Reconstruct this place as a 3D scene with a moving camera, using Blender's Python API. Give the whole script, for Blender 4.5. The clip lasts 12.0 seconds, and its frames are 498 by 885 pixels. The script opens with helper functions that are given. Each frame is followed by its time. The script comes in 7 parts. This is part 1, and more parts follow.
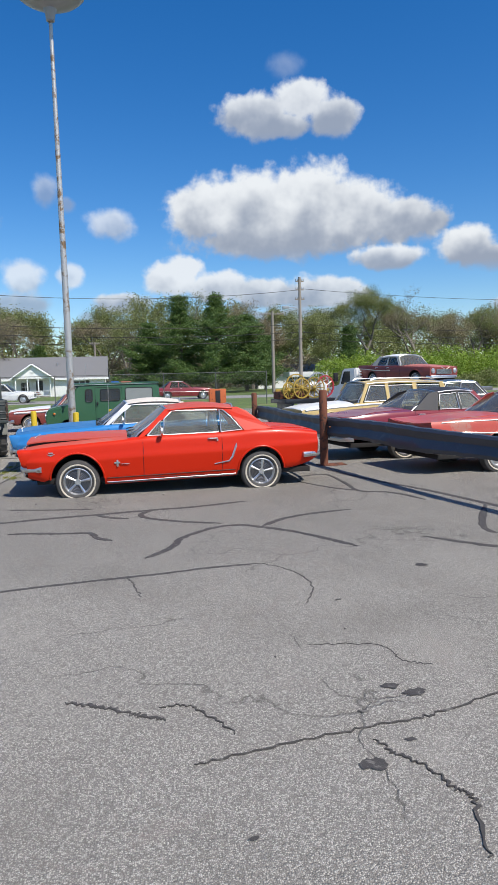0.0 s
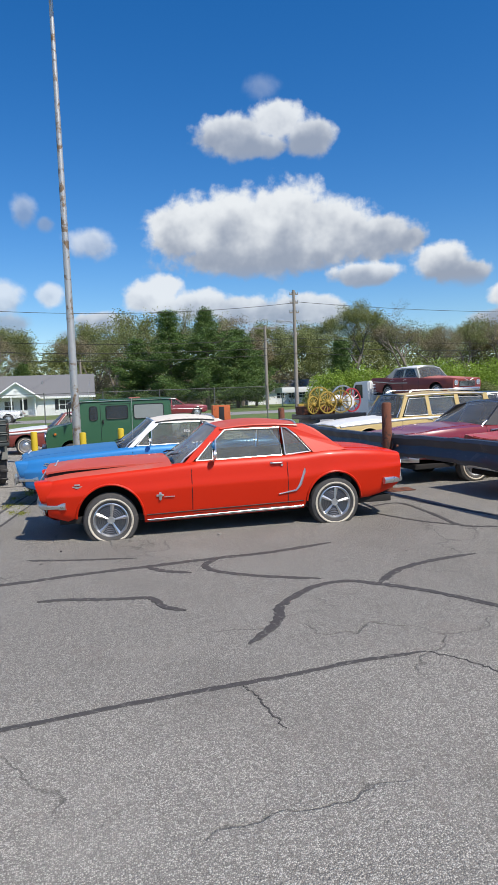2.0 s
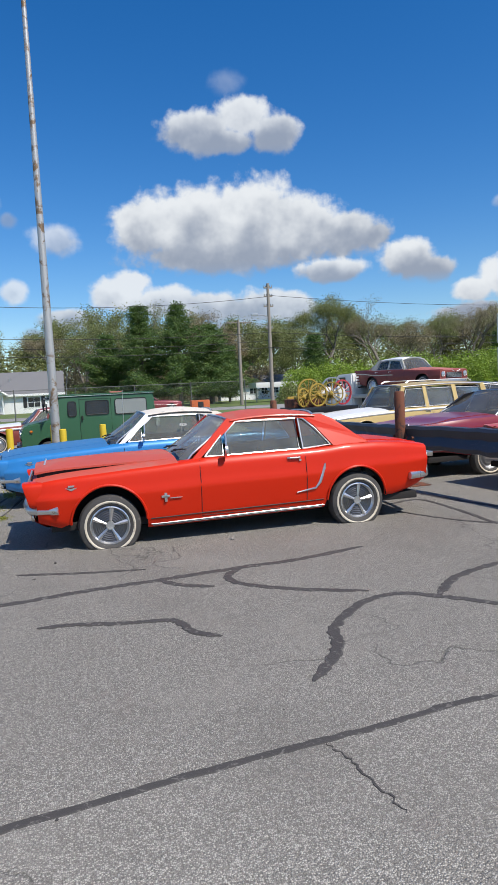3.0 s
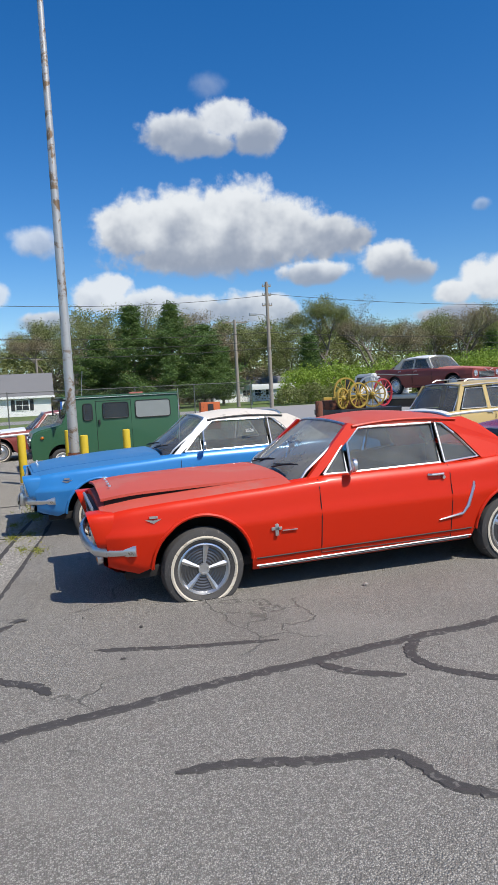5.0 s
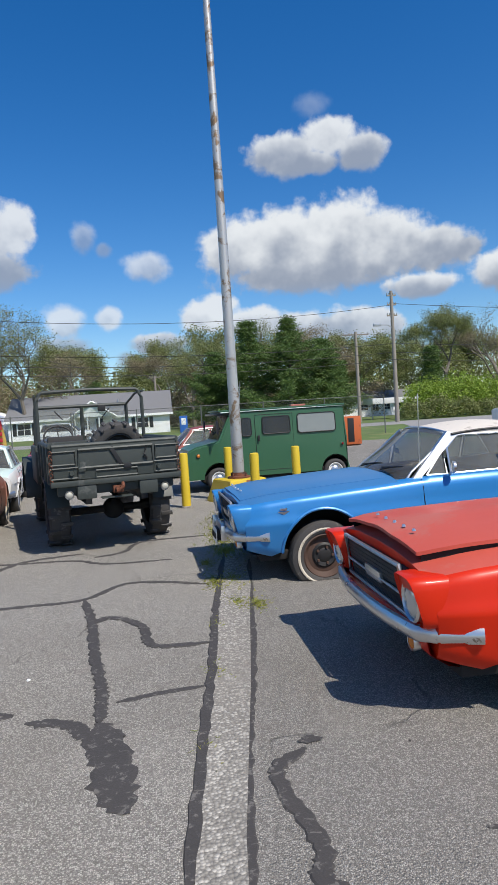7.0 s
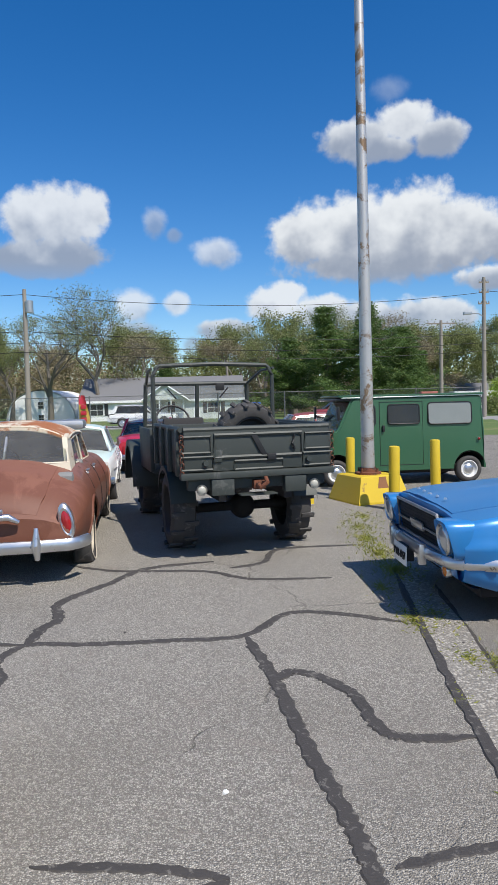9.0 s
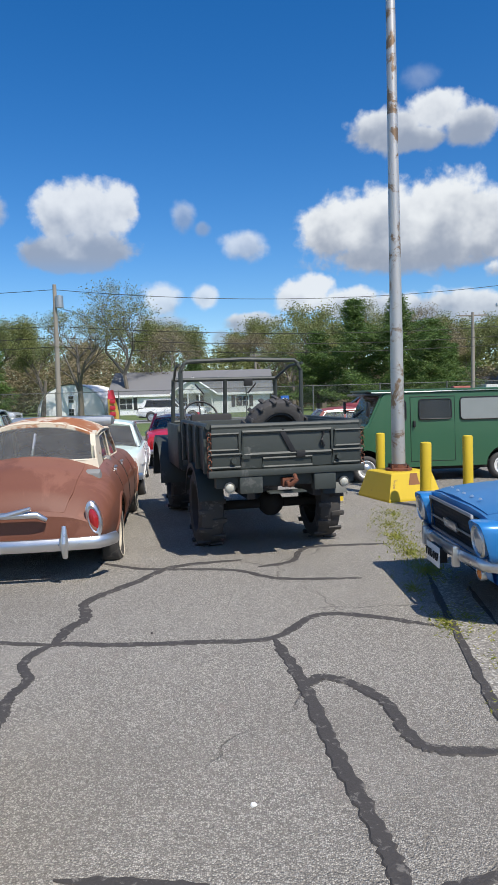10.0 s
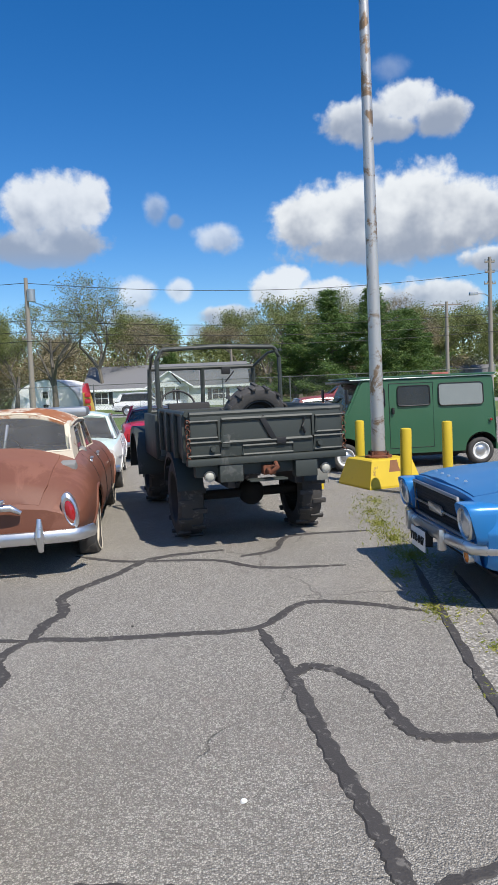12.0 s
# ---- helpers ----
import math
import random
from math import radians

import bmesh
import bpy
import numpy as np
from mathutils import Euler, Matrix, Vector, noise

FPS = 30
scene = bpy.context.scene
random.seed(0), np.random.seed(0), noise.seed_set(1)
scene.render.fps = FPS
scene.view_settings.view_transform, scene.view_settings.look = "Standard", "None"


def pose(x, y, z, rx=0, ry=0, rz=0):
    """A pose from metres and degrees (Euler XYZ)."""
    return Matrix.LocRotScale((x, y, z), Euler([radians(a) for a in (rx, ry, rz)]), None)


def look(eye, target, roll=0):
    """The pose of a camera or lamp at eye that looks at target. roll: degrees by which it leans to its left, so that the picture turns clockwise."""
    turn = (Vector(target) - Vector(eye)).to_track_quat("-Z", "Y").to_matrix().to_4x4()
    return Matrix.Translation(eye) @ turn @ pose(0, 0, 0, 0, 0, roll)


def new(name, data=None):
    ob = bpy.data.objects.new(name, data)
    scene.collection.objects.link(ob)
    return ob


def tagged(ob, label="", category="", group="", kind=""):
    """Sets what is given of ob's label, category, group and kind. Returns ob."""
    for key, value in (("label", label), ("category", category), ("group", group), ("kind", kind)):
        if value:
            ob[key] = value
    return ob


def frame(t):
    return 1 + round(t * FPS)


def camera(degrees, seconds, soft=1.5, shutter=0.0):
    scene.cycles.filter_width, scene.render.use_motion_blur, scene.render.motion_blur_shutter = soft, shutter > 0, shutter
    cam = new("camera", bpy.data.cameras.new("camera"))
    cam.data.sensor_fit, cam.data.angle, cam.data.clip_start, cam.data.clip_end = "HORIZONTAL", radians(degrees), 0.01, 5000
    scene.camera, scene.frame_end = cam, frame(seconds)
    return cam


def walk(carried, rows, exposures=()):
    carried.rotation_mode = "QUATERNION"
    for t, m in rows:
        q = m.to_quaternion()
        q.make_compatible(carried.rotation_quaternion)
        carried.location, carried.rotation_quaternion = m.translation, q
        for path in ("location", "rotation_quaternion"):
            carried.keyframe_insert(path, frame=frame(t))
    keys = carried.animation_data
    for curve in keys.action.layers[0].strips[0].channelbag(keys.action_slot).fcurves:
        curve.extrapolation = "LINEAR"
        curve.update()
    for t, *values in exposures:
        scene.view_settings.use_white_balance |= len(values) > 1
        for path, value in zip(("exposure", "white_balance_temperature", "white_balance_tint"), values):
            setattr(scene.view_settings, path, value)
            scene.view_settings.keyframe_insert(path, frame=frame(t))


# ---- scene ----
cam = camera(40.6, 12.0)
PATH = [
    (0, (0.629, -10.042, 1.704), (1.005, -8.087, 1.507), -1.4),
    (0.5, (0.558, -9.573, 1.725), (0.935, -7.61, 1.663), -1.4),
    (1, (0.316, -8.961, 1.655), (0.863, -7.04, 1.551), 2.4),
    (1.5, (0.21, -8.444, 1.662), (0.776, -6.526, 1.656), 1.0),
    (2, (-0.076, -7.926, 1.652), (0.355, -5.979, 1.503), -2.1),
    (2.5, (-0.149, -7.262, 1.492), (0.289, -5.325, 1.283), -3.3),
    (2.7, (-0.227, -7.158, 1.57), (0.252, -5.224, 1.4), -3.1),
    (4.3, (-0.831, -5.593, 1.561), (-0.229, -3.692, 1.401), -2.6),
    (4.5, (-0.878, -5.41, 1.566), (-0.216, -3.541, 1.301), -2.0),
    (5, (-1.048, -4.927, 1.567), (-0.483, -3.015, 1.409), -2.9),
    (5.5, (-1.253, -4.337, 1.513), (-0.66, -2.432, 1.371), -3.4),
    (6, (-1.378, -3.814, 1.53), (-0.843, -1.895, 1.355), -2.9),
    (6.5, (-1.661, -3.343, 1.524), (-1.346, -1.37, 1.428), -2.9),
    (7, (-1.96, -2.983, 1.555), (-1.694, -1.003, 1.462), -3.6),
    (7.5, (-2.245, -2.345, 1.585), (-2.181, -0.347, 1.512), -1.3),
    (7.7, (-2.371, -2.142, 1.549), (-2.343, -0.142, 1.537), -3.1),
    (9.3, (-2.835, -1.315, 1.534), (-2.746, 0.678, 1.397), -1.3),
    (9.5, (-2.833, -1.309, 1.581), (-2.766, 0.685, 1.442), -1.8),
    (10, (-2.818, -1.269, 1.564), (-2.819, 0.726, 1.426), -1.6),
    (10.5, (-2.816, -1.254, 1.566), (-2.876, 0.744, 1.49), -3.2),
    (11, (-2.836, -1.26, 1.557), (-3.002, 0.732, 1.481), -2.6),
    (11.5, (-2.845, -1.256, 1.553), (-3.005, 0.736, 1.466), -3.4),
    (12, (-2.842, -1.138, 1.502), (-2.776, 0.855, 1.341), -2.5),
]
walk(cam, [(t, look(eye, target, roll)) for t, eye, target, roll in PATH],
     exposures=((0, 0.10), (2.5, 0.06), (5.5, 0.04), (6.5, 0.02), (8.0, 0.04), (12.0, 0.12)))

# ---- world, sun and exposure ----
SUN = Vector((0.42, -0.60, 1.0)).normalized()
SUN_AZ, SUN_EL = math.atan2(SUN.x, SUN.y), math.asin(SUN.z)

sun_data = bpy.data.lights.new("sun", "SUN")
sun_data.energy, sun_data.angle, sun_data.color = 4.9, radians(0.53), (1.0, 0.94, 0.85)
sun = new("sun", sun_data)
sun.matrix_world = look((0, 0, 60), Vector((0, 0, 60)) - SUN)


class Nodes:
    """Small helper to write node trees in few lines."""

    def __init__(self, tree):
        self.t = tree
        tree.nodes.clear()

    def add(self, kind, **values):
        n = self.t.nodes.new(kind)
        for k, v in values.items():
            n.inputs[k.replace("_", " ")].default_value = v
        return n

    def link(self, a, b):
        self.t.links.new(a, b)

    def put(self, value, socket):
        if isinstance(value, bpy.types.NodeSocket):
            self.t.links.new(value, socket)
        else:
            socket.default_value = value

    def math(self, op, a, b=0.0, c=0.0, clamp=False):
        n = self.t.nodes.new("ShaderNodeMath")
        n.operation, n.use_clamp = op, clamp
        for i, v in enumerate((a, b, c)):
            self.put(v, n.inputs[i])
        return n.outputs[0]

    def vec(self, op, a, b=(0, 0, 0)):
        n = self.t.nodes.new("ShaderNodeVectorMath")
        n.operation = op
        self.put(a, n.inputs[0])
        self.put(b, n.inputs[1])
        return n.outputs["Value" if op in ("LENGTH", "DOT_PRODUCT", "DISTANCE") else "Vector"]

    def noise(self, scale, detail=4.0, rough=0.55, vector=None, distortion=0.0):
        n = self.t.nodes.new("ShaderNodeTexNoise")
        n.inputs["Scale"].default_value, n.inputs["Detail"].default_value = scale, detail
        n.inputs["Roughness"].default_value, n.inputs["Distortion"].default_value = rough, distortion
        if vector is not None:
            self.link(vector, n.inputs["Vector"])
        return n.outputs["Fac"]

    def ramp(self, fac, lo, hi):
        n = self.t.nodes.new("ShaderNodeMapRange")
        n.interpolation_type = "SMOOTHSTEP"
        self.put(fac, n.inputs[0])
        n.inputs[1].default_value, n.inputs[2].default_value = lo, hi
        return n.outputs[0]

    def mix(self, fac, a, b):
        n = self.t.nodes.new("ShaderNodeMix")
        n.data_type = "RGBA"
        self.put(fac, n.inputs[0])
        self.put(a if isinstance(a, bpy.types.NodeSocket) else (*a, 1), n.inputs[6])
        self.put(b if isinstance(b, bpy.types.NodeSocket) else (*b, 1), n.inputs[7])
        return n.outputs[2]


def build_world():
    world = bpy.data.worlds.new("sky")
    scene.world = world
    world.use_nodes = True
    n = Nodes(world.node_tree)
    sky = n.add("ShaderNodeTexSky")
    sky.sky_type, sky.sun_disc = "NISHITA", False
    sky.sun_elevation, sky.sun_rotation = SUN_EL, SUN_AZ
    sky.air_density, sky.dust_density, sky.ozone_density = 1.0, 0.2, 4.5
    hue = n.add("ShaderNodeHueSaturation", Saturation=1.34, Value=1.14, Hue=0.506)
    n.link(sky.outputs[0], hue.inputs["Color"])
    colour = hue.outputs[0]
    place = n.add("ShaderNodeTexCoord").outputs["Generated"]
    split = n.add("ShaderNodeSeparateXYZ")
    n.link(place, split.inputs[0])
    az = n.math("DEGREES", n.math("ARCTAN2", split.outputs[0], split.outputs[1]))
    el = n.math("DEGREES", n.math("ARCSINE", split.outputs[2]))
    flat = n.add("ShaderNodeCombineXYZ")
    n.link(az, flat.inputs[0])
    n.link(el, flat.inputs[1])
    flat = flat.outputs[0]
    # slow swells bend the outlines, finer ones fray them
    swell = n.math("SUBTRACT", n.noise(0.30, 2.0, 0.5, flat), 0.5)
    curl = n.math("SUBTRACT", n.noise(0.75, 6.0, 0.55, flat), 0.5)
    rag = n.math("ADD", n.math("MULTIPLY", swell, 0.50), n.math("MULTIPLY", curl, 0.85))
    lump = n.math("ADD", n.math("MULTIPLY", n.math("SUBTRACT", n.noise(0.36, 3.0, 0.5, n.vec("ADD", flat, (40, 9, 0))), 0.5), 1.0), n.math("MULTIPLY", curl, 0.45))

    def cloud(base, height, puffs, thick=1.0, soft=0.34):
        """One cumulus: puffs of (azimuth, elevation, half width, half height) in degrees over a flat base."""
        nonlocal colour
        field = None
        for a, e, w, h in puffs:
            off = n.vec("MULTIPLY", n.vec("SUBTRACT", flat, (a, e, 0)), (1 / w, 1 / h, 0))
            d = n.math("SUBTRACT", 1.0, n.vec("LENGTH", off))
            field = d if field is None else n.math("SMOOTH_MAX", field, d, 0.35)
        field = n.math("ADD", n.math("ADD", field, 0.03), rag)
        # the underside thins out more softly than the crown
        up = n.math("DIVIDE", n.math("SUBTRACT", el, base), height)
        cover = n.math("MULTIPLY", n.ramp(field, -0.06, soft), n.math("MULTIPLY", n.ramp(up, -0.30, 0.22), thick))
        shade = n.ramp(n.math("ADD", n.math("ADD", up, lump), n.math("MULTIPLY", n.math("SUBTRACT", 0.55, field), 0.22)), 0.12, 0.92)
        body = n.mix(shade, (2.7, 3.15, 4.0), (7.0, 7.3, 7.6))
        colour = n.mix(cover, colour, body)

    cloud(4.6, 4.6, ((4.8, 8.1, 2.6, 1.5), (6.0, 9.0, 1.5, 1.0), (8.7, 7.4, 3.1, 1.4), (12.7, 6.8, 3.5, 1.4), (16.8, 6.7, 3.1, 1.5), (19.4, 6.5, 2.1, 1.3), (0.6, 6.1, 2.8, 1.0), (15, 4.6, 5, 1.0)), 0.92)
    cloud(4.5, 5.0, ((-7.0, 8.1, 1.8, 1.7), (-7.2, 6.0, 2.6, 1.1), (-3.3, 8.3, 1.2, 1.1), (-2.0, 4.7, 1.2, 1.0)), 0.75, 0.5)
    cloud(4.3, 4.0, ((36.3, 7.7, 2.6, 1.8), (33.8, 7.0, 1.8, 1.0), (38.6, 8.0, 2.4, 1.9), (33.9, 5.2, 3.2, 0.8), (41, 7, 3, 1.8)))
    cloud(9.0, 7.4, ((7.9, 13.3, 3.5, 2.6), (11.9, 13.4, 4.2, 3.1), (16.2, 13.8, 4.4, 3.3), (20.3, 12.8, 3.6, 2.8), (23.8, 12.0, 3.5, 2.0), (26.0, 11.8, 1.6, 0.9), (14.0, 11.2, 8.4, 1.9)))
    cloud(8.2, 2.2, ((22.6, 9.3, 3.4, 1.0),), 0.95)
    cloud(18.2, 4.6, ((12.0, 20.2, 3.2, 1.8), (15.7, 21.3, 2.5, 1.5), (18.5, 19.8, 2.2, 1.5), (13.6, 19.5, 3.4, 1.0)), 0.95)
    cloud(21.8, 2.4, ((14.6, 23.5, 1.7, 1.1),), 0.22, 0.8)
    cloud(8.0, 3.6, ((28.8, 9.7, 2.5, 1.7), (30.9, 8.8, 1.9, 1.2)))
    cloud(10.6, 3.0, ((0.1, 12.3, 2.2, 1.4),), 0.70, 0.55)
    cloud(13.0, 3.4, ((-5.0, 14.7, 1.2, 1.4), (-3.4, 13.7, 0.8, 0.7)), 0.55, 0.6)
    cloud(12.5, 1.5, ((36.0, 13.3, 0.8, 0.6),), 0.4, 0.6)
    cloud(10.2, 7.2, ((-15.0, 14.7, 2.3, 2.3), (-12.6, 14.9, 3.1, 2.7), (-10.3, 15.3, 1.8, 2.1), (-15.8, 11.8, 2.7, 1.4), (-12.1, 12.1, 3.4, 1.5), (-14.3, 11.0, 4.0, 0.9)), 0.9)
    cloud(13.0, 4.0, ((-20.8, 14.9, 1.9, 1.6), (-18.0, 8.2, 2.6, 0.9), (-21, 6.2, 3, 1.2)), 0.8, 0.5)
    # the same kind of fair-weather cloud goes on round the rest of the sky
    away = n.math("MULTIPLY", n.ramp(n.noise(2.6, 8.0, 0.6, place), 0.52, 0.68), n.ramp(n.vec("DOT_PRODUCT", place, (-0.12, -1, 0)), -0.55, -0.1))
    away = n.math("MULTIPLY", away, n.ramp(el, 2.0, 12.0))
    colour = n.mix(away, colour, (7.6, 8.0, 8.4))
    back = n.add("ShaderNodeBackground", Strength=0.112)
    n.link(colour, back.inputs["Color"])
    n.link(back.outputs[0], n.add("ShaderNodeOutputWorld").inputs[0])


build_world()


# ---- materials ----
def material(name, colour, rough=0.5, metal=0.0, spread=0.25, scale=6.0, fine=60.0, bump=0.0, second=None, amount=0.0, patch=2.0,
             coat=0.0, spec=0.5, transmit=0.0, rough_var=0.15, per_piece=0.0):
    """A surface with broad patches and fine grain. second, amount and patch: a stain or wear colour, how much of it, and its size."""
    m = bpy.data.materials.new(name)
    m.use_nodes = True
    n = Nodes(m.node_tree)
    where = n.add("ShaderNodeTexCoord").outputs["Object"]
    wide, grain = n.noise(scale, 4, 0.6, where), n.noise(fine, 3, 0.6, where)
    tone = n.math("ADD", n.math("MULTIPLY", n.math("SUBTRACT", wide, 0.5), spread * 2), n.math("MULTIPLY", n.math("SUBTRACT", grain, 0.5), spread * 1.2))
    if per_piece:
        info = n.add("ShaderNodeObjectInfo")
        tone = n.math("ADD", tone, n.math("MULTIPLY", n.math("SUBTRACT", info.outputs["Random"], 0.5), per_piece * 2))
    base = n.mix(n.math("ADD", 0.5, tone, clamp=True), [c * (1 - spread) for c in colour], [min(1, c * (1 + spread)) for c in colour])
    if second:
        where_worn = n.ramp(n.noise(patch, 8, 0.68, where, 0.6), 0.72 - amount * 0.5, 0.8 - amount * 0.5)
        base = n.mix(where_worn, base, second)
    s = n.add("ShaderNodeBsdfPrincipled", Metallic=metal)
    s.inputs["Coat Weight"].default_value, s.inputs["Coat Roughness"].default_value = coat, 0.12
    s.inputs["Specular IOR Level"].default_value = spec
    s.inputs["Transmission Weight"].default_value = transmit
    n.link(base, s.inputs["Base Color"])
    n.link(n.math("ADD", rough - rough_var / 2, n.math("MULTIPLY", wide, rough_var), clamp=True), s.inputs["Roughness"])
    if bump:
        b = n.add("ShaderNodeBump", Strength=bump, Distance=0.01)
        n.link(grain, b.inputs["Height"])
        n.link(b.outputs[0], s.inputs["Normal"])
    n.link(s.outputs[0], n.add("ShaderNodeOutputMaterial").inputs[0])
    return m


def asphalt_material(name, size, gain):
    m = bpy.data.materials.new(name)
    m.use_nodes = True
    n = Nodes(m.node_tree)
    where = n.add("ShaderNodeTexCoord").outputs["Object"]
    stones = n.add("ShaderNodeTexVoronoi", Scale=size)
    n.link(where, stones.inputs["Vector"])
    tint = n.add("ShaderNodeSeparateColor")
    n.link(stones.outputs["Color"], tint.inputs[0])
    speck = n.ramp(tint.outputs[0], 0.35, 0.95)
    base = n.mix(speck, (0.270, 0.253, 0.222), (0.565, 0.531, 0.467))
    gap = n.ramp(stones.outputs["Distance"], 0.35, 0.75)
    base = n.mix(n.math("MULTIPLY", gap, 0.58), base, (0.11, 0.101, 0.091))
    clump = n.noise(28.0, 3, 0.6, where)
    base = n.mix(n.math("MULTIPLY", n.ramp(clump, 0.52, 0.70), 0.22), base, (0.13, 0.121, 0.108))
    wide = n.noise(0.45, 5, 0.6, where)
    base = n.mix(n.math("MULTIPLY", n.ramp(wide, 0.46, 0.70), 0.4), base, (0.185, 0.170, 0.146))
    stain = n.noise(1.6, 6, 0.65, where, 0.8)
    base = n.mix(n.math("MULTIPLY", n.ramp(stain, 0.58, 0.72), 0.35), base, (0.27, 0.225, 0.195))
    pale = n.noise(0.8, 5, 0.6, n.vec("ADD", where, (31, 7, 0)))
    base = n.mix(n.math("MULTIPLY", n.ramp(pale, 0.52, 0.72), 0.35), base, (0.40, 0.372, 0.325))
    # hairline cracks
    warp = n.add("ShaderNodeTexNoise", Scale=1.5, Detail=4.0)
    n.link(where, warp.inputs["Vector"])
    crack = n.add("ShaderNodeTexVoronoi", Scale=0.42)
    crack.feature = "DISTANCE_TO_EDGE"
    n.link(n.vec("ADD", where, n.vec("SCALE", warp.outputs["Color"])), crack.inputs["Vector"])
    line = n.math("SUBTRACT", 1.0, n.ramp(crack.outputs["Distance"], 0.0012, 0.006))
    line = n.math("MULTIPLY", line, n.ramp(n.noise(0.7, 2, 0.5, where), 0.48, 0.56))
    net = n.add("ShaderNodeTexVoronoi", Scale=2.1)
    net.feature = "DISTANCE_TO_EDGE"
    n.link(n.vec("ADD", where, n.vec("MULTIPLY", warp.outputs["Color"], (0.6, 0.6, 0))), net.inputs["Vector"])
    fine = n.math("SUBTRACT", 1.0, n.ramp(net.outputs["Distance"], 0.003, 0.014))
    fine = n.math("MULTIPLY", fine, n.ramp(n.noise(0.55, 3, 0.5, n.vec("ADD", where, (11, 4, 0))), 0.56, 0.66))
    line = n.math("MAXIMUM", line, n.math("MULTIPLY", fine, 0.4))
    base = n.mix(n.math("MULTIPLY", line, 0.45), base, (0.05, 0.045, 0.04))
    # darker tone on one side of the joint, growing along y
    split = n.add("ShaderNodeSeparateXYZ")
    n.link(where, split.inputs[0])
    dark_side = n.ramp(n.math("SUBTRACT", split.outputs[0], n.math("MULTIPLY", split.outputs[1], 0.13)), -1.95, -1.55)
    dark_side = n.math("MULTIPLY", dark_side, n.ramp(n.math("ADD", split.outputs[1], n.math("MULTIPLY", wide, 1.5)), -4.6, -2.6))
    base = n.mix(n.math("MULTIPLY", dark_side, 0.26), base, (0.10, 0.095, 0.088))
    base = n.mix(gain, base, (0.42, 0.39, 0.34))
    s = n.add("ShaderNodeBsdfPrincipled", Roughness=0.9)
    s.inputs["Specular IOR Level"].default_value = 0.25
    n.link(base, s.inputs["Base Color"])
    b = n.add("ShaderNodeBump", Strength=0.9, Distance=0.008)
    n.link(n.math("SUBTRACT", n.math("SUBTRACT", 1.0, stones.outputs["Distance"]), line), b.inputs["Height"])
    n.link(b.outputs[0], s.inputs["Normal"])
    n.link(s.outputs[0], n.add("ShaderNodeOutputMaterial").inputs[0])
    return m


def glass_material(name, tint=(0.8, 0.86, 0.84), dust_sheen=0.08, clear=0.72):
    """Car glass: clear pane with a mirror coat and a film of dust and painted reflection."""
    m = bpy.data.materials.new(name)
    m.use_nodes = True
    n = Nodes(m.node_tree)
    where = n.add("ShaderNodeTexCoord").outputs["Object"]
    thin = n.add("ShaderNodeBsdfTransparent")
    thin.inputs[0].default_value = (*[c * clear for c in tint], 1)
    shine = n.add("ShaderNodeBsdfGlossy", Roughness=0.03)
    film = n.add("ShaderNodeBsdfDiffuse")
    film.inputs[0].default_value = (0.5, 0.49, 0.46, 1)
    fres = n.add("ShaderNodeFresnel", IOR=1.48)
    a = n.add("ShaderNodeMixShader")
    n.link(fres.outputs[0], a.inputs[0])
    n.link(thin.outputs[0], a.inputs[1])
    n.link(shine.outputs[0], a.inputs[2])
    # the pale film also stands in for reflected sky
    b = n.add("ShaderNodeMixShader")
    n.link(n.math("MULTIPLY", n.ramp(n.noise(3.0, 5, 0.6, where), -0.4, 1.4), dust_sheen * 2), b.inputs[0])
    n.link(a.outputs[0], b.inputs[1])
    n.link(film.outputs[0], b.inputs[2])
    n.link(b.outputs[0], n.add("ShaderNodeOutputMaterial").inputs[0])
    return m


def leaf_material(name, a, b):
    m = bpy.data.materials.new(name)
    m.use_nodes = True
    n = Nodes(m.node_tree)
    rnd = n.add("ShaderNodeNewGeometry").outputs["Random Per Island"]
    col = n.mix(rnd, a, b)
    s = n.add("ShaderNodeBsdfPrincipled", Roughness=0.6)
    n.link(col, s.inputs["Base Color"])
    t = n.add("ShaderNodeBsdfTranslucent")
    n.link(col, t.inputs[0])
    x = n.add("ShaderNodeMixShader")
    x.inputs[0].default_value = 0.3
    n.link(s.outputs[0], x.inputs[1])
    n.link(t.outputs[0], x.inputs[2])
    n.link(x.outputs[0], n.add("ShaderNodeOutputMaterial").inputs[0])
    return m


def paint(name, colour, rough=0.3, coat=0.5, **kw):
    return material(name, colour, rough, spread=kw.pop("spread", 0.10), scale=kw.pop("scale", 1.5), fine=kw.pop("fine", 25), coat=coat, **kw)


ASPHALT = asphalt_material("weathered_asphalt", 150.0, 0.0)
GRAVELLY = asphalt_material("exposed_gravel_concrete", 62.0, 0.10)
TAR = material("crack_tar", (0.055, 0.050, 0.047), 0.8, spread=0.35, scale=3, fine=90, bump=0.5, second=(0.15, 0.139, 0.125), amount=0.34, patch=22)
CONCRETE = material("old_concrete", (0.30, 0.275, 0.245), 0.9, spread=0.25, scale=4, fine=140, bump=0.6, second=(0.20, 0.18, 0.15), amount=0.45, patch=9)
GRASS = material("mown_grass", (0.10, 0.15, 0.035), 0.9, spread=0.45, scale=0.4, fine=9, bump=0.4, second=(0.19, 0.19, 0.07), amount=0.35, patch=0.5)
ROAD = material("grey_road", (0.27, 0.26, 0.25), 0.9, spread=0.15, scale=0.5, fine=30)
RED = paint("faded_red_paint", (0.58, 0.022, 0.004), 0.38, 0.12, spread=0.08, scale=1.1, spec=0.2)
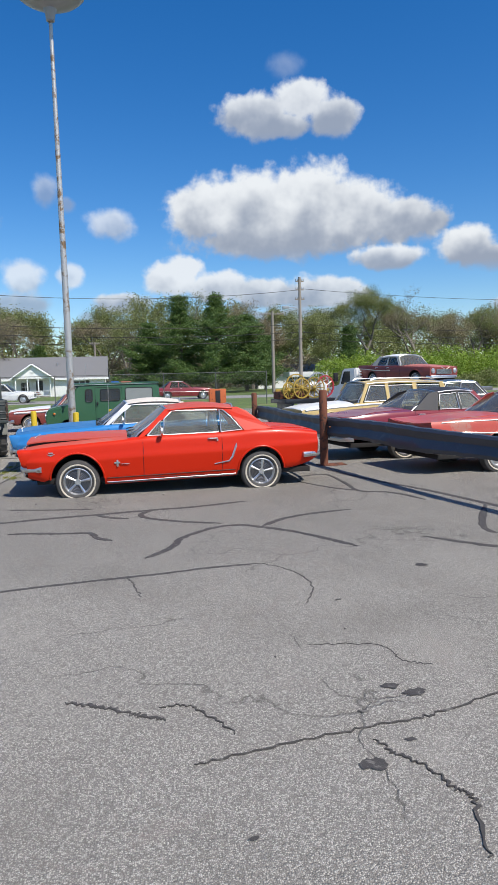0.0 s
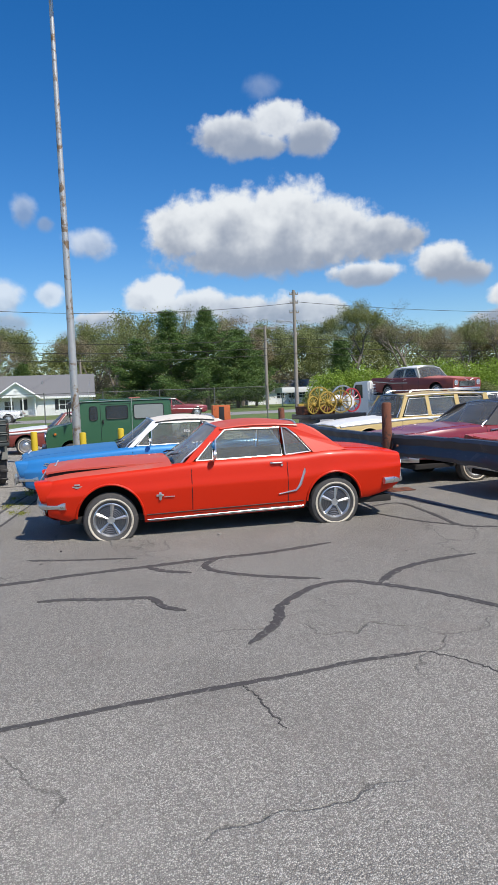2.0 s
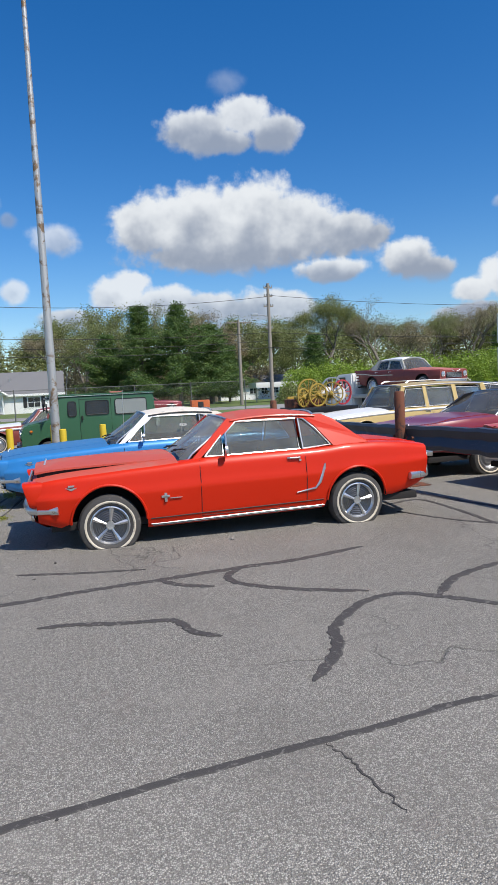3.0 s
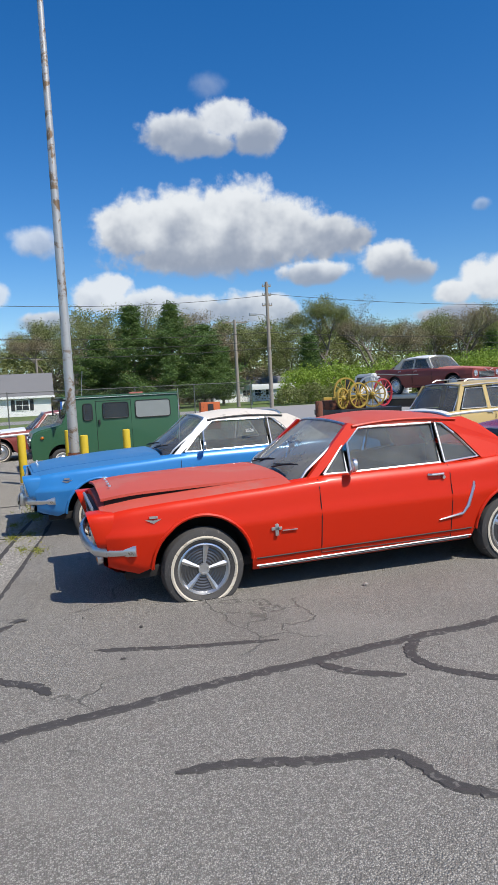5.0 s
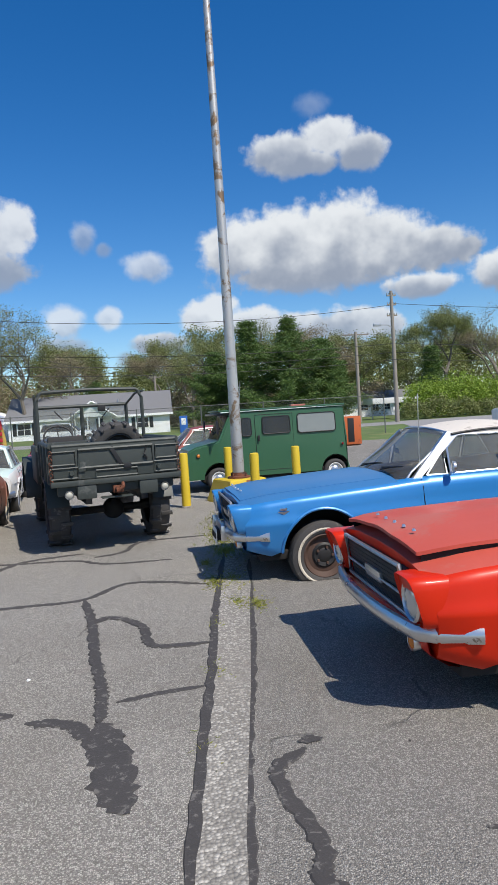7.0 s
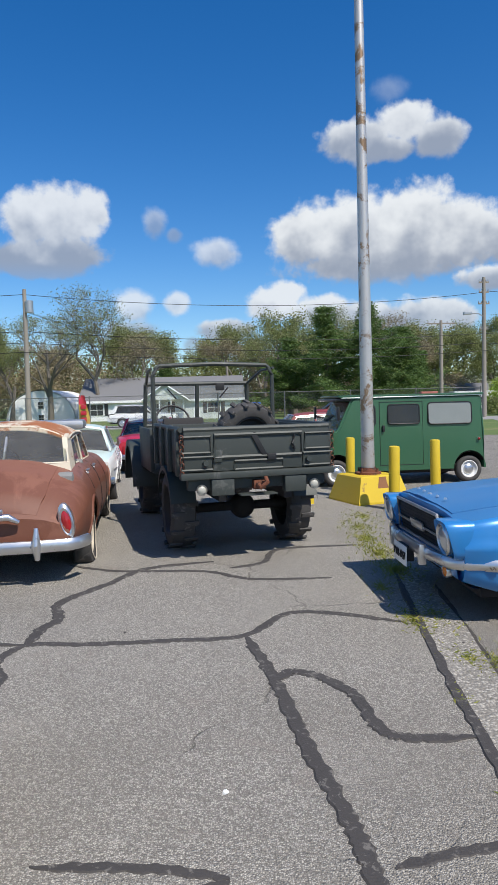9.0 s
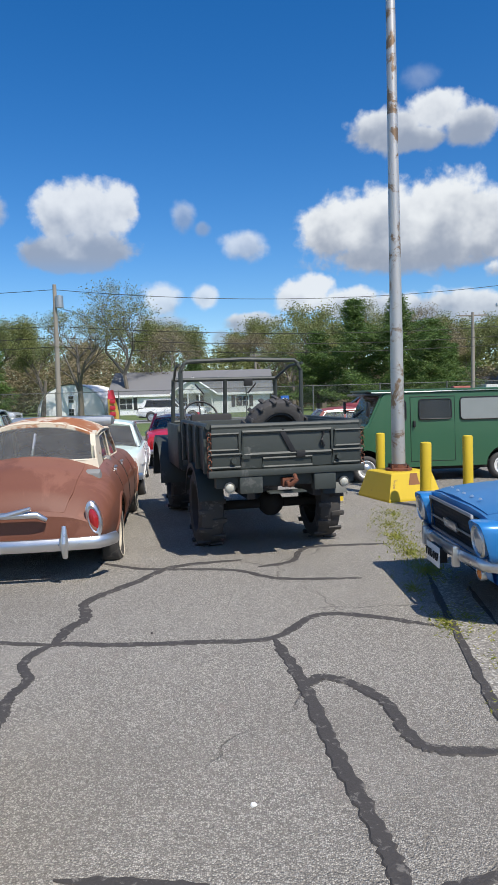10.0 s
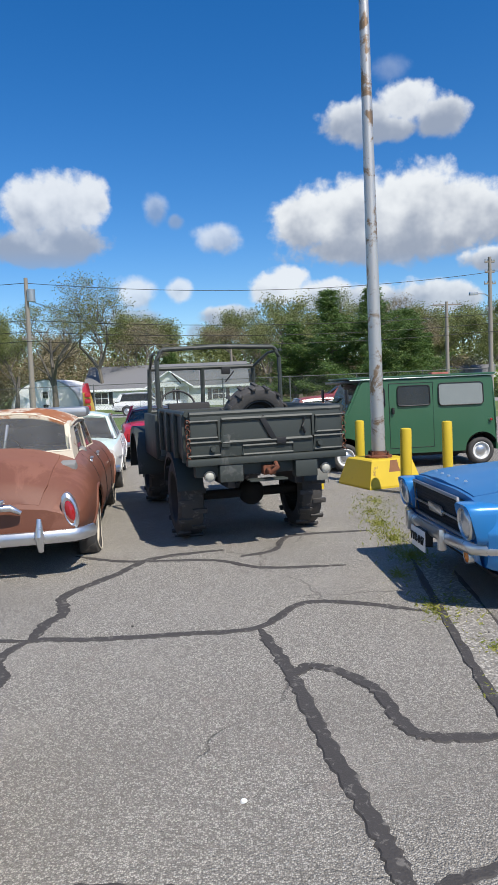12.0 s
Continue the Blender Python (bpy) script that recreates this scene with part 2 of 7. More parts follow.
RED_TOP = paint("chalky_red_paint", (0.50, 0.085, 0.058), 0.62, 0.03, spread=0.16, spec=0.3, second=(0.46, 0.115, 0.085), amount=0.45, patch=1.5)
BLUE = paint("medium_blue_paint", (0.030, 0.215, 0.53), 0.30, 0.4, spread=0.08, metal=0.15)
BLUE_TOP = paint("dull_blue_paint", (0.040, 0.165, 0.37), 0.5, 0.15, spread=0.15)
GREEN = paint("dark_green_paint", (0.032, 0.105, 0.050), 0.4, 0.3, spread=0.12)
OLIVE = material("grey_green_military_paint", (0.040, 0.047, 0.042), 0.55, spread=0.2, scale=3, fine=50, second=(0.085, 0.088, 0.08), amount=0.3, patch=4)
RUSTY = material("rusty_brown_paint", (0.165, 0.062, 0.036), 0.58, spread=0.25, scale=1.6, fine=40, second=(0.215, 0.088, 0.055), amount=0.45, patch=1.6, coat=0.12)
RUST_ROOF = material("rust_streaked_cream_roof", (0.33, 0.12, 0.042), 0.75, spread=0.35, scale=3, fine=40, second=(0.62, 0.54, 0.42), amount=0.46, patch=2.4)
CREAM = material("cream_paint", (0.62, 0.55, 0.43), 0.6, spread=0.12, second=(0.30, 0.12, 0.05), amount=0.3, patch=6)
MINT = paint("pale_mint_paint", (0.60, 0.72, 0.66), 0.35, 0.4)
WHITE = paint("white_paint", (0.76, 0.76, 0.74), 0.4, 0.3, spread=0.06)
OFFWHITE = paint("aged_white_car_paint", (0.58, 0.60, 0.54), 0.4, 0.35, spread=0.07)
MAROON = paint("maroon_paint", (0.23, 0.022, 0.03), 0.3, 0.5, spread=0.12)
CORAL = paint("weathered_coral_red_paint", (0.48, 0.075, 0.045), 0.42, 0.3, spread=0.15, second=(0.42, 0.16, 0.11), amount=0.4, patch=3)
SALMON = paint("chalky_salmon_paint", (0.46, 0.155, 0.12), 0.6, 0.05, spread=0.15, second=(0.33, 0.08, 0.06), amount=0.45, patch=3)
DULL_MAROON = paint("dull_oxide_red_paint", (0.22, 0.045, 0.035), 0.55, 0.1, spread=0.2)
YELLOW_TAN = paint("faded_yellow_tan_paint", (0.52, 0.38, 0.15), 0.5, 0.15, spread=0.12)
GREY_CAR = paint("dusty_beige_grey_paint", (0.42, 0.41, 0.35), 0.5, 0.15, spread=0.12)
TEAL = paint("faded_grey_green_paint", (0.27, 0.36, 0.30), 0.6, 0.05, spread=0.15, second=(0.32, 0.17, 0.12), amount=0.4, patch=2)
CRIMSON = paint("bright_crimson_paint", (0.45, 0.02, 0.035), 0.3, 0.5)
OCHRE = paint("ochre_yellow_paint", (0.55, 0.33, 0.03), 0.35, 0.4)
SILVER = paint("silver_paint", (0.55, 0.57, 0.58), 0.3, 0.5, metal=0.4)
BLACK_PAINT = paint("dark_paint", (0.02, 0.022, 0.028), 0.35, 0.3)
VINYL_WHITE = material("cream_vinyl", (0.66, 0.60, 0.52), 0.7, spread=0.08, scale=3, fine=120, bump=0.2, second=(0.45, 0.40, 0.34), amount=0.3, patch=6)
VINYL_BLACK = material("black_vinyl", (0.028, 0.027, 0.03), 0.6, spread=0.2, fine=120, bump=0.2)
CHROME = material("dull_chrome", (0.66, 0.66, 0.66), 0.30, 0.9, spread=0.08, second=(0.30, 0.26, 0.22), amount=0.2, patch=12)
FENCE_WIRE = material("weathered_fence_wire", (0.13, 0.135, 0.13), 0.7, 0.3, spread=0.2, scale=2)
DARK_STEEL = material("dark_grey_steel", (0.13, 0.13, 0.135), 0.35, 0.85, spread=0.25, scale=14, fine=60)
STEEL = material("galvanised_steel", (0.46, 0.47, 0.48), 0.42, 0.8, spread=0.15, scale=3, fine=40)
POLE = material("weathered_aluminium_pole", (0.50, 0.49, 0.47), 0.45, 0.55, spread=0.18, scale=1.2, fine=30, second=(0.26, 0.17, 0.10), amount=0.42, patch=2.4)
RUBBER = material("old_tyre_rubber", (0.055, 0.052, 0.05), 0.8, spread=0.25, fine=70, bump=0.3, second=(0.12, 0.11, 0.10), amount=0.3, patch=8)
WHITEWALL = material("yellowed_whitewall", (0.58, 0.52, 0.42), 0.7, spread=0.15, second=(0.30, 0.24, 0.17), amount=0.35, patch=10)
RUST = material("rust", (0.16, 0.055, 0.028), 0.85, spread=0.35, scale=8, fine=60, bump=0.5, second=(0.06, 0.03, 0.022), amount=0.4, patch=7)
BROWN_RIM = material("rusty_brown_wheel", (0.075, 0.042, 0.03), 0.7, spread=0.3, scale=12, fine=60)
BLACK = material("black_plastic", (0.012, 0.012, 0.013), 0.6, spread=0.3)
DARK = material("dark_underbody", (0.018, 0.016, 0.015), 0.9, spread=0.3)
INTERIOR = material("dark_upholstery", (0.035, 0.033, 0.033), 0.75, spread=0.25)
INTERIOR_BLUE = material("pale_upholstery", (0.22, 0.22, 0.21), 0.75, spread=0.25)
LENS = material("clear_lens", (0.55, 0.57, 0.58), 0.08, 0.6, spread=0.05)
AMBER = material("amber_lens", (0.65, 0.20, 0.03), 0.2, spread=0.1)
RED_LENS = material("red_lens", (0.32, 0.012, 0.015), 0.15, spread=0.15, coat=0.5)
GLASS = glass_material("car_glass", (0.84, 0.9, 0.87), 0.14, 0.85)
DUST_SHEEN_GLASS = glass_material("dust_sheen_car_glass", (0.76, 0.80, 0.78), 0.30, 0.7)
DARK_GLASS = glass_material("dark_car_glass", (0.45, 0.5, 0.5), 0.06, 0.55)
HOUSE_GLASS = material("house_window_glass", (0.03, 0.035, 0.04), 0.08, spread=0.2)
YELLOW = material("yellow_traffic_paint", (0.62, 0.44, 0.025), 0.55, spread=0.15, scale=4, fine=50, second=(0.28, 0.17, 0.06), amount=0.22, patch=5)
RUST_STAIN = material("rust_stained_concrete", (0.24, 0.11, 0.05), 0.85, spread=0.3, scale=6)
NAVY_BEAM = material("dark_navy_steel", (0.062, 0.068, 0.082), 0.42, 0.35, spread=0.25, scale=2, fine=30, second=(0.10, 0.10, 0.11), amount=0.3, patch=3)
ORANGE = material("orange_painted_steel", (0.50, 0.115, 0.03), 0.6, spread=0.2, second=(0.20, 0.06, 0.03), amount=0.3, patch=3)
WAGON_YELLOW = material("yellow_wagon_paint", (0.40, 0.27, 0.045), 0.6, spread=0.2, second=(0.22, 0.12, 0.04), amount=0.3, patch=5)
WOOD = material("weathered_pole_wood", (0.27, 0.24, 0.205), 0.85, spread=0.2, scale=2, fine=40)
BARK = material("grey_bark", (0.15, 0.13, 0.105), 0.9, spread=0.3, scale=2, fine=20)
SIDING = material("white_siding", (0.86, 0.86, 0.85), 0.6, spread=0.05, scale=0.6, fine=8)
SHINGLE = material("grey_shingles", (0.17, 0.17, 0.175), 0.85, spread=0.18, scale=1.2, fine=8)
SHUTTER = material("black_shutter", (0.02, 0.02, 0.022), 0.6, spread=0.2)
SIGN_GREEN = material("green_sign_face", (0.01, 0.10, 0.055), 0.45, spread=0.12)
SIGN_BLACK = material("black_sign_face", (0.012, 0.013, 0.014), 0.5, spread=0.2)
PINE = leaf_material("pine_needles", (0.05, 0.105, 0.026), (0.155, 0.235, 0.055))
SPRING = leaf_material("spring_leaves", (0.19, 0.30, 0.03), (0.32, 0.42, 0.06))
OLIVE_LEAF = leaf_material("olive_spring_leaves", (0.16, 0.20, 0.055), (0.27, 0.28, 0.11))
TAN_LEAF = leaf_material("budding_leaves", (0.22, 0.18, 0.10), (0.32, 0.27, 0.16))
WEED = leaf_material("yellow_green_weeds", (0.16, 0.20, 0.03), (0.33, 0.31, 0.06))


# ---- mesh helpers ----
def part(name, bm, mat, parent=None, label="", smooth=True, at=None):
    me = bpy.data.meshes.new(name)
    bm.normal_update()
    bm.to_mesh(me)
    bm.free()
    for m in (mat if isinstance(mat, (list, tuple)) else [mat]):
        me.materials.append(m)
    if smooth:
        me.shade_smooth()
        me.set_sharp_from_angle(angle=radians(38))
    ob = new(name, me)
    ob.parent = parent
    if at is not None:
        ob.matrix_local = at
    if label:
        ob["label"] = label
    return ob


def thing(name, label, category, m=None, group="", kind=""):
    ob = new(name)
    ob.empty_display_size = 0.1
    if m is not None:
        ob.matrix_world = m
    return tagged(ob, label, category, group, kind)


def box(bm, x0, x1, y0, y1, z0, z1, bevel=0.0, mat=0, m=None):
    vs = [bm.verts.new((x, y, z)) for x in (x0, x1) for y in (y0, y1) for z in (z0, z1)]
    fs = [bm.faces.new([vs[i] for i in q]) for q in ((0, 1, 3, 2), (4, 6, 7, 5), (0, 4, 5, 1), (2, 3, 7, 6), (0, 2, 6, 4), (1, 5, 7, 3))]
    if bevel:
        es = list({e for f in fs for e in f.edges})
        r = bmesh.ops.bevel(bm, geom=es, offset=bevel, segments=2, affect="EDGES", profile=0.6)
        fs = [f for f in bm.faces if f.is_valid and (f in r["faces"] or f in fs)]
        vs = list({v for f in fs for v in f.verts})
    for f in fs:
        f.material_index = mat
    if m is not None:
        for v in vs:
            v.co = m @ v.co
    return bm


def grid(bm, rows, mat=0, close=False, ring=False):
    """Faces over a grid of points. close: joins the last column to the first; ring: the last row to the first."""
    vv = [[bm.verts.new(p) for p in r] for r in rows]
    nr, nc = len(vv), len(vv[0])
    for i in range(nr if ring else nr - 1):
        for j in range(nc if close else nc - 1):
            a, b, c, d = vv[i][j], vv[(i + 1) % nr][j], vv[(i + 1) % nr][(j + 1) % nc], vv[i][(j + 1) % nc]
            f = bm.faces.new((a, b, c, d))
            f.material_index = mat(i, j) if callable(mat) else mat
    return vv


def tube(bm, pts, r, n=8, mat=0, cap=True):
    pts = [Vector(p) for p in pts]
    rr = r if isinstance(r, (list, tuple)) else [r] * len(pts)
    rows = []
    for i, p in enumerate(pts):
        d = (pts[min(i + 1, len(pts) - 1)] - pts[max(i - 1, 0)]).normalized()
        up = Vector((0, 0, 1)) if abs(d.z) < 0.95 else Vector((0, 1, 0))
        a = d.cross(up).normalized()
        b = a.cross(d)
        rows.append([p + rr[i] * (math.cos(t) * a + math.sin(t) * b) for t in (2 * math.pi * k / n for k in range(n))])
    vv = grid(bm, rows, mat, close=True)
    if cap:
        for r_ in (vv[0][::-1], vv[-1]):
            bm.faces.new(r_).material_index = mat
    return bm


def sweep(bm, pts, profile, mat=0, cap=True):
    """A profile of (out, up) carried along a path; out lies level, to the right of the way."""
    pts = [Vector(p) for p in pts]
    rows = []
    for i, p in enumerate(pts):
        d = (pts[min(i + 1, len(pts) - 1)] - pts[max(i - 1, 0)])
        d.z = 0
        d.normalize()
        o = Vector((d.y, -d.x, 0))
        rows.append([p + o * a + Vector((0, 0, b)) for a, b in profile])
    vv = grid(bm, rows, mat, close=True)
    if cap:
        for r_ in (vv[0][::-1], vv[-1]):
            bm.faces.new(r_).material_index = mat
    return bm


def lathe(bm, profile, n=32, mat=0, axis="y"):
    """Turn a profile of (along, radius) round the axis."""
    rows = []
    for a, r in profile:
        row = []
        for k in range(n):
            t = 2 * math.pi * k / n
            c, s = r * math.cos(t), r * math.sin(t)
            row.append((c, a, s) if axis == "y" else (c, s, a))
        rows.append(row)
    return grid(bm, rows, mat, close=True)


def interp(table, x):
    """Smooth value of a table of (x, value)."""
    if x <= table[0][0]:
        return table[0][1]
    for (a, u), (b, v) in zip(table, table[1:]):
        if x <= b:
            t = (x - a) / (b - a)
            return u + (v - u) * (t * t * (3 - 2 * t) * 0.35 + t * 0.65)
    return table[-1][1]


def ribbon(bm, pts, width, z=0.004, seed=0, steps=13, z1=None):
    """A flat, ragged strip with a little thickness along a smoothed path."""
    rnd = random.Random(seed)
    pts = [Vector((*p, 0)) for p in pts]
    line = []
    for i in range(len(pts) - 1):
        p0, p1, p2, p3 = pts[max(i - 1, 0)], pts[i], pts[i + 1], pts[min(i + 2, len(pts) - 1)]
        for k in range(steps):
            t = k / steps
            line.append(0.5 * (2 * p1 + (p2 - p0) * t + (2 * p0 - 5 * p1 + 4 * p2 - p3) * t * t + (3 * p1 - p0 - 3 * p2 + p3) * t ** 3))
    line.append(pts[-1])
    rows = []
    for i, p in enumerate(line):
        d = (line[min(i + 1, len(line) - 1)] - line[max(i - 1, 0)]).normalized()
        o = Vector((d.y, -d.x, 0))
        end = min(1.0, 0.2 + 0.14 * min(i, len(line) - 1 - i))
        thin = width < 0.04
        a, b = (width / 2 * end * (rnd.uniform(0.25, 1.35) if thin else rnd.uniform(0.72, 1.2)) for _ in range(2))
        p = p + o * (rnd.uniform(-0.014, 0.014) if thin else rnd.uniform(-0.07, 0.07) * width)
        rows.append([p + o * a, p + o * a * 0.8 + Vector((0, 0, z)), p - o * b * 0.8 + Vector((0, 0, z)), p - o * b])
    grid(bm, rows)
    return bm


# ---- ground ----
def slab(name, corners, z, mat, label, category, depth=0.05):
    bm = bmesh.new()
    top = [bm.verts.new((x, y, z)) for x, y in corners]
    low = [bm.verts.new((x, y, z - depth)) for x, y in corners]
    bm.faces.new(top)
    for i in range(len(top)):
        j = (i + 1) % len(top)
        bm.faces.new((top[j], top[i], low[i], low[j]))
    return tagged(part(name, bm, mat, smooth=False), label, category, kind="structure")


slab("ground", ((-1500, -1500), (1500, -1500), (1500, 1500), (-1500, 1500)), -0.012, GRASS, "flat mown spring grass reaching to the horizon", "ground", 0.3)
slab("parking_lot", ((-60, -40), (60, -40), (60, 25), (9, 24), (2, 27), (-60, 27)), 0.0, ASPHALT, "cracked pale grey weathered asphalt parking lot", "parking lot", 0.01)
slab("road", ((-400, 42), (400, 42), (400, 49), (-400, 49)), 0.0, ROAD, "grey two-lane road behind the lot", "road", 0.01)
slab("driveway", ((10, 25), (19, 25), (23, 42), (15, 42)), 0.0, ROAD, "pale grey concrete drive between lot and road", "driveway", 0.01)
slab("concrete_strip", ((-2.02, -1.6), (-1.84, -1.6), (-1.74, -0.6), (-1.52, 0.85), (-1.30, 2.49), (-1.22, 3.0), (-1.12, 4.4), (-1.32, 4.4), (-1.50, 3.09), (-1.65, 1.85), (-1.83, 0.3)), 0.006, GRAVELLY, "crumbling pale concrete joint strip in the asphalt", "concrete strip", 0.01)


def tar_or_shade(pts, width):
    bm = ribbon(bmesh.new(), pts, width, 0.003 + 0.0004 * (tar_or_shade.count % 12), seed=tar_or_shade.count)
    tar_or_shade.count += 1
    tagged(part("crack_sealant", bm, TAR, smooth=False), "dark worn tar strip over cracks in the asphalt, one a painted shadow line", "tar strip", "tar strips in the lot", "structure")


tar_or_shade.count = 0
tar_or_shade(((-1.6, -4.62), (-0.36, -4.4), (0.46, -4.29), (0.9, -4.25), (1.36, -4.18), (1.84, -4.16)), 0.05)
tar_or_shade(((1.84, -4.16), (2.02, -4.4), (2.1, -4.64), (2.11, -4.9), (1.95, -5.31)), 0.014)
tar_or_shade(((0.64, -4.30), (0.70, -4.55), (0.74, -4.85)), 0.012)
tar_or_shade(((0.81, -3.71), (1.09, -3.35), (1.24, -2.97), (1.61, -2.61), (1.93, -2.54), (2.16, -2.72), (2.46, -3.05), (2.69, -3.43), (2.9, -3.82)), 0.08)
tar_or_shade(((2.16, -2.70), (2.47, -2.38), (2.93, -2.17), (3.45, -2.07)), 0.08)
# paints the shadow line beside the guard rail, in the tar material
tar_or_shade(((4.2, 1.67), (4.43, 0.55), (4.69, -0.31), (4.98, -1.2), (5.14, -1.88), (5.5, -3.4)), 0.10)
tar_or_shade(((3.45, 0.74), (4.03, 0.88), (4.06, -0.06), (4.02, -0.82), (4.4, -1.11), (4.61, -1.76)), 0.07)
tar_or_shade(((3.4, 0.3), (3.7, -0.4), (4.02, -0.82)), 0.05)
tar_or_shade(((0.28, -6.5), (0.43, -6.56), (0.58, -6.66), (0.69, -6.74), (0.8, -6.8)), 0.03)
tar_or_shade(((0.77, -6.67), (0.9, -6.67), (1.0, -6.8), (1.12, -7.01)), 0.013)
tar_or_shade(((0.89, -7.22), (1.17, -7.18), (1.59, -7.12), (1.96, -7.08), (2.22, -7.03), (2.75, -6.86)), 0.012)
tar_or_shade(((1.74, -7.21), (1.78, -7.34), (1.88, -7.48), (1.91, -7.63), (1.95, -7.72), (1.84, -8.03)), 0.017)
tar_or_shade(((1.75, -6.06), (2.17, -6.18), (2.22, -6.41), (2.37, -6.53)), 0.010)
tar_or_shade(((5.24, -2.18), (4.53, -3.34), (4.47, -3.74)), 0.085)
tar_or_shade(((3.69, -3.63), (4.18, -4.22), (4.5, -4.3)), 0.09)
tar_or_shade(((-1.95, -1.9), (-1.37, -1.68), (-0.79, -1.59), (-0.23, -1.48), (0.28, -1.43), (0.87, -1.35), (1.37, -1.31), (1.63, -1.28), (2.3, -1.1)), 0.09)
tar_or_shade(((-0.88, -0.74), (-0.59, -0.84), (-0.2, -0.95), (0.23, -1.04)), 0.06)
tar_or_shade(((1.01, -1.38), (0.88, -1.5), (0.85, -1.68), (0.97, -1.89), (1.3, -2.15), (1.75, -2.4)), 0.075)
tar_or_shade(((0.3, -1.45), (0.46, -1.66), (0.69, -1.8)), 0.075)
tar_or_shade(((-1.39, -0.02), (-1.54, -0.15), (-1.55, -0.32), (-1.48, -0.71), (-1.52, -0.87), (-1.4, -1.01), (-1.23, -1.14), (-1.14, -1.29)), 0.08)
tar_or_shade(((-0.65, -2.26), (-0.39, -2.29), (-0.08, -2.39), (0.23, -2.45), (0.3, -2.57), (0.35, -2.74), (0.5, -2.88)), 0.07)
tar_or_shade(((-2.69, 2.97), (-2.6, 2.5), (-2.53, 2.03), (-2.47, 1.49), (-2.4, 1.05), (-2.37, 0.77), (-2.36, 0.5)), 0.08)
tar_or_shade(((-2.54, 2.25), (-2.45, 2.36), (-2.29, 2.25), (-2.16, 2.0), (-2.12, 1.66), (-1.99, 1.56), (-1.71, 1.54)), 0.08)
tar_or_shade(((-1.32, 4.4), (-1.5, 3.09), (-1.65, 1.85), (-1.73, 1.06), (-1.83, 0.3), (-1.99, -1.02)), 0.065)
tar_or_shade(((-1.1, 4.0), (-1.3, 2.49), (-1.4, 1.64), (-1.52, 0.85), (-1.68, -0.13), (-1.77, -0.98)), 0.065)
tar_or_shade(((-2.29, 0.73), (-2.07, 0.79), (-1.79, 0.82)), 0.06)
tar_or_shade(((-3.5, 0.83), (-3.08, 0.79), (-2.83, 0.72)), 0.05)
tar_or_shade(((-3.5, 0.5), (-3.05, 0.64), (-2.83, 0.71)), 0.05)
tar_or_shade(((-2.75, 0.6), (-2.53, 0.53), (-2.42, 0.38), (-2.34, 0.22)), 0.10)
tar_or_shade(((-2.36, 0.5), (-2.28, 0.1), (-2.2, -0.35)), 0.20)
tar_or_shade(((-4.08, 1.4), (-4.09, 1.94), (-4.13, 2.18), (-4.11, 2.45), (-4.21, 2.66), (-4.11, 2.96), (-3.71, 2.93), (-3.17, 2.94), (-2.7, 2.98), (-2.41, 3.38), (-2.09, 3.39), (-1.6, 3.12)), 0.07)
tar_or_shade(((-4.11, 2.96), (-4.1, 3.26), (-4.03, 3.48), (-4.11, 3.88), (-3.83, 4.38), (-3.55, 4.88), (-2.92, 5.08)), 0.09)
tar_or_shade(((-4.31, 5.13), (-3.8, 4.83), (-3.02, 4.72), (-2.59, 4.39), (-1.9, 4.33)), 0.06)
tar_or_shade(((-2.77, 4.8), (-2.45, 4.98), (-2.24, 5.52), (-1.43, 5.6)), 0.07)
tar_or_shade(((-5.4, 3.6), (-4.7, 3.1), (-4.11, 2.96)), 0.06)


# ---- poles, posts and signs ----
def light_pole(m):
    t = thing("light_pole", "tall tapered grey lamp post with rust streaks and a saucer lamp", "lamp post", m)
    bm = bmesh.new()
    tube(bm, [(0, 0, 0.42 + i * 0.98) for i in range(11)] + [(0, 0, 10.88)], [0.102 - 0.0052 * i for i in range(12)], 20)
    part("pole", bm, POLE, t)
    bm = bmesh.new()
    lathe(bm, ((0.40, 0.0), (0.40, 0.20), (0.43, 0.20), (0.44, 0.13), (0.50, 0.12)), 16, axis="z")
    part("base_plate", bm, RUST, t, "rusty flange plate")
    for k in range(4):
        a = math.pi / 4 + k * math.pi / 2
        bm = bmesh.new()
        tube(bm, ((0.165 * math.cos(a), 0.165 * math.sin(a), 0.42), (0.165 * math.cos(a), 0.165 * math.sin(a), 0.49)), 0.016, 6)
        part("bolt", bm, RUST, t)
    bm = bmesh.new()
    lathe(bm, ((10.82, 0.06), (10.84, 0.10), (11.06, 0.14), (11.12, 0.17), (11.24, 0.45), (11.40, 0.75), (11.52, 0.89), (11.57, 0.91), (11.60, 0.86), (11.72, 0.0)), 40, axis="z")
    part("lamp_head", bm, material("grey_lamp_shell", (0.30, 0.31, 0.32), 0.5, 0.3, spread=0.1), t, "wide grey saucer-shaped lamp head")


LP = (-0.60, 8.72)
light_pole(pose(*LP, 0) @ Matrix.Rotation(radians(-0.3), 4, "Y"))


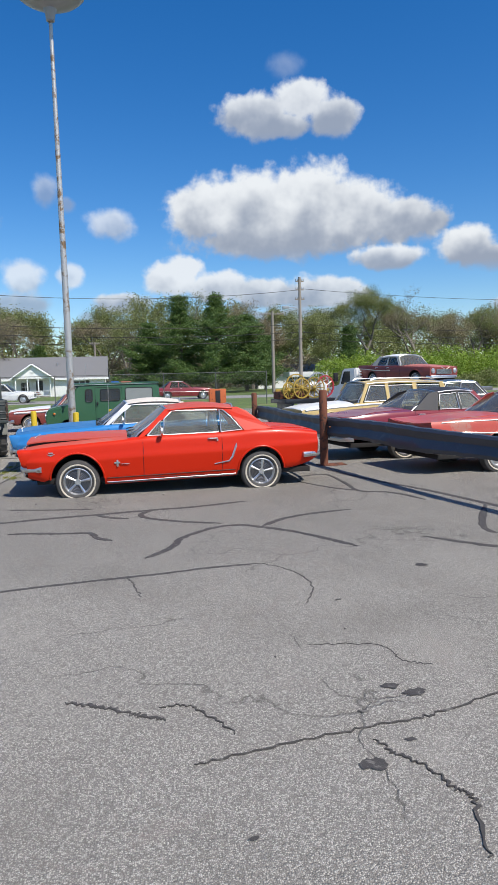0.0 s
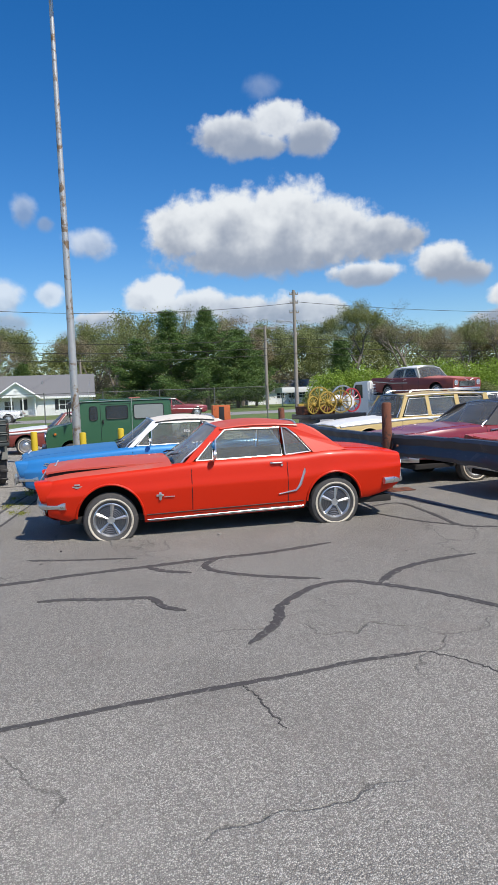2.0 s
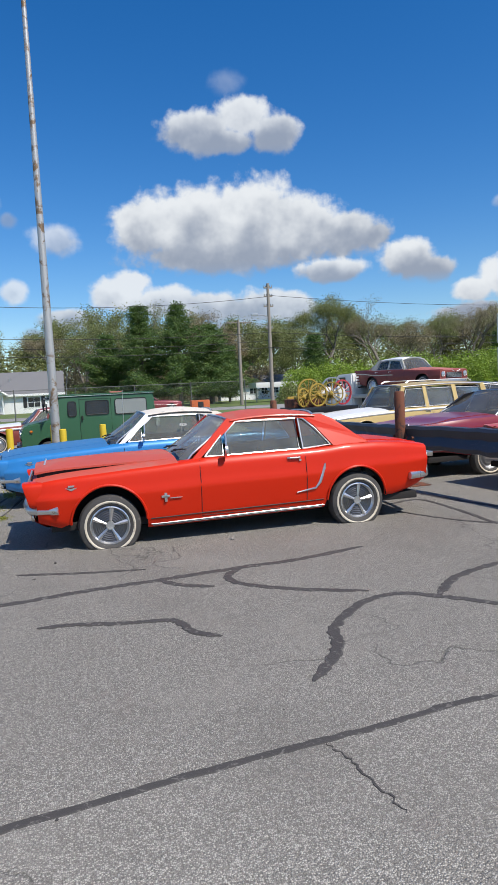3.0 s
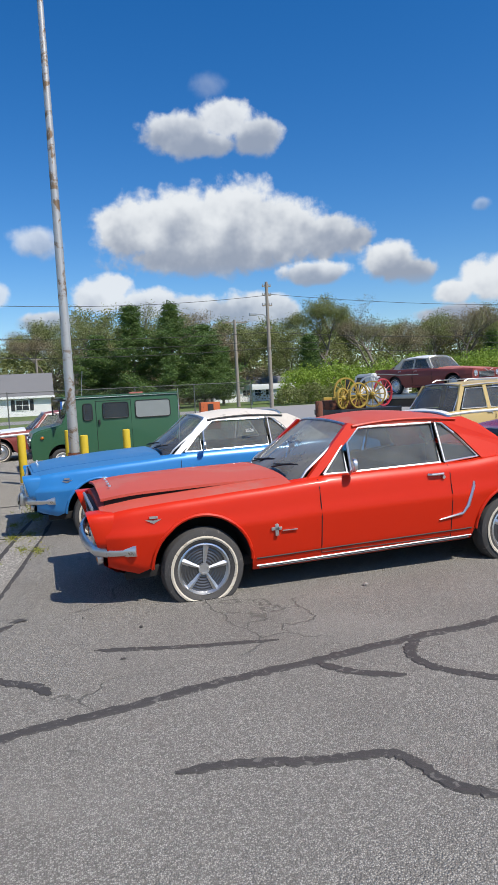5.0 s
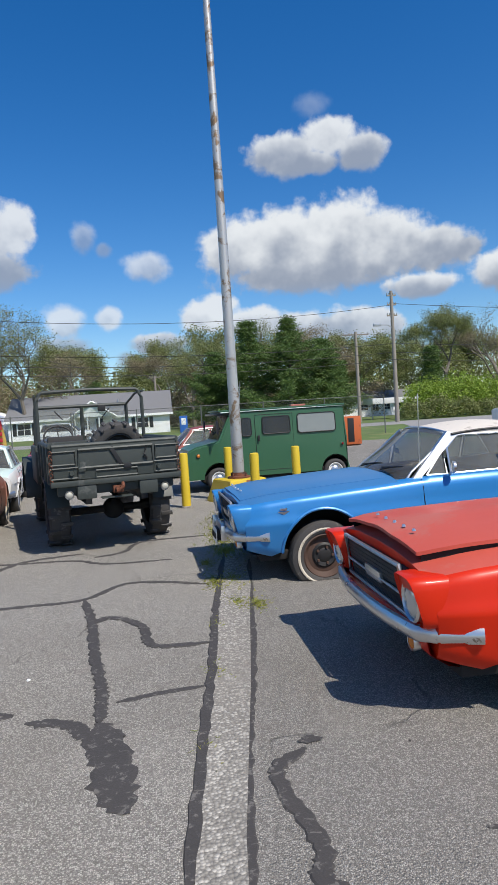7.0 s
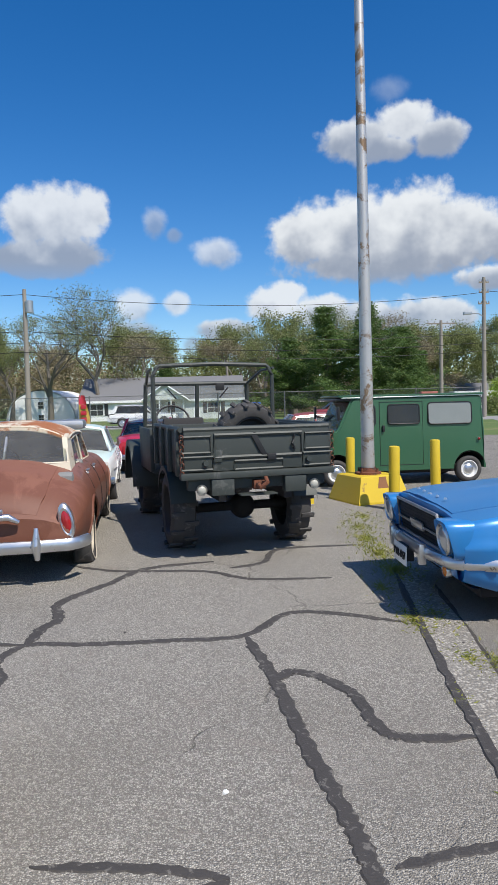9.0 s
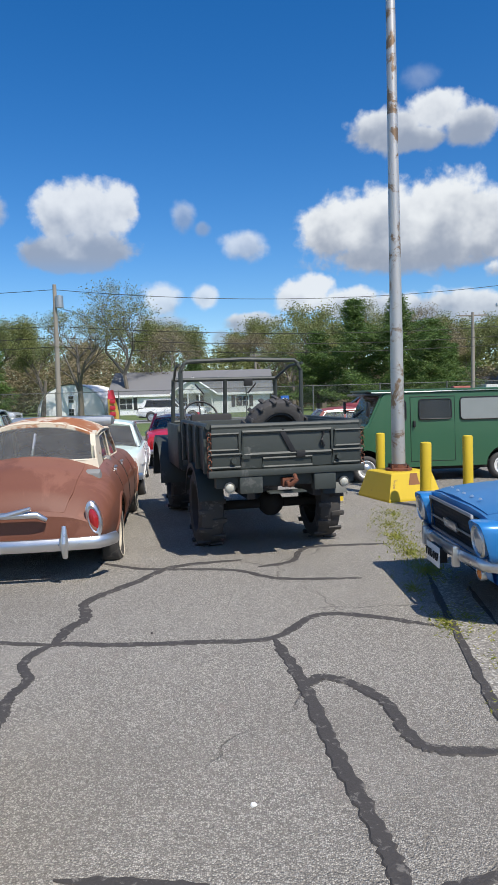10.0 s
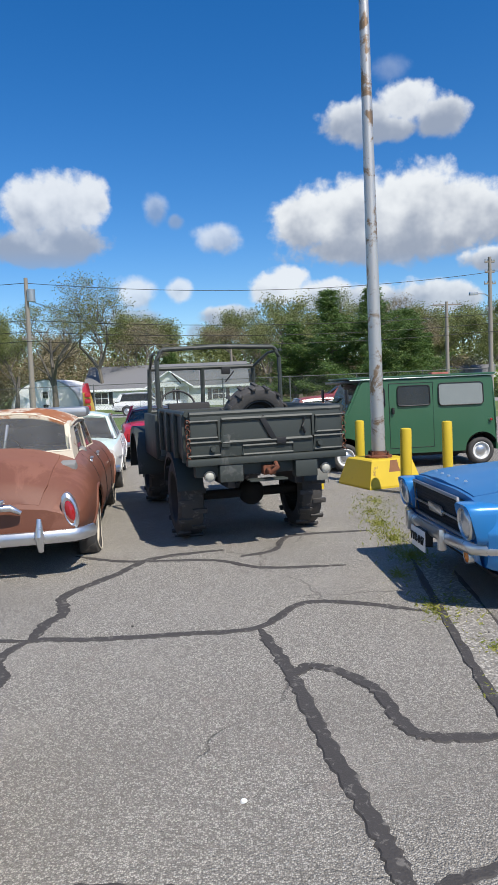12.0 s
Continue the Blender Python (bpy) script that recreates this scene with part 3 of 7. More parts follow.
def pole_footing(m):
    t = thing("pole_footing", "low tapered concrete footing in worn yellow paint with rust stains", "pole base", m)
    bm = bmesh.new()
    lo, hi = 0.44, 0.33
    rows = []
    for r, z in ((lo, 0), (lo, 0.03), (hi + 0.01, 0.385), (hi - 0.02, 0.40), (0.0, 0.40)):
        rows.append([(r * a, r * b, z) for a, b in ((-1, -1), (0, -1), (1, -1), (1, 0), (1, 1), (0, 1), (-1, 1), (-1, 0))])
    grid(bm, rows, close=True)
    part("block", bm, YELLOW, t, smooth=False)
    bm = bmesh.new()
    grid(bm, [[(-0.06 + 0.03 * math.sin(k * 2.1), -lo - 0.004 + (lo - hi - 0.008) * z / 0.39, z), (0.10 + 0.02 * math.sin(k * 1.3), -lo - 0.004 + (lo - hi - 0.008) * z / 0.39, z)] for k, z in enumerate((0.03, 0.12, 0.22, 0.3, 0.385))])
    part("rust_stain", bm, RUST_STAIN, t, "brown rust run down the face")


pole_footing(pose(-0.60, 8.72, 0, 0, 0, 20))


def bollard(x, y, h, lean):
    t = thing("bollard", "yellow painted steel pipe bollard with chipped paint", "bollard", pose(x, y, 0, lean, lean * 0.6, 0), "bollards round the lamp post")
    bm = bmesh.new()
    lathe(bm, ((0.0, 0.075), (0.3, 0.075), (h - 0.03, 0.075), (h - 0.008, 0.070), (h, 0.05), (h + 0.004, 0.0)), 20, axis="z")
    part("pipe", bm, YELLOW, t)
    bm = bmesh.new()
    lathe(bm, ((0.0, 0.095), (0.02, 0.09), (0.03, 0.074)), 16, axis="z")
    part("footing", bm, CONCRETE, t)


bollard(-0.46, 7.75, 0.88, 0.8)
bollard(0.43, 8.70, 0.89, -0.6)
bollard(-0.68, 9.72, 0.90, 0.4)
bollard(-1.56, 8.35, 0.92, -0.7)


def steel_post(x, y, h, r, label):
    bm = bmesh.new()
    lathe(bm, ((0.0, r), (h * 0.5, r * 1.02), (h - 0.02, r), (h, r * 0.8), (h - 0.03, 0.0)), 16, axis="z")
    t = thing("guard_post", label, "post", pose(x, y, 0, 0.6, -0.5, 0), "posts of the guard rail")
    part("pipe", bm, RUST, t)
    bm = bmesh.new()
    box(bm, -0.12, 0.40, -0.15, 0.15, 0.0, 0.012, 0.003)
    part("foot_plate", bm, RUST, t, "flat rusty steel plate")


for x, y, h in ((4.38, 2.02, 1.41), (4.24, 7.8, 1.25), (5.45, -4.4, 1.35)):
    steel_post(x, y, h, 0.075, "rust-red steel pipe post beside the guard rail")


def guard_rail():
    t = thing("guard_rail", "dented dark navy steel guard rail bolted to rusty posts", "guard rail")
    rnd = random.Random(5)
    spans = (((4.32, 7.7), (4.46, 2.0)), ((4.47, 1.96), (5.52, -4.4)))
    for (x0, y0), (x1, y1) in spans:
        bm = bmesh.new()
        rows = []
        for i in range(37):
            f = i / 36
            x, y = x0 + (x1 - x0) * f, y0 + (y1 - y0) * f
            dx = rnd.uniform(-0.012, 0.012) + 0.02 * math.sin(f * 9)
            up, lo = 0.90 + 0.015 * math.sin(f * 7) + rnd.uniform(-0.008, 0.008), 0.55 + 0.02 * math.sin(f * 11) + rnd.uniform(-0.02, 0.012)
            ring = [(x + dx + a, y, lo + (up - lo) * b) for a, b in ((0.03, 1.0), (-0.03, 0.98), (-0.055, 0.86), (-0.03, 0.68), (-0.01, 0.55), (-0.03, 0.42), (-0.055, 0.2), (-0.03, 0.03), (0.03, 0.0), (0.045, 0.2), (0.0, 0.5), (0.045, 0.85))]
            rows.append(ring)
        vv = grid(bm, rows, close=True)
        bm.faces.new(vv[0][::-1])
        bm.faces.new(vv[-1])
        part("beam", bm, NAVY_BEAM, t)
    for y in (7.5, 2.25, 1.7, -4.1):
        bm = bmesh.new()
        lathe(bm, ((-0.06, 0.0), (-0.06, 0.018), (-0.03, 0.02)), 8)
        part("bolt", bm, RUST, t, at=pose(4.44 if y > 0 else 5.45, y, 0.74, 0, 0, -90))


guard_rail()


def utility_pole(x, y, h, arms, label, lean=0.0, lamp=False):
    t = thing("utility_pole", label, "utility pole", pose(x, y, 0, 0, lean, 0), "poles along the road")
    bm = bmesh.new()
    tube(bm, ((0, 0, 0), (0, 0, h * 0.5), (0, 0, h)), (0.17, 0.15, 0.115), 12)
    part("pole", bm, WOOD, t)
    for z, w in arms:
        bm = bmesh.new()
        box(bm, -w, w, -0.05, 0.05, z - 0.05, z + 0.05, 0.01)
        arm = part("cross_arm", bm, WOOD, t)
        for k in (-0.92, -0.45, 0.45, 0.92):
            bm = bmesh.new()
            lathe(bm, ((z + 0.05, 0.03), (z + 0.10, 0.05), (z + 0.14, 0.035), (z + 0.18, 0.045), (z + 0.20, 0.0)), 8, axis="z")
            part("insulator", bm, STEEL, arm, at=pose(k * w, 0, 0))
    if lamp:
        bm = bmesh.new()
        tube(bm, ((0, 0, h * 0.72), (-0.5, -0.3, h * 0.74), (-1.2, -0.6, h * 0.74)), 0.035, 6)
        box(bm, -1.7, -1.15, -0.75, -0.5, h * 0.73, h * 0.75, 0.01)
        part("street_light", bm, STEEL, t)


utility_pole(16.2, 46.4, 9.95, ((9.6, 0.35), (8.9, 0.35), (8.1, 0.4), (6.3, 0.3)), "tall weathered wooden utility pole with bracketed wires", 0.0, True)
utility_pole(15.35, 53.2, 7.75, ((7.5, 1.15),), "grey wooden utility pole with one cross arm")
utility_pole(-14.4, 40.0, 8.6, ((5.0, 0.4),), "grey wooden utility pole with a transformer can", 0.4)
utility_pole(-1.9, 74.0, 6.2, ((6.0, 0.6),), "distant wooden utility pole behind the house")
bm = bmesh.new()
lathe(bm, ((7.2, 0.0), (7.2, 0.24), (7.9, 0.24), (7.95, 0.0)), 12, axis="z")
tagged(part("transformer_can", bm, STEEL, at=pose(-14.05, 39.9, 0)), "grey cylindrical transformer can on the utility pole", "transformer")


def power_line(a, b, sag, r=0.018):
    bm = bmesh.new()
    a, b = Vector(a), Vector(b)
    tube(bm, [a.lerp(b, k / 24) - Vector((0, 0, sag * 4 * (k / 24) * (1 - k / 24))) for k in range(25)], r, 5)
    tagged(part("power_line", bm, BLACK), "thin black overhead power cable along the road", "power line", "overhead cables")


for z, dy in ((6.0, 0.0), (5.35, 0.3), (4.75, -0.2)):
    power_line((-14.4, 40 + dy, z + 0.1), (16.2, 46.4 + dy, z), 0.5)
    power_line((16.2, 46.4 + dy, z), (58, 55 + dy, z + 0.2), 0.6)
    power_line((-14.4, 40 + dy, z + 0.1), (-60, 31 + dy, z + 0.2), 0.6)
power_line((16.2, 46.4, 9.0), (58, 55, 9.2), 0.6)
power_line((-60, 36, 8.4), (-14.4, 40, 8.3), 0.7)
power_line((-14.4, 40, 8.3), (16.2, 46.4, 8.9), 0.8)
power_line((-14.4, 40, 7.3), (-1.9, 74, 5.9), 0.4)


def chain_fence(x0, x1, y, h=1.95):
    t = thing("chain_link_fence", "grey chain-link fence with steel posts at the edge of the lot", "fence")
    n = int((x1 - x0) / 3)
    for k in range(n + 1):
        bm = bmesh.new()
        x = x0 + (x1 - x0) * k / n
        tube(bm, ((x, y, 0), (x, y, h + 0.05)), 0.03, 8)
        part("post", bm, FENCE_WIRE, t)
    bm = bmesh.new()
    tube(bm, ((x0, y, h), (x1, y, h)), 0.02, 6)
    part("top_rail", bm, FENCE_WIRE, t)
    bm = bmesh.new()
    step = 0.13
    m = int((x1 - x0) / step)
    for k in range(-int(h / step), m):
        for s in (0, 1):
            a, b = x0 + k * step, x0 + k * step + h
            za, zb = 0.0, h
            if a < x0:
                za, a = x0 - a, x0
            if b > x1:
                zb, b = h - (b - x1), x1
            if s:
                a, b = x0 + x1 - a, x0 + x1 - b
            w = 0.003
            bm.faces.new([bm.verts.new(p) for p in ((a - w, y, za), (a + w, y, za), (b + w, y, zb), (b - w, y, zb))])
    part("wire_mesh", bm, FENCE_WIRE, t, smooth=False)["kind"] = "stuff"


chain_fence(-45, -6.0, 31.0)
chain_fence(-6.0, 9.5, 30.0)


def sign_board(m, w, rows, legs, label, text_rows):
    t = thing("billboard", label, "sign", m)
    for z0, z1, mat, lab in rows:
        bm = bmesh.new()
        box(bm, -w / 2, w / 2, -0.08, 0.08, z0, z1, 0.01)
        b = part("panel", bm, mat, t, lab)
        bm = bmesh.new()
        for p in (((-w / 2, -0.09, z0), (w / 2, -0.09, z0)), ((-w / 2, -0.09, z1), (w / 2, -0.09, z1)), ((-w / 2, -0.09, z0), (-w / 2, -0.09, z1)), ((w / 2, -0.09, z0), (w / 2, -0.09, z1))):
            tube(bm, p, 0.035, 6)
        part("frame", bm, STEEL, b)
    for x in legs:
        bm = bmesh.new()
        tube(bm, ((x, 0.12, 0), (x, 0.12, rows[0][1])), 0.10, 10)
        part("leg", bm, STEEL, t)
    for x0, x1, z0, z1, mat in text_rows:
        bm = bmesh.new()
        box(bm, x0, x1, -0.092, -0.08, z0, z1)
        part("lettering_bar", bm, mat, t)


def words(text, size, m, mat, parent, name="lettering"):
    c = bpy.data.curves.new(name, "FONT")
    c.body, c.size, c.extrude = text, size, 0.004
    c.align_x, c.align_y = "CENTER", "CENTER"
    ob = new(name, c)
    me = bpy.data.meshes.new_from_object(ob.evaluated_get(bpy.context.evaluated_depsgraph_get()))
    bpy.data.objects.remove(ob)
    bpy.data.curves.remove(c)
    me.materials.append(mat)
    o = new(name, me)
    o.parent = parent
    o.matrix_local = m
    return o


sign_board(pose(32.1, 33, 0, 0, 0, -32), 6.4, ((3.9, 5.9, SIGN_GREEN, "dark green sign face"), (1.5, 3.6, SIGN_BLACK, "black sign face")), (-2.4, 2.4),
           "two-deck roadside billboard, green above black, on steel legs",
           ((-2.6, 2.7, 5.15, 5.6, WHITE), (-1.6, 1.9, 4.72, 4.86, GREY_CAR), (-1.6, 2.2, 3.05, 3.2, GREY_CAR), (0.4, 1.9, 1.9, 2.05, GREY_CAR), (-2.7, -1.9, 2.0, 3.3, GREY_CAR)))
board = [o for o in bpy.data.objects if o.name == "billboard"][0]
words("SAVES YOU TIME &", 0.62, pose(0.1, -0.09, 4.28, 90), YELLOW_TAN, board)
words("an educ", 0.6, pose(-0.2, -0.09, 2.65, 90), WHITE, board)


def shop_sign(m):
    t = thing("shop_sign", "white gabled pole sign with green cap and dark panel", "sign", m)
    bm = bmesh.new()
    tube(bm, ((0, 0, 0), (0, 0, 2.9)), 0.16, 10)
    part("pole", bm, BLACK_PAINT, t)
    bm = bmesh.new()
    prof = ((-0.75, 2.7), (0.75, 2.7), (0.75, 3.75), (0.0, 4.25), (-0.75, 3.75))
    grid(bm, [[(x, y, z) for x, z in prof] for y in (-0.2, 0.2)], close=True)
    for y, flip in ((-0.2, 1), (0.2, -1)):
        bm.faces.new([bm.verts.new((x, y, z)) for x, z in prof][::flip])
    part("cabinet", bm, WHITE, t, smooth=False)
    bm = bmesh.new()
    for s in (-1, 1):
        box(bm, 0, 0.98, -0.25, 0.25, -0.04, 0.04, 0.01, m=pose(s * 0.80, 0, 3.74, 0, 0, 0 if s < 0 else 180) @ pose(0, 0, 0, 0, -34, 0))
    part("cap", bm, material("green_cap", (0.02, 0.22, 0.13), 0.5), t)
    for x0, x1, z0, z1, mat in ((-0.1, 0.72, 2.75, 3.1, SIGN_BLACK), (-0.68, -0.25, 3.3, 3.7, SIGN_BLACK), (0.0, 0.6, 3.2, 3.26, SIGN_GREEN), (0.0, 0.6, 3.36, 3.42, SIGN_GREEN)):
        bm = bmesh.new()
        box(bm, x0, x1, -0.212, -0.2, z0, z1)
        part("panel", bm, mat, t)
    bm = bmesh.new()
    lathe(bm, ((-0.215, 0.0), (-0.215, 0.22), (-0.2, 0.22)), 20)
    part("emblem", bm, SIGN_GREEN, t, at=pose(0.28, 0, 3.72))


shop_sign(pose(-16.9, 35, 0, 0, 0, -8))


# ---- trees and hedges ----
def grow(bm, base, direction, length, radius, depth, rnd, tips, bend=0.25, spread=0.55):
    """A limb that forks on its way up; the ends go into tips."""
    pts, p, d = [base], Vector(base), Vector(direction).normalized()
    n = 4
    for k in range(n):
        d = (d + Vector((rnd.uniform(-1, 1), rnd.uniform(-1, 1), rnd.uniform(-0.3, 0.5))) * bend * 0.5).normalized()
        p = p + d * (length / n)
        pts.append(p.copy())
    tube(bm, pts, [radius * (1 - 0.42 * k / n) for k in range(n + 1)], 6 if depth > 3 else 3, cap=False)
    if depth <= 1:
        tips.extend(pts[1:])
    if depth <= 0:
        return
    for k in range(rnd.choice((2, 3, 3))):
        a = rnd.uniform(0, 2 * math.pi)
        o = Vector((math.cos(a), math.sin(a), rnd.uniform(-0.05, 0.5)))
        start = pts[rnd.choice((2, 3, 4, 4))]
        grow(bm, start, d * (1 - spread * 0.4) + o * spread, length * rnd.uniform(0.62, 0.82), radius * 0.56, depth - 1, rnd, tips, bend, spread)


def leaf_cloud(name, points, size, mat, parent, seed, slim=0.6, up=0.6):
    """Many small leaves as one mesh: a slim diamond at each point, turned at random."""
    rng = np.random.default_rng(seed)
    n = len(points)
    a = rng.uniform(-1, 1, (n, 3)) * (1, 1, up)
    a *= (size * rng.uniform(0.6, 1.4, n) / np.linalg.norm(a, axis=1))[:, None]
    b = np.cross(a, rng.uniform(-1, 1, (n, 3)))
    b *= (size * slim * rng.uniform(0.7, 1.3, n) / (np.linalg.norm(b, axis=1) + 1e-9))[:, None]
    co = np.stack((points - a, points + b, points + a, points - b), 1).reshape(-1)
    me = bpy.data.meshes.new(name)
    me.vertices.add(4 * n)
    me.vertices.foreach_set("co", co.astype(np.float32))
    me.loops.add(4 * n)
    me.loops.foreach_set("vertex_index", np.arange(4 * n, dtype=np.int32))
    me.polygons.add(n)
    me.polygons.foreach_set("loop_start", np.arange(0, 4 * n, 4, dtype=np.int32))
    me.update(calc_edges=True)
    me.materials.append(mat)
    ob = new(name, me)
    ob.parent = parent
    return ob


def round_points(centres, count, spread, flat, seed):
    rng = np.random.default_rng(seed)
    c = np.array([tuple(p) for p in centres])
    off = np.clip(rng.normal(0, 1, (count, 3)), -1.6, 1.6) * (spread, spread, spread * flat)
    return c[rng.integers(0, len(c), count)] + off


def broad_tree(name, label, x, y, h, mat, seed, count, size=0.16, spread=0.5, width=0.55, group="trees behind the road", depth=4):
    rnd = random.Random(seed)
    h *= 1.08
    t = thing(name, label, "tree", pose(x, y, 0, 0, 0, seed * 47), group)
    bm, tips = bmesh.new(), []
    grow(bm, (0, 0, 0), (0, 0, 1), h * 0.30, h * 0.022, depth, rnd, tips, 0.22, width)
    top = max(p.z for p in tips)
    for v in bm.verts:
        v.co *= h / top
    tips = [p * (h / top) for p in tips]
    part("trunk", bm, BARK, t)
    if count:
        leaf_cloud("crown", round_points(tips, count, spread, 0.7, seed), size, mat, t, seed)
    return t


def pine_tree(x, y, h, r, seed, label="tall dark green pine with drooping layered boughs"):
    rnd = random.Random(seed)
    t = thing("pine_tree", label, "tree", pose(x, y, 0), "pines across the road")
    bm = bmesh.new()
    tube(bm, ((0, 0, 0), (0.1, 0, h * 0.5), (0, 0, h * 0.99)), (h * 0.024, h * 0.014, 0.03), 8)
    centres = []
    z = h * 0.12
    while z < h * 0.97:
        f = (z / h - 0.12) / 0.88
        reach = r * (1 - f) ** 0.9 * (0.72 + 0.28 * math.sin(f * 11 + seed))
        turn = rnd.uniform(0, 2 * math.pi)
        whorl = rnd.randint(4, 6)
        for k in range(whorl):
            # whorls of boughs with air between them, tips turned up, one bough now and then far longer
            a = turn + 2 * math.pi * k / whorl + rnd.uniform(-0.4, 0.4)
            L = reach * rnd.choice((0.55, 0.75, 0.9, 1.0, 1.1, 1.3)) + 0.25
            d = Vector((math.cos(a), math.sin(a), 0))
            side = Vector((-d.y, d.x, 0))
            droop, lift = rnd.uniform(0.02, 0.18), rnd.uniform(0.22, 0.42)
            bough = [Vector((0, 0, z)) + d * L * q + Vector((0, 0, lift * L * q * q - droop * L * q)) for q in (0, 0.35, 0.7, 1.0)]
            tube(bm, bough, (0.05, 0.035, 0.02, 0.008), 4, cap=False)
            for q in np.linspace(0.25, 1.0, max(3, int(L * 2.4))):
                at = Vector((0, 0, z)) + d * L * q + Vector((0, 0, lift * L * q * q - droop * L * q))
                spread = 0.30 * L * (1.05 - q) + 0.12
                centres += [at + side * rnd.uniform(-spread, spread) for _ in range(2)]
        z += h * rnd.uniform(0.045, 0.065)
    centres += [Vector((0, 0, h * q)) for q in (0.93, 0.96, 0.985)]
    part("trunk", bm, BARK, t)
    leaf_cloud("crown", round_points(centres, len(centres) * 34, 0.31, 0.45, seed), 0.15, PINE, t, seed, 0.24, 0.5)


def hedge(name, label, spots, mat, seed, count, size=0.13):
    """Bushes grown together: spots of (x, y, half width, height)."""
    rng = np.random.default_rng(seed)
    c = np.array(spots)[rng.integers(0, len(spots), count)]
    az, e = rng.uniform(0, 2 * math.pi, count), np.arcsin(rng.uniform(0.0, 1, count))
    q = rng.uniform(0.70, 1.03, count) + 0.14 * np.sin(5 * az + c[:, 0]) * np.cos(4 * e + c[:, 1])
    pts = np.stack((c[:, 0] + c[:, 2] * q * np.cos(e) * np.cos(az), c[:, 1] + c[:, 2] * q * np.cos(e) * np.sin(az), 0.1 + c[:, 3] * q * np.sin(e) ** 0.8), 1)
    tagged(leaf_cloud(name, pts, size, mat, None, seed), label, "hedge", kind="stuff")


pine_tree(7.4, 63, 10.4, 5.2, 3)
pine_tree(11.0, 61, 10.5, 5.6, 8)
pine_tree(14.8, 64, 8.6, 5.0, 12)
pine_tree(4.2, 66, 7.8, 4.2, 21)
pine_tree(17.8, 68, 6.4, 1.6, 4, "narrow dark spruce beside the road")
pine_tree(27.5, 66, 7.2, 2.2, 5, "dark spruce behind the power pole")
pine_tree(62, 80, 8.5, 2.8, 15, "dark green spruce beyond the hedge")
pine_tree(-27, 62, 7.5, 2.6, 31, "dark evergreen at the edge of the wood")
pine_tree(-9.5, 84, 6.6, 2.0, 33, "dark evergreen behind the house")
for i, (x, y, h, c, mat, lab) in enumerate((
        (-14.5, 66, 12.4, 700, OLIVE_LEAF, "large bare spreading tree with budding twigs"), (-20, 68, 10.5, 900, OLIVE_LEAF, "bare branching tree with fine twigs"),
        (-24.5, 70, 9.0, 2600, OLIVE_LEAF, "olive budding tree by the barn"), (-31, 74, 10, 3200, OLIVE_LEAF, "olive budding tree in the wood edge"),
        (-38, 70, 9.5, 3200, SPRING, "fresh green spring tree in the wood edge"), (-10.5, 70, 8.5, 600, TAN_LEAF, "bare tan-budded tree beside the house"),
        (2.2, 72, 9.4, 1800, OLIVE_LEAF, "pale green budding tree"), (5.8, 76, 11.6, 1500, OLIVE_LEAF, "tall budding tree behind the pines"), (-0.8, 78, 8.6, 1200, TAN_LEAF, "thin bare-branched tree behind the road"),
        (17.5, 74, 10.2, 900, TAN_LEAF, "bare brown tree behind the power pole"), (20.5, 76, 8.0, 2600, TAN_LEAF, "russet budding tree behind the road"),
        (28.5, 74, 8.4, 4200, OLIVE_LEAF, "dense olive-green tree behind the road"), (33.4, 76, 12.8, 3200, OLIVE_LEAF, "tall rounded tree with pale green leaves"), (40.5, 77, 12.8, 500, TAN_LEAF, "tall bare tree with open branches"),
        (47, 80, 9.4, 1500, TAN_LEAF, "bare-branched tree over the hedge"), (53, 82, 10.2, 1500, OLIVE_LEAF, "bare budding tree over the hedge"), (59, 84, 12.0, 1000, TAN_LEAF, "tall bare tree beyond the billboard"),
        (66, 82, 10.5, 1500, OLIVE_LEAF, "budding tree beyond the billboard"), (-46, 76, 11, 3000, OLIVE_LEAF, "olive tree in the wood edge"), (23.5, 82, 9.0, 2400, OLIVE_LEAF, "budding tree behind the white house"))):
    bare = "bare" in lab or "rounded" in lab
    broad_tree("tree", lab, x, y, h, mat, i + 2, c * (7 if bare else 5), 0.075, 0.40, width=0.62 if bare else 0.56, depth=7 if bare else 5)
for i, x in enumerate(range(-70, 100, 5)):
    rnd = random.Random(i)
    broad_tree("tree", "hazy budding tree of the far wood", x + rnd.uniform(-2, 2), 96 + rnd.uniform(-5, 8), rnd.uniform(9.5, 13.0), rnd.choice((OLIVE_LEAF, OLIVE_LEAF, TAN_LEAF)), 40 + i, 9000, 0.12, 0.7, group="far wood", depth=4)
hedge("undergrowth", "dense olive undergrowth below the far wood", [(x, 95 + (x * 7) % 5, 5.0, 8.5 + (x * 13) % 4) for x in range(-80, 110, 4)], OLIVE_LEAF, 5, 150000, 0.19)
hedge("undergrowth", "tangled brown-green brush along the wood edge", [(x, 78 + (x * 5) % 4, 3.2, (7.0 if x < 0 else 4.2) + (x * 11) % 3) for x in list(range(-60, -15, 3)) + list(range(0, 30, 3))], TAN_LEAF, 6, 60000, 0.14)
hedge("hedge", "bright yellow-green spring hedge along the road", [(22 + k * 3.1, 54 + k * 0.25, 2.7, 3.3 + 0.13 * k + 0.3 * math.sin(k * 2.1)) for k in range(12)], SPRING, 7, 60000, 0.10)
hedge("hedge", "dark green shrubs below the bright hedge", [(19.5 + k * 2.2, 51 + k * 0.1, 1.4, 1.5 + 0.3 * math.sin(k * 1.7)) for k in range(9)], OLIVE_LEAF, 8, 16000, 0.09)


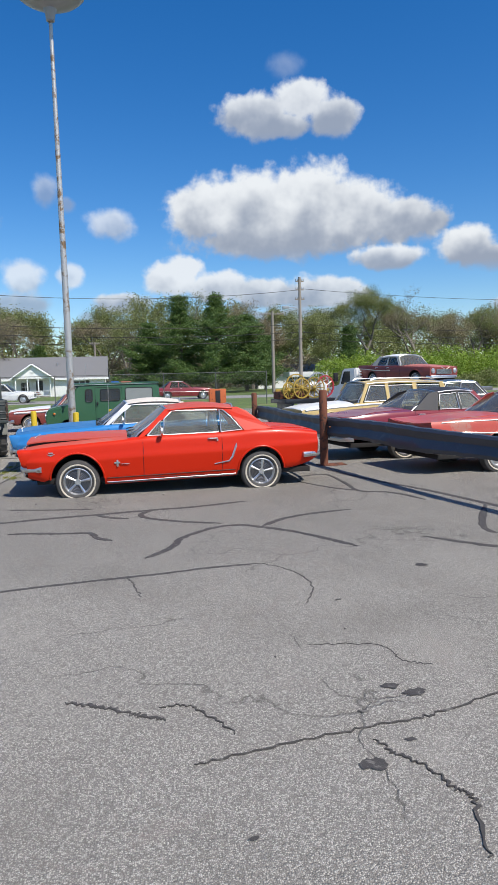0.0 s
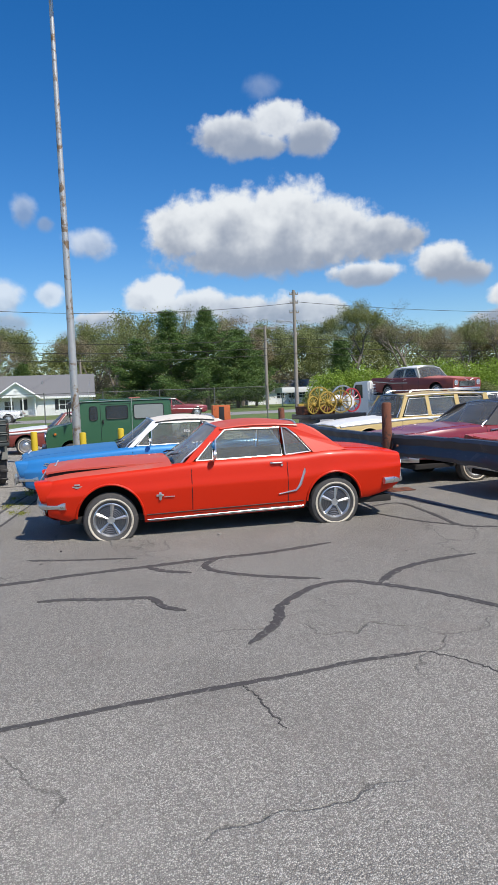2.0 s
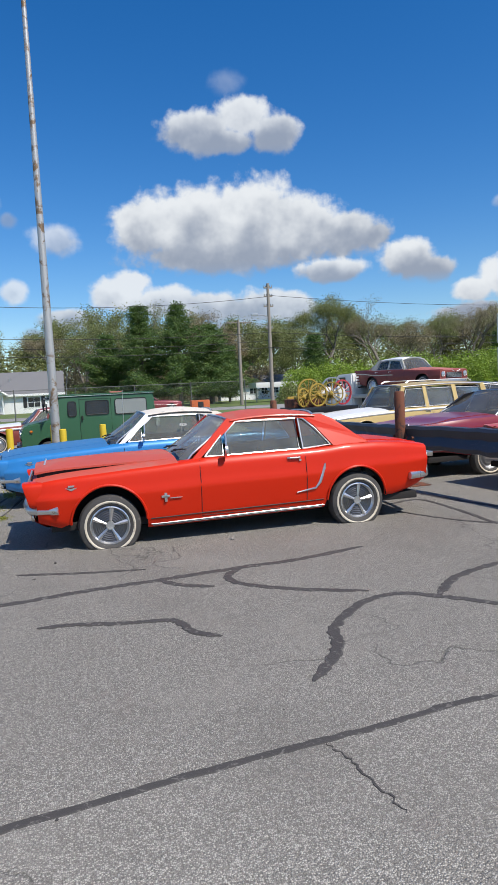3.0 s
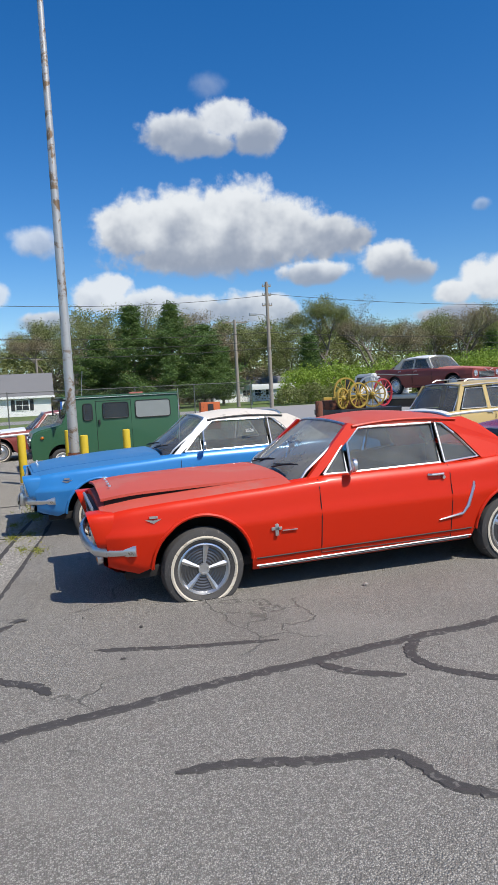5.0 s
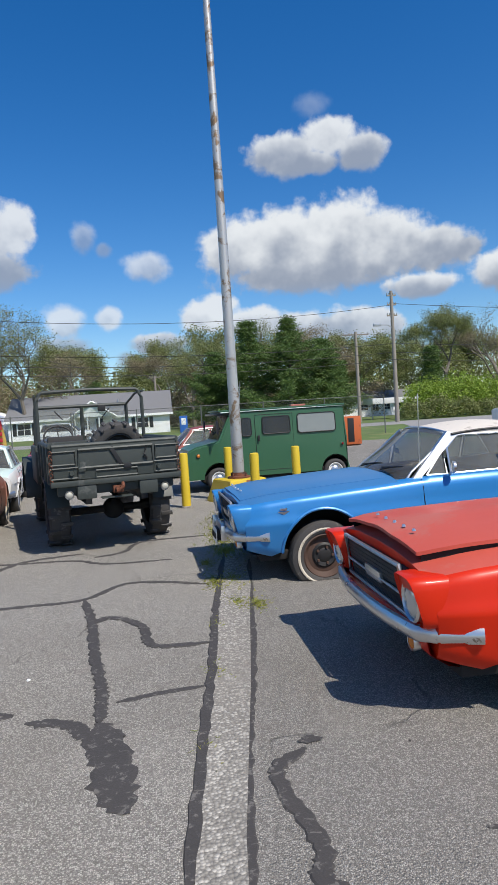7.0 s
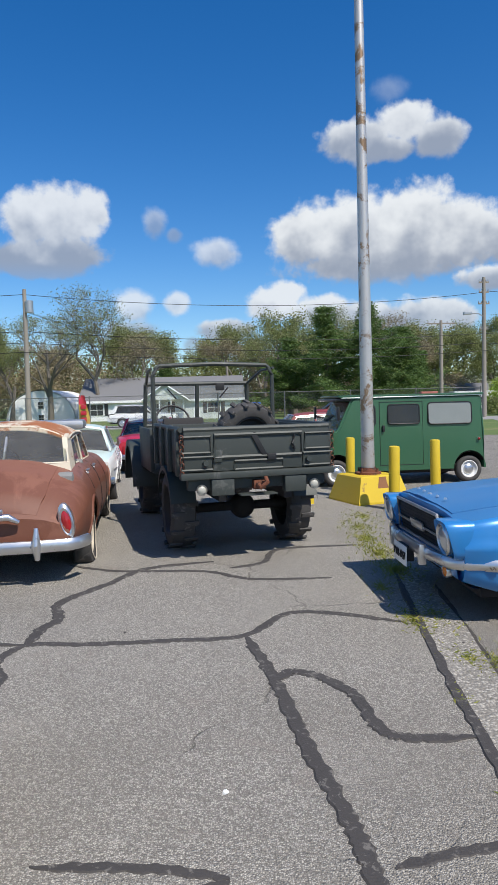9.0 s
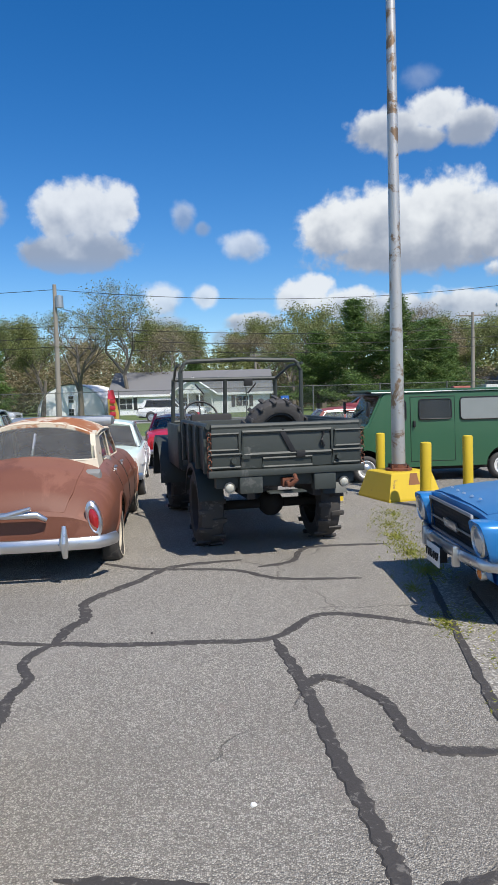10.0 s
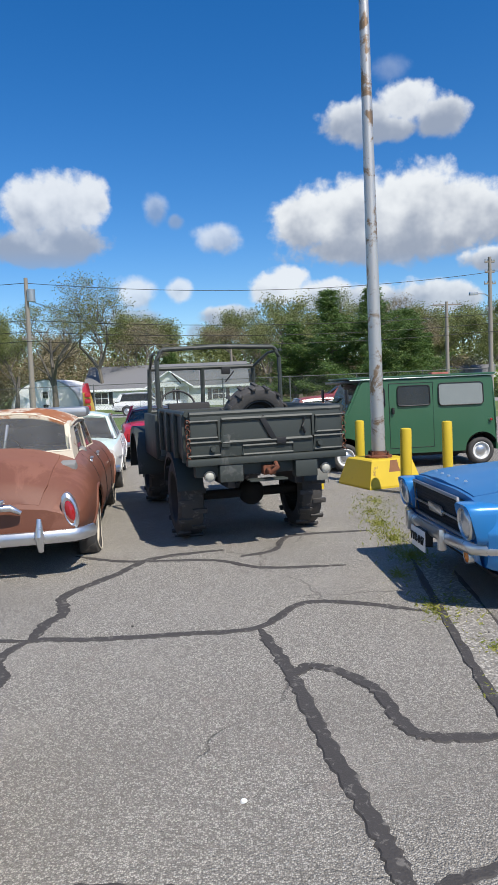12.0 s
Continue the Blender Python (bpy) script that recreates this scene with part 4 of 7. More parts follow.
def weeds(spots, seed):
    rnd = random.Random(seed)
    bm = bmesh.new()
    for x, y, r, n, h in spots:
        for _ in range(n):
            a, q = rnd.uniform(0, 6.283), r * abs(rnd.gauss(0, 0.75))
            p = Vector((x + q * math.cos(a), y + q * math.sin(a) * 2.4, 0))
            tip = p + Vector((rnd.uniform(-0.05, 0.05), rnd.uniform(-0.05, 0.05), h * rnd.uniform(0.15, 0.55)))
            o = Vector((rnd.uniform(-1, 1), rnd.uniform(-1, 1), 0)).normalized() * 0.006
            bm.faces.new([bm.verts.new(k) for k in (p - o, p + o, (p + tip) / 2 + o * 0.8 + (tip - p).orthogonal() * 0.06, tip)])
    tagged(part("weeds", bm, WEED, smooth=False), "yellow-green weeds growing in the pavement joint", "weeds", kind="stuff")


weeds(((-1.52, 3.15, 0.10, 240, 0.05), (-1.36, 3.25, 0.12, 220, 0.05), (-1.40, 2.42, 0.10, 200, 0.04), (-1.25, 2.35, 0.10, 160, 0.04), (-1.3, 4.5, 0.16, 420, 0.08), (-1.28, 5.2, 0.16, 420, 0.08), (-1.25, 5.9, 0.16, 340, 0.07),
       (-1.2, 6.6, 0.2, 320, 0.06), (-1.0, 7.3, 0.22, 260, 0.06), (-1.7, 1.0, 0.07, 50, 0.03), (-1.62, 1.9, 0.07, 50, 0.03), (-1.85, 0.1, 0.06, 30, 0.03), (-1.55, 4.0, 0.10, 120, 0.05)), 3)


# ---- buildings ----
def house_window(parent, x, z, w, h, shutters=True):
    bm = bmesh.new()
    box(bm, x - w / 2 - 0.07, x + w / 2 + 0.07, -0.05, 0.0, z - 0.07, z + h + 0.07, 0.01)
    win = part("window", bm, SIDING, parent)
    for i in range(2):
        for j in range(2):
            bm = bmesh.new()
            box(bm, x - w / 2 + i * w / 2 + 0.025, x + i * w / 2 - 0.025, -0.065, -0.05, z + j * h / 2 + 0.025, z + (j + 1) * h / 2 - 0.025)
            part("pane", bm, HOUSE_GLASS, win)
    if shutters:
        for s in (-1, 1):
            bm = bmesh.new()
            cx = x + s * (w / 2 + 0.28)
            box(bm, cx - 0.18, cx + 0.18, -0.05, 0.0, z - 0.05, z + h + 0.05, 0.01)
            part("shutter", bm, SHUTTER, parent)


def gable_roof(bm, x0, x1, y0, y1, ze, zr, over=0.35, along="x"):
    t = 0.14
    if along == "x":
        ym = (y0 + y1) / 2
        prof = [(y0 - over, ze - over * 0.4), (ym, zr), (y1 + over, ze - over * 0.4), (y1 + over, ze - over * 0.4 + t), (ym, zr + t), (y0 - over, ze - over * 0.4 + t)]
        rows = [[(x, a, b) for a, b in prof] for x in (x0 - over, x1 + over)]
    else:
        xm = (x0 + x1) / 2
        prof = [(x0 - over, ze - over * 0.4), (xm, zr), (x1 + over, ze - over * 0.4), (x1 + over, ze - over * 0.4 + t), (xm, zr + t), (x0 - over, ze - over * 0.4 + t)]
        rows = [[(a, y, b) for a, b in prof] for y in (y0 - over, y1 + over)]
    vv = grid(bm, rows, close=True)
    bm.faces.new(vv[0])
    bm.faces.new(vv[1][::-1])


def white_house(m):
    t = thing("house", "white sided ranch house with a grey shingle roof and gabled porch", "house", m)
    W, D, E, R = 15.6, 9.0, 1.95, 4.2
    bm = bmesh.new()
    box(bm, 0, W, 0, D, -0.4, E)
    for x in (0, W):
        bm.faces.new([bm.verts.new(p) for p in ((x, 0, E), (x, D, E), (x, D / 2, R))])
    part("wall", bm, SIDING, t, smooth=False)
    for k in range(9):
        bm = bmesh.new()
        box(bm, -0.01, W + 0.01, -0.018, 0, k * 0.2, k * 0.2 + 0.185)
        part("siding_board", bm, SIDING, t, smooth=False)
    bm = bmesh.new()
    gable_roof(bm, 0, W, 0, D, E, R)
    part("roof", bm, SHINGLE, t, smooth=False)
    bm = bmesh.new()
    box(bm, -0.4, W + 0.4, -0.40, -0.34, E - 0.20, E + 0.02)
    part("gutter", bm, SIDING, t)
    bm = bmesh.new()
    box(bm, 6.6, 9.9, -1.5, 0.0, -0.3, 0.12)
    part("porch_floor", bm, CONCRETE, t)
    bm = bmesh.new()
    for s, y in ((1, -1.55), (-1, -1.45)):
        bm.faces.new([bm.verts.new(p) for p in ((6.3, y, E), (10.2, y, E), (8.25, y, R - 0.75))][::s])
    part("gable", bm, SIDING, t, smooth=False)
    bm = bmesh.new()
    gable_roof(bm, 6.3, 10.2, -1.5, 3.0, E, R - 0.75, 0.25, "y")
    part("porch_roof", bm, SHINGLE, t, smooth=False)
    for a, b in (((6.0, E - 0.08), (8.25, R - 0.78)), ((10.5, E - 0.08), (8.25, R - 0.78))):
        bm = bmesh.new()
        tube(bm, ((a[0], -1.8, a[1]), (b[0], -1.8, b[1])), 0.10, 4)
        part("fascia", bm, SIDING, t)
    for x in (6.5, 7.7, 8.8, 10.0):
        bm = bmesh.new()
        tube(bm, ((x, -1.45, 0), (x, -1.45, E)), 0.07, 8)
        part("porch_post", bm, SIDING, t)
    for k in range(17):
        bm = bmesh.new()
        box(bm, 6.6 + k * 0.2, 6.63 + k * 0.2, -1.47, -1.43, 0.1, 0.62)
        part("baluster", bm, SIDING, t)
    for z in (0.12, 0.64):
        bm = bmesh.new()
        box(bm, 6.5, 10.0, -1.49, -1.41, z, z + 0.05)
        part("railing", bm, SIDING, t)
    bm = bmesh.new()
    grid(bm, [[(x, -1.52 - 0.02 * math.sin(x * 3), z) for x in np.linspace(7.1, 9.3, 9)] for z in (0.14, 0.40, 0.62)])
    banner = part("banner", bm, WHITE, t, "white banner hung on the porch railing")
    for x0, x1, z in ((7.5, 8.9, 0.46), (7.4, 9.0, 0.28)):
        bm = bmesh.new()
        box(bm, x0, x1, -1.565, -1.555, z, z + 0.07)
        part("lettering_bar", bm, DULL_MAROON, banner)
    bm = bmesh.new()
    box(bm, 8.4, 9.1, -0.03, 0.0, 0.1, 1.75)
    part("door", bm, SHUTTER, t)
    house_window(t, 1.5, 0.55, 1.25, 1.1)
    house_window(t, 7.3, 0.6, 0.9, 1.0, False)
    house_window(t, 12.9, 0.6, 1.2, 1.0)
    bm = bmesh.new()
    tube(bm, ((10.5, 2.5, 2.8), (10.5, 2.5, 3.6)), 0.07, 8)
    part("vent_pipe", bm, STEEL, t)
    bm = bmesh.new()
    lathe(bm, ((-1.60, 0.0), (-1.60, 0.2), (-1.55, 0.2)), 14)
    part("gable_vent", bm, SIDING, t, at=pose(8.25, 0, 2.75))


white_house(pose(-16.3, 65, 0))


def arched_barn(m):
    t = thing("barn", "white round-roofed barn with two small dark windows", "barn", m)
    bm = bmesh.new()
    prof = [(3.55 * math.cos(a), 3.25 * math.sin(a) ** 0.9) for a in np.linspace(0, math.pi, 21)]
    vv = grid(bm, [[(x, y, z) for x, z in prof] for y in (0, 9)])
    bm.faces.new(vv[0])
    part("wall", bm, SIDING, t, smooth=False)
    bm = bmesh.new()
    grid(bm, [[(x * 1.03, y, z * 1.03) for x, z in prof] for y in (-0.12, 9.1)])
    part("roof", bm, SIDING, t)
    for z in (1.35, 0.0):
        bm = bmesh.new()
        box(bm, -0.3, 0.3, -0.05, 0, z, z + 0.75, 0.01)
        w = part("window", bm, SIDING, t)
        for i in range(2):
            for j in range(2):
                bm = bmesh.new()
                box(bm, -0.27 + i * 0.28, -0.01 + i * 0.28, -0.07, -0.05, z + 0.03 + j * 0.36, z + 0.35 + j * 0.36)
                part("pane", bm, HOUSE_GLASS, w)
    bm = bmesh.new()
    box(bm, 3.4, 6.2, 1.0, 6.0, 0, 2.0)
    box(bm, 3.3, 6.3, 0.9, 6.1, 2.0, 2.12)
    part("lean_to", bm, SIDING, t)


arched_barn(pose(-21.5, 70, 0, 0, 0, -3))


def far_house(m):
    t = thing("house", "low white house with a grey roof across the road", "house", m)
    bm = bmesh.new()
    box(bm, 0, 10.5, 0, 6, 0, 1.75)
    part("wall", bm, SIDING, t, smooth=False)
    bm = bmesh.new()
    gable_roof(bm, 0, 10.5, 0, 6, 1.75, 2.95)
    part("roof", bm, SHINGLE, t, smooth=False)
    for x, w in ((1.4, 0.8), (4.2, 1.0), (5.6, 0.8), (7.0, 0.8), (9.0, 1.4)):
        house_window(t, x, 0.75, w, 0.7, False)


far_house(pose(18.6, 76, 0, 0, 0, -6))


def canopy(m):
    t = thing("canopy", "flat white canopy slab on thin posts beside the road", "canopy", m)
    bm = bmesh.new()
    box(bm, -2.3, 2.3, -1.5, 1.5, 1.45, 2.0, 0.02)
    part("fascia", bm, WHITE, t)
    for x in (-1.9, 1.9):
        bm = bmesh.new()
        tube(bm, ((x, 0, 0), (x, 0, 1.46)), 0.07, 8)
        part("post", bm, YELLOW if x > 0 else STEEL, t)


canopy(pose(20.6, 60, 0))


# ---- vehicles ----
def wheel(parent, m, r, w, hub, style, sag=0.0, white=True):
    """One wheel, its axle along y, its face toward -y. sag: how far the flat tyre is pressed in."""
    bm = bmesh.new()
    h, ri = w / 2, r * 0.62
    prof = [(h * 0.8, ri), (h, ri + 0.02), (h * 1.05, (r + ri) / 2), (h * 0.85, r - 0.015), (h * 0.55, r), (-h * 0.55, r), (-h * 0.85, r - 0.015), (-h * 1.05, (r + ri) / 2), (-h, ri + 0.02), (-h * 0.8, ri)]
    lathe(bm, prof, 44)
    flat = -(r - sag)
    for v in bm.verts:
        near = max(0.0, (flat + 0.10 - v.co.z) / 0.10) if sag else 0.0
        if near and abs(v.co.y) > h * 0.5:
            v.co.y *= 1 + 0.22 * min(1.0, near)
        v.co.z = max(v.co.z, flat + 0.001)
    tyre = part("tyre", bm, RUBBER, parent, at=m)
    if white:
        bm = bmesh.new()
        rw = ri + (r - ri) * 0.42
        lathe(bm, ((-h * 1.03 - 0.003, rw - 0.012), (-h * 1.05 - 0.007, rw), (-h * 1.05 - 0.003, rw + 0.012)), 44)
        for v in bm.verts:
            if sag and v.co.z < flat + 0.12:
                v.co.y -= 0.016 * min(1, (flat + 0.12 - v.co.z) / 0.1)
            v.co.z = max(v.co.z, flat + 0.004)
        part("whitewall", bm, WHITEWALL, tyre)
    bm = bmesh.new()
    lathe(bm, ((-h * 0.86, ri + 0.008), (-h * 0.92, ri - 0.005), (-h * 0.55, ri - 0.03), (-h * 0.40, ri * 0.78), (-h * 0.48, ri * 0.5), (-h * 0.52, 0.0)), 36)
    rim = part("rim", bm, BROWN_RIM if style == "steel" else (CHROME if style in ("spoke", "cap") else BLACK if style == "army" else hub), parent, at=m)
    if style == "spoke":
        bm = bmesh.new()
        lathe(bm, [(-h * 0.62 - 0.004 * (k % 2), ri * (0.93 - 0.055 * k)) for k in range(13)] + [(-h * 0.66, ri * 0.15), (-h * 0.66, 0.0)], 36)
        part("hubcap", bm, DARK_STEEL, rim)
        for k in range(5):
            bm = bmesh.new()
            grid(bm, [[(ri * f * math.sin(s * a), -h * 0.70 - 0.012 * (1 - abs(s)), ri * f * math.cos(s * a)) for s in (-1, 0, 1)] for f, a in ((0.20, 0.30), (0.5, 0.16), (0.95, 0.13))])
            part("spoke", bm, CHROME, rim, at=pose(0, 0, 0, 0, 72 * k + 8, 0))
        bm = bmesh.new()
        lathe(bm, ((-h * 0.66, ri * 0.24), (-h * 0.82, ri * 0.21), (-h * 0.82, ri * 0.15), (-h * 0.76, ri * 0.15), (-h * 0.76, 0)), 20)
        part("centre_cap", bm, CHROME, rim, "chrome centre cap")
    elif style == "steel":
        bm = bmesh.new()
        lathe(bm, ((-h * 0.44, ri * 0.60), (-h * 0.62, ri * 0.50), (-h * 0.52, ri * 0.34), (-h * 0.62, ri * 0.24), (-h * 0.62, 0)), 24)
        part("hub", bm, BLACK, rim)
        for k in range(5):
            a = k * 2 * math.pi / 5
            bm = bmesh.new()
            lathe(bm, ((-h * 0.55, 0.014), (-h * 0.72, 0.012), (-h * 0.72, 0)), 8)
            part("wheel_nut", bm, BROWN_RIM, rim, at=pose(ri * 0.38 * math.cos(a), 0, ri * 0.38 * math.sin(a)))
    elif style in ("cap", "white"):
        bm = bmesh.new()
        lathe(bm, ((-h * 0.55, ri * 0.62), (-h * 0.75, ri * 0.52), (-h * 0.9, ri * 0.25), (-h * 0.92, 0)), 24)
        part("hubcap", bm, CHROME, rim)
    return tyre


class Body:
    """Side and top lines of a car: x runs from the front axle to the rear, y from the middle line, z up."""

    def __init__(self, p):
        self.p = p

    def belt(self, x):
        return interp(self.p["belt"], x)

    def half(self, x):
        return interp(self.p["half"], x)

    def sill(self, x):
        return interp(self.p["sill"], x)

    def arch(self, x, gap=0.0):
        z = self.sill(x)
        for i, ax in enumerate((0.0, self.p["wb"])):
            R, zc = self.p["arch"][i] + gap, self.p["hub_z"][i] + self.p.get("arch_up", 0.05)
            if abs(x - ax) < R:
                z = max(z, zc + math.sqrt(R * R - (x - ax) ** 2))
        return z

    def side(self, x, v):
        """Half width and height on the side at share v of its height."""
        z0, z1 = self.sill(x), self.belt(x)
        return self.half(x) - interp(self.p["tuck"], v), z0 + v * (z1 - z0)

    def at(self, x, z):
        z0, z1 = self.sill(x), self.belt(x)
        return self.half(x) - interp(self.p["tuck"], min(1, max(0, (z - z0) / (z1 - z0))))

    def top(self, x, f):
        """Height of the hood or deck at share f of the half width."""
        return interp(self.p["top"], x) + (self.belt(x) - interp(self.p["top"], x)) * f ** self.p.get("crown", 3.0)


def frange(a, b, n):
    return [a + (b - a) * k / n for k in range(n + 1)]


def car(name, label, m, p, category="car", group="parked old cars"):
    t = thing(name, label, category, m, group)
    B = Body(p)
    x0, x1, c0, c1, wb = p["x0"], p["x1"], p["cabin"][0], p["cabin"][1], p["wb"]
    paint_, hood_ = p["paint"], p.get("hood_paint", p["paint"])
    deck_ = p.get("deck_paint", p["paint"])
    # body shell
    xs = set(frange(x0, x1, 40))
    for i, ax in enumerate((0.0, wb)):
        xs |= {ax + p["arch"][i] * s for s in (-0.999, -0.97, -0.9, -0.8, -0.65, -0.5, -0.33, -0.16, 0, 0.16, 0.33, 0.5, 0.65, 0.8, 0.9, 0.97, 0.999)}
    xs |= {c0 - 0.004, c0 + 0.004, c1 - 0.004, c1 + 0.004}
    xs = sorted(x for x in xs if x0 <= x <= x1)
    vs = p.get("vs", (0.0, 0.06, 0.18, 0.32, 0.45, 0.56, 0.62, 0.68, 0.78, 0.88, 0.95, 1.0))
    fs = (0.985, 0.94, 0.84, 0.70, 0.45, 0.0)
    bm = bmesh.new()
    for s in (-1, 1):
        rows = []
        for x in xs:
            row, low = [], B.arch(x)
            for v in vs:
                y, z = B.side(x, v)
                z = max(z, min(low, B.belt(x) - 0.02))
                row.append((x, s * B.at(x, z), z))
            w = B.at(x, B.belt(x))
            inside = c0 < x < c1
            for f in fs:
                z = B.top(x, f) + (0.006 if f < 0.95 else 0.0)
                if inside and f < 0.9:
                    z = p.get("floor", 0.38)
                row.append((x, s * w * f, z))
            rows.append(row if s > 0 else row[::-1])
        nv = len(vs)

        def which(i, j, s=s):
            k = j if s > 0 else len(vs) + len(fs) - 2 - j
            mid = (xs[i] + xs[i + 1]) / 2
            if k >= nv + 1 and c0 - 0.005 < mid < c1 + 0.005:
                return 1
            if k >= nv - 1:
                return 2 if mid < c0 else 3
            return 0
        vv = grid(bm, rows, which)
        for i in (0, -1):
            try:
                foot = bm.verts.new((xs[i], 0, B.sill(xs[i])))
                bm.faces.new(vv[i] + [foot])
            except ValueError:
                pass
    bmesh.ops.remove_doubles(bm, verts=bm.verts, dist=0.0008)
    bmesh.ops.recalc_face_normals(bm, faces=bm.faces)
    part("body", bm, [paint_, p.get("interior", INTERIOR), hood_, deck_], t)
    bm = bmesh.new()
    box(bm, x0 + 0.12, x1 - 0.12, -B.half(1) + 0.14, B.half(1) - 0.14, B.sill(1) + 0.02, B.sill(1) + 0.10, 0.01)
    part("underbody", bm, DARK, t)
    # wheels, wells and arch lips
    for i, ax in enumerate((0.0, wb)):
        for s in (-1, 1):
            bm = bmesh.new()
            R, zc = p["arch"][i], p["hub_z"][i] + p.get("arch_up", 0.05)
            lathe(bm, ((-0.02, R - 0.004), (0.34, R - 0.01), (0.34, 0.0)), 28)
            bmesh.ops.delete(bm, geom=[v for v in bm.verts if v.co.z < B.sill(ax) - zc - 0.02], context="VERTS")
            part("wheel_well", bm, DARK, t, at=pose(ax, s * (B.half(ax) - 0.06), zc, 0, 0, 0 if s < 0 else 180))
            bm = bmesh.new()
            pts = []
            for a in frange(0.02, math.pi - 0.02, 22):
                x, z = ax + R * math.cos(a), zc + R * math.sin(a)
                if z > B.sill(x) - 0.01:
                    pts.append((x, s * (B.at(x, z) + 0.004), z))
            tube(bm, pts, p.get("lip", 0.014), 6)
            part("arch_lip", bm, paint_, t)
            w = t
            style = p.get("wheels", ("cap", "cap"))[i]
            wheel(w, pose(ax, s * (B.half(ax) - p.get("tread_in", 0.115)), p["hub_z"][i], 0, 0, 0 if s < 0 else 180), p["tyre"], p.get("tyre_w", 0.18), p.get("rim_paint", paint_), style, p["tyre"] - p["hub_z"][i], p.get("whitewall", True))
    # hood and boot lid
    for nm, a, b, mat, lift in (("hood", x0 + p.get("hood_in", 0.02), c0 - 0.05, hood_, p.get("hood_lift", 0.008)), ("boot_lid", c1 + p.get("deck_in", 0.06), x1 - 0.03, deck_, 0.008)):
        if b - a < 0.2:
            continue
        bm = bmesh.new()
        rows, low = [], []
        for k, x in enumerate(frange(a, b, 14)):
            f = 1 - k / 14
            rise = lift * (f if nm == "hood" else 1) + 0.008
            wid = B.at(x, B.belt(x)) * (p.get("hood_w", 0.80) if nm == "hood" else 0.78)
            rows.append([(x, y * wid, B.top(x, abs(y) * 0.8) + rise + (0.012 * math.cos(min(1, abs(y) * 3) * 1.57) if nm == "hood" else 0)) for y in frange(-1, 1, 12)])
        vv = grid(bm, rows)
        lid = bmesh.ops.extrude_face_region(bm, geom=list(bm.faces))
        for v in lid["geom"]:
            if isinstance(v, bmesh.types.BMVert):
                v.co.z -= 0.02
        bmesh.ops.recalc_face_normals(bm, faces=bm.faces)
        part(nm, bm, mat, t)
        # dark sheet along each side paints the shade in the ajar hood's gap
        if nm == "hood" and lift > 0.03:
            for s in (-1, 1):
                bm = bmesh.new()
                grid(bm, [[(x, s * B.at(x, B.belt(x)) * 0.765, B.top(x, 0.8) - 0.03), (x, s * B.at(x, B.belt(x)) * 0.765, B.top(x, 0.8) + 0.004 + lift * (1 - k / 14))] for k, x in enumerate(frange(a + 0.02, b, 14))])
                part("engine_bay_side", bm, DARK, t)
    # doors: cut lines, handles, moulding
    for s in (-1, 1):
        for xa, xb in p.get("doors", ()):
            bm = bmesh.new()
            low = B.sill(xa) + 0.07
            pts = [(xa, B.belt(xa) - 0.005)] + [(xa, B.belt(xa) + (low - B.belt(xa)) * k / 8) for k in range(1, 9)] + [(xa + (xb - xa) * k / 8, low) for k in range(1, 9)] + [(xb, low + (B.belt(xb) - low) * k / 8) for k in range(1, 9)]
            pts = [q for q in pts if q[1] > B.arch(q[0]) + 0.02]
            tube(bm, [(x, s * (B.at(x, z) + 0.0005), z) for x, z in pts], 0.0045, 4)
            door = part("door_seam", bm, BLACK, t)
            hx = xb - 0.12 if p.get("hinge_front", True) else xa + 0.12
            hz = B.belt(hx) - p.get("handle_down", 0.06)
            bm = bmesh.new()
            yy = s * (B.at(hx, hz) + 0.022)
            tube(bm, ((hx - 0.09, yy - s * 0.02, hz), (hx - 0.07, yy, hz), (hx + 0.04, yy, hz), (hx + 0.055, yy - s * 0.02, hz)), 0.011, 8)
            lathe(bm, ((-0.01, 0.0), (-0.01, 0.014), (0.02, 0.014)), 10)
            for v in bm.verts:
                if abs(v.co.y) < 0.03:
                    v.co += Vector((hx + 0.05, yy - s * 0.01, hz - 0.028))
            part("door_handle", bm, CHROME, t)
        for za, xa, xb, mat, rad in p.get("trims", ()):
            bm = bmesh.new()
            pts = []
            for x in frange(xa, xb, 20):
                z = B.sill(x) + za * (B.belt(x) - B.sill(x)) if za <= 1 else B.belt(x)
                if z > B.arch(x) + 0.005:
                    pts.append((x, s * (B.at(x, z) + 0.003), z))
            tube(bm, pts, rad, 6)
            part("moulding", bm, mat, t)
    # greenhouse
    g = p["glass"]          # screen base, screen top, roof rear, rear base (x); roof height; roof half width
    fb, ft, rt, rb, zr, wr = g
    zf, zb_ = B.belt(fb) + 0.015, p.get("rear_z", B.belt(rb) + 0.015)
    wf, wrb = B.at(fb, B.belt(fb)) * p.get("screen_w", 0.90), B.at(rb, B.belt(rb)) * p.get("rear_w", 0.90)
    roof_ = p.get("roof_paint", paint_)
    crown = p.get("roof_crown", 0.05)
    rows = []
    for x in frange(ft - 0.02, rt + 0.02, 14):
        e = (2 * (x - ft) / (rt - ft) - 1)
        edge = zr - 0.03 - 0.03 * e * e
        rows.append([(x + (-1 if e < 0 else 1) * abs(e) ** 4 * 0.05 * (1 - y * y), y * wr, edge + (crown + 0.02 - 0.025 * e * e) * (1 - abs(y) ** 2.6)) for y in frange(-1, 1, 14)])
    bm = bmesh.new()
    grid(bm, rows)
    shell = bmesh.ops.extrude_face_region(bm, geom=list(bm.faces))
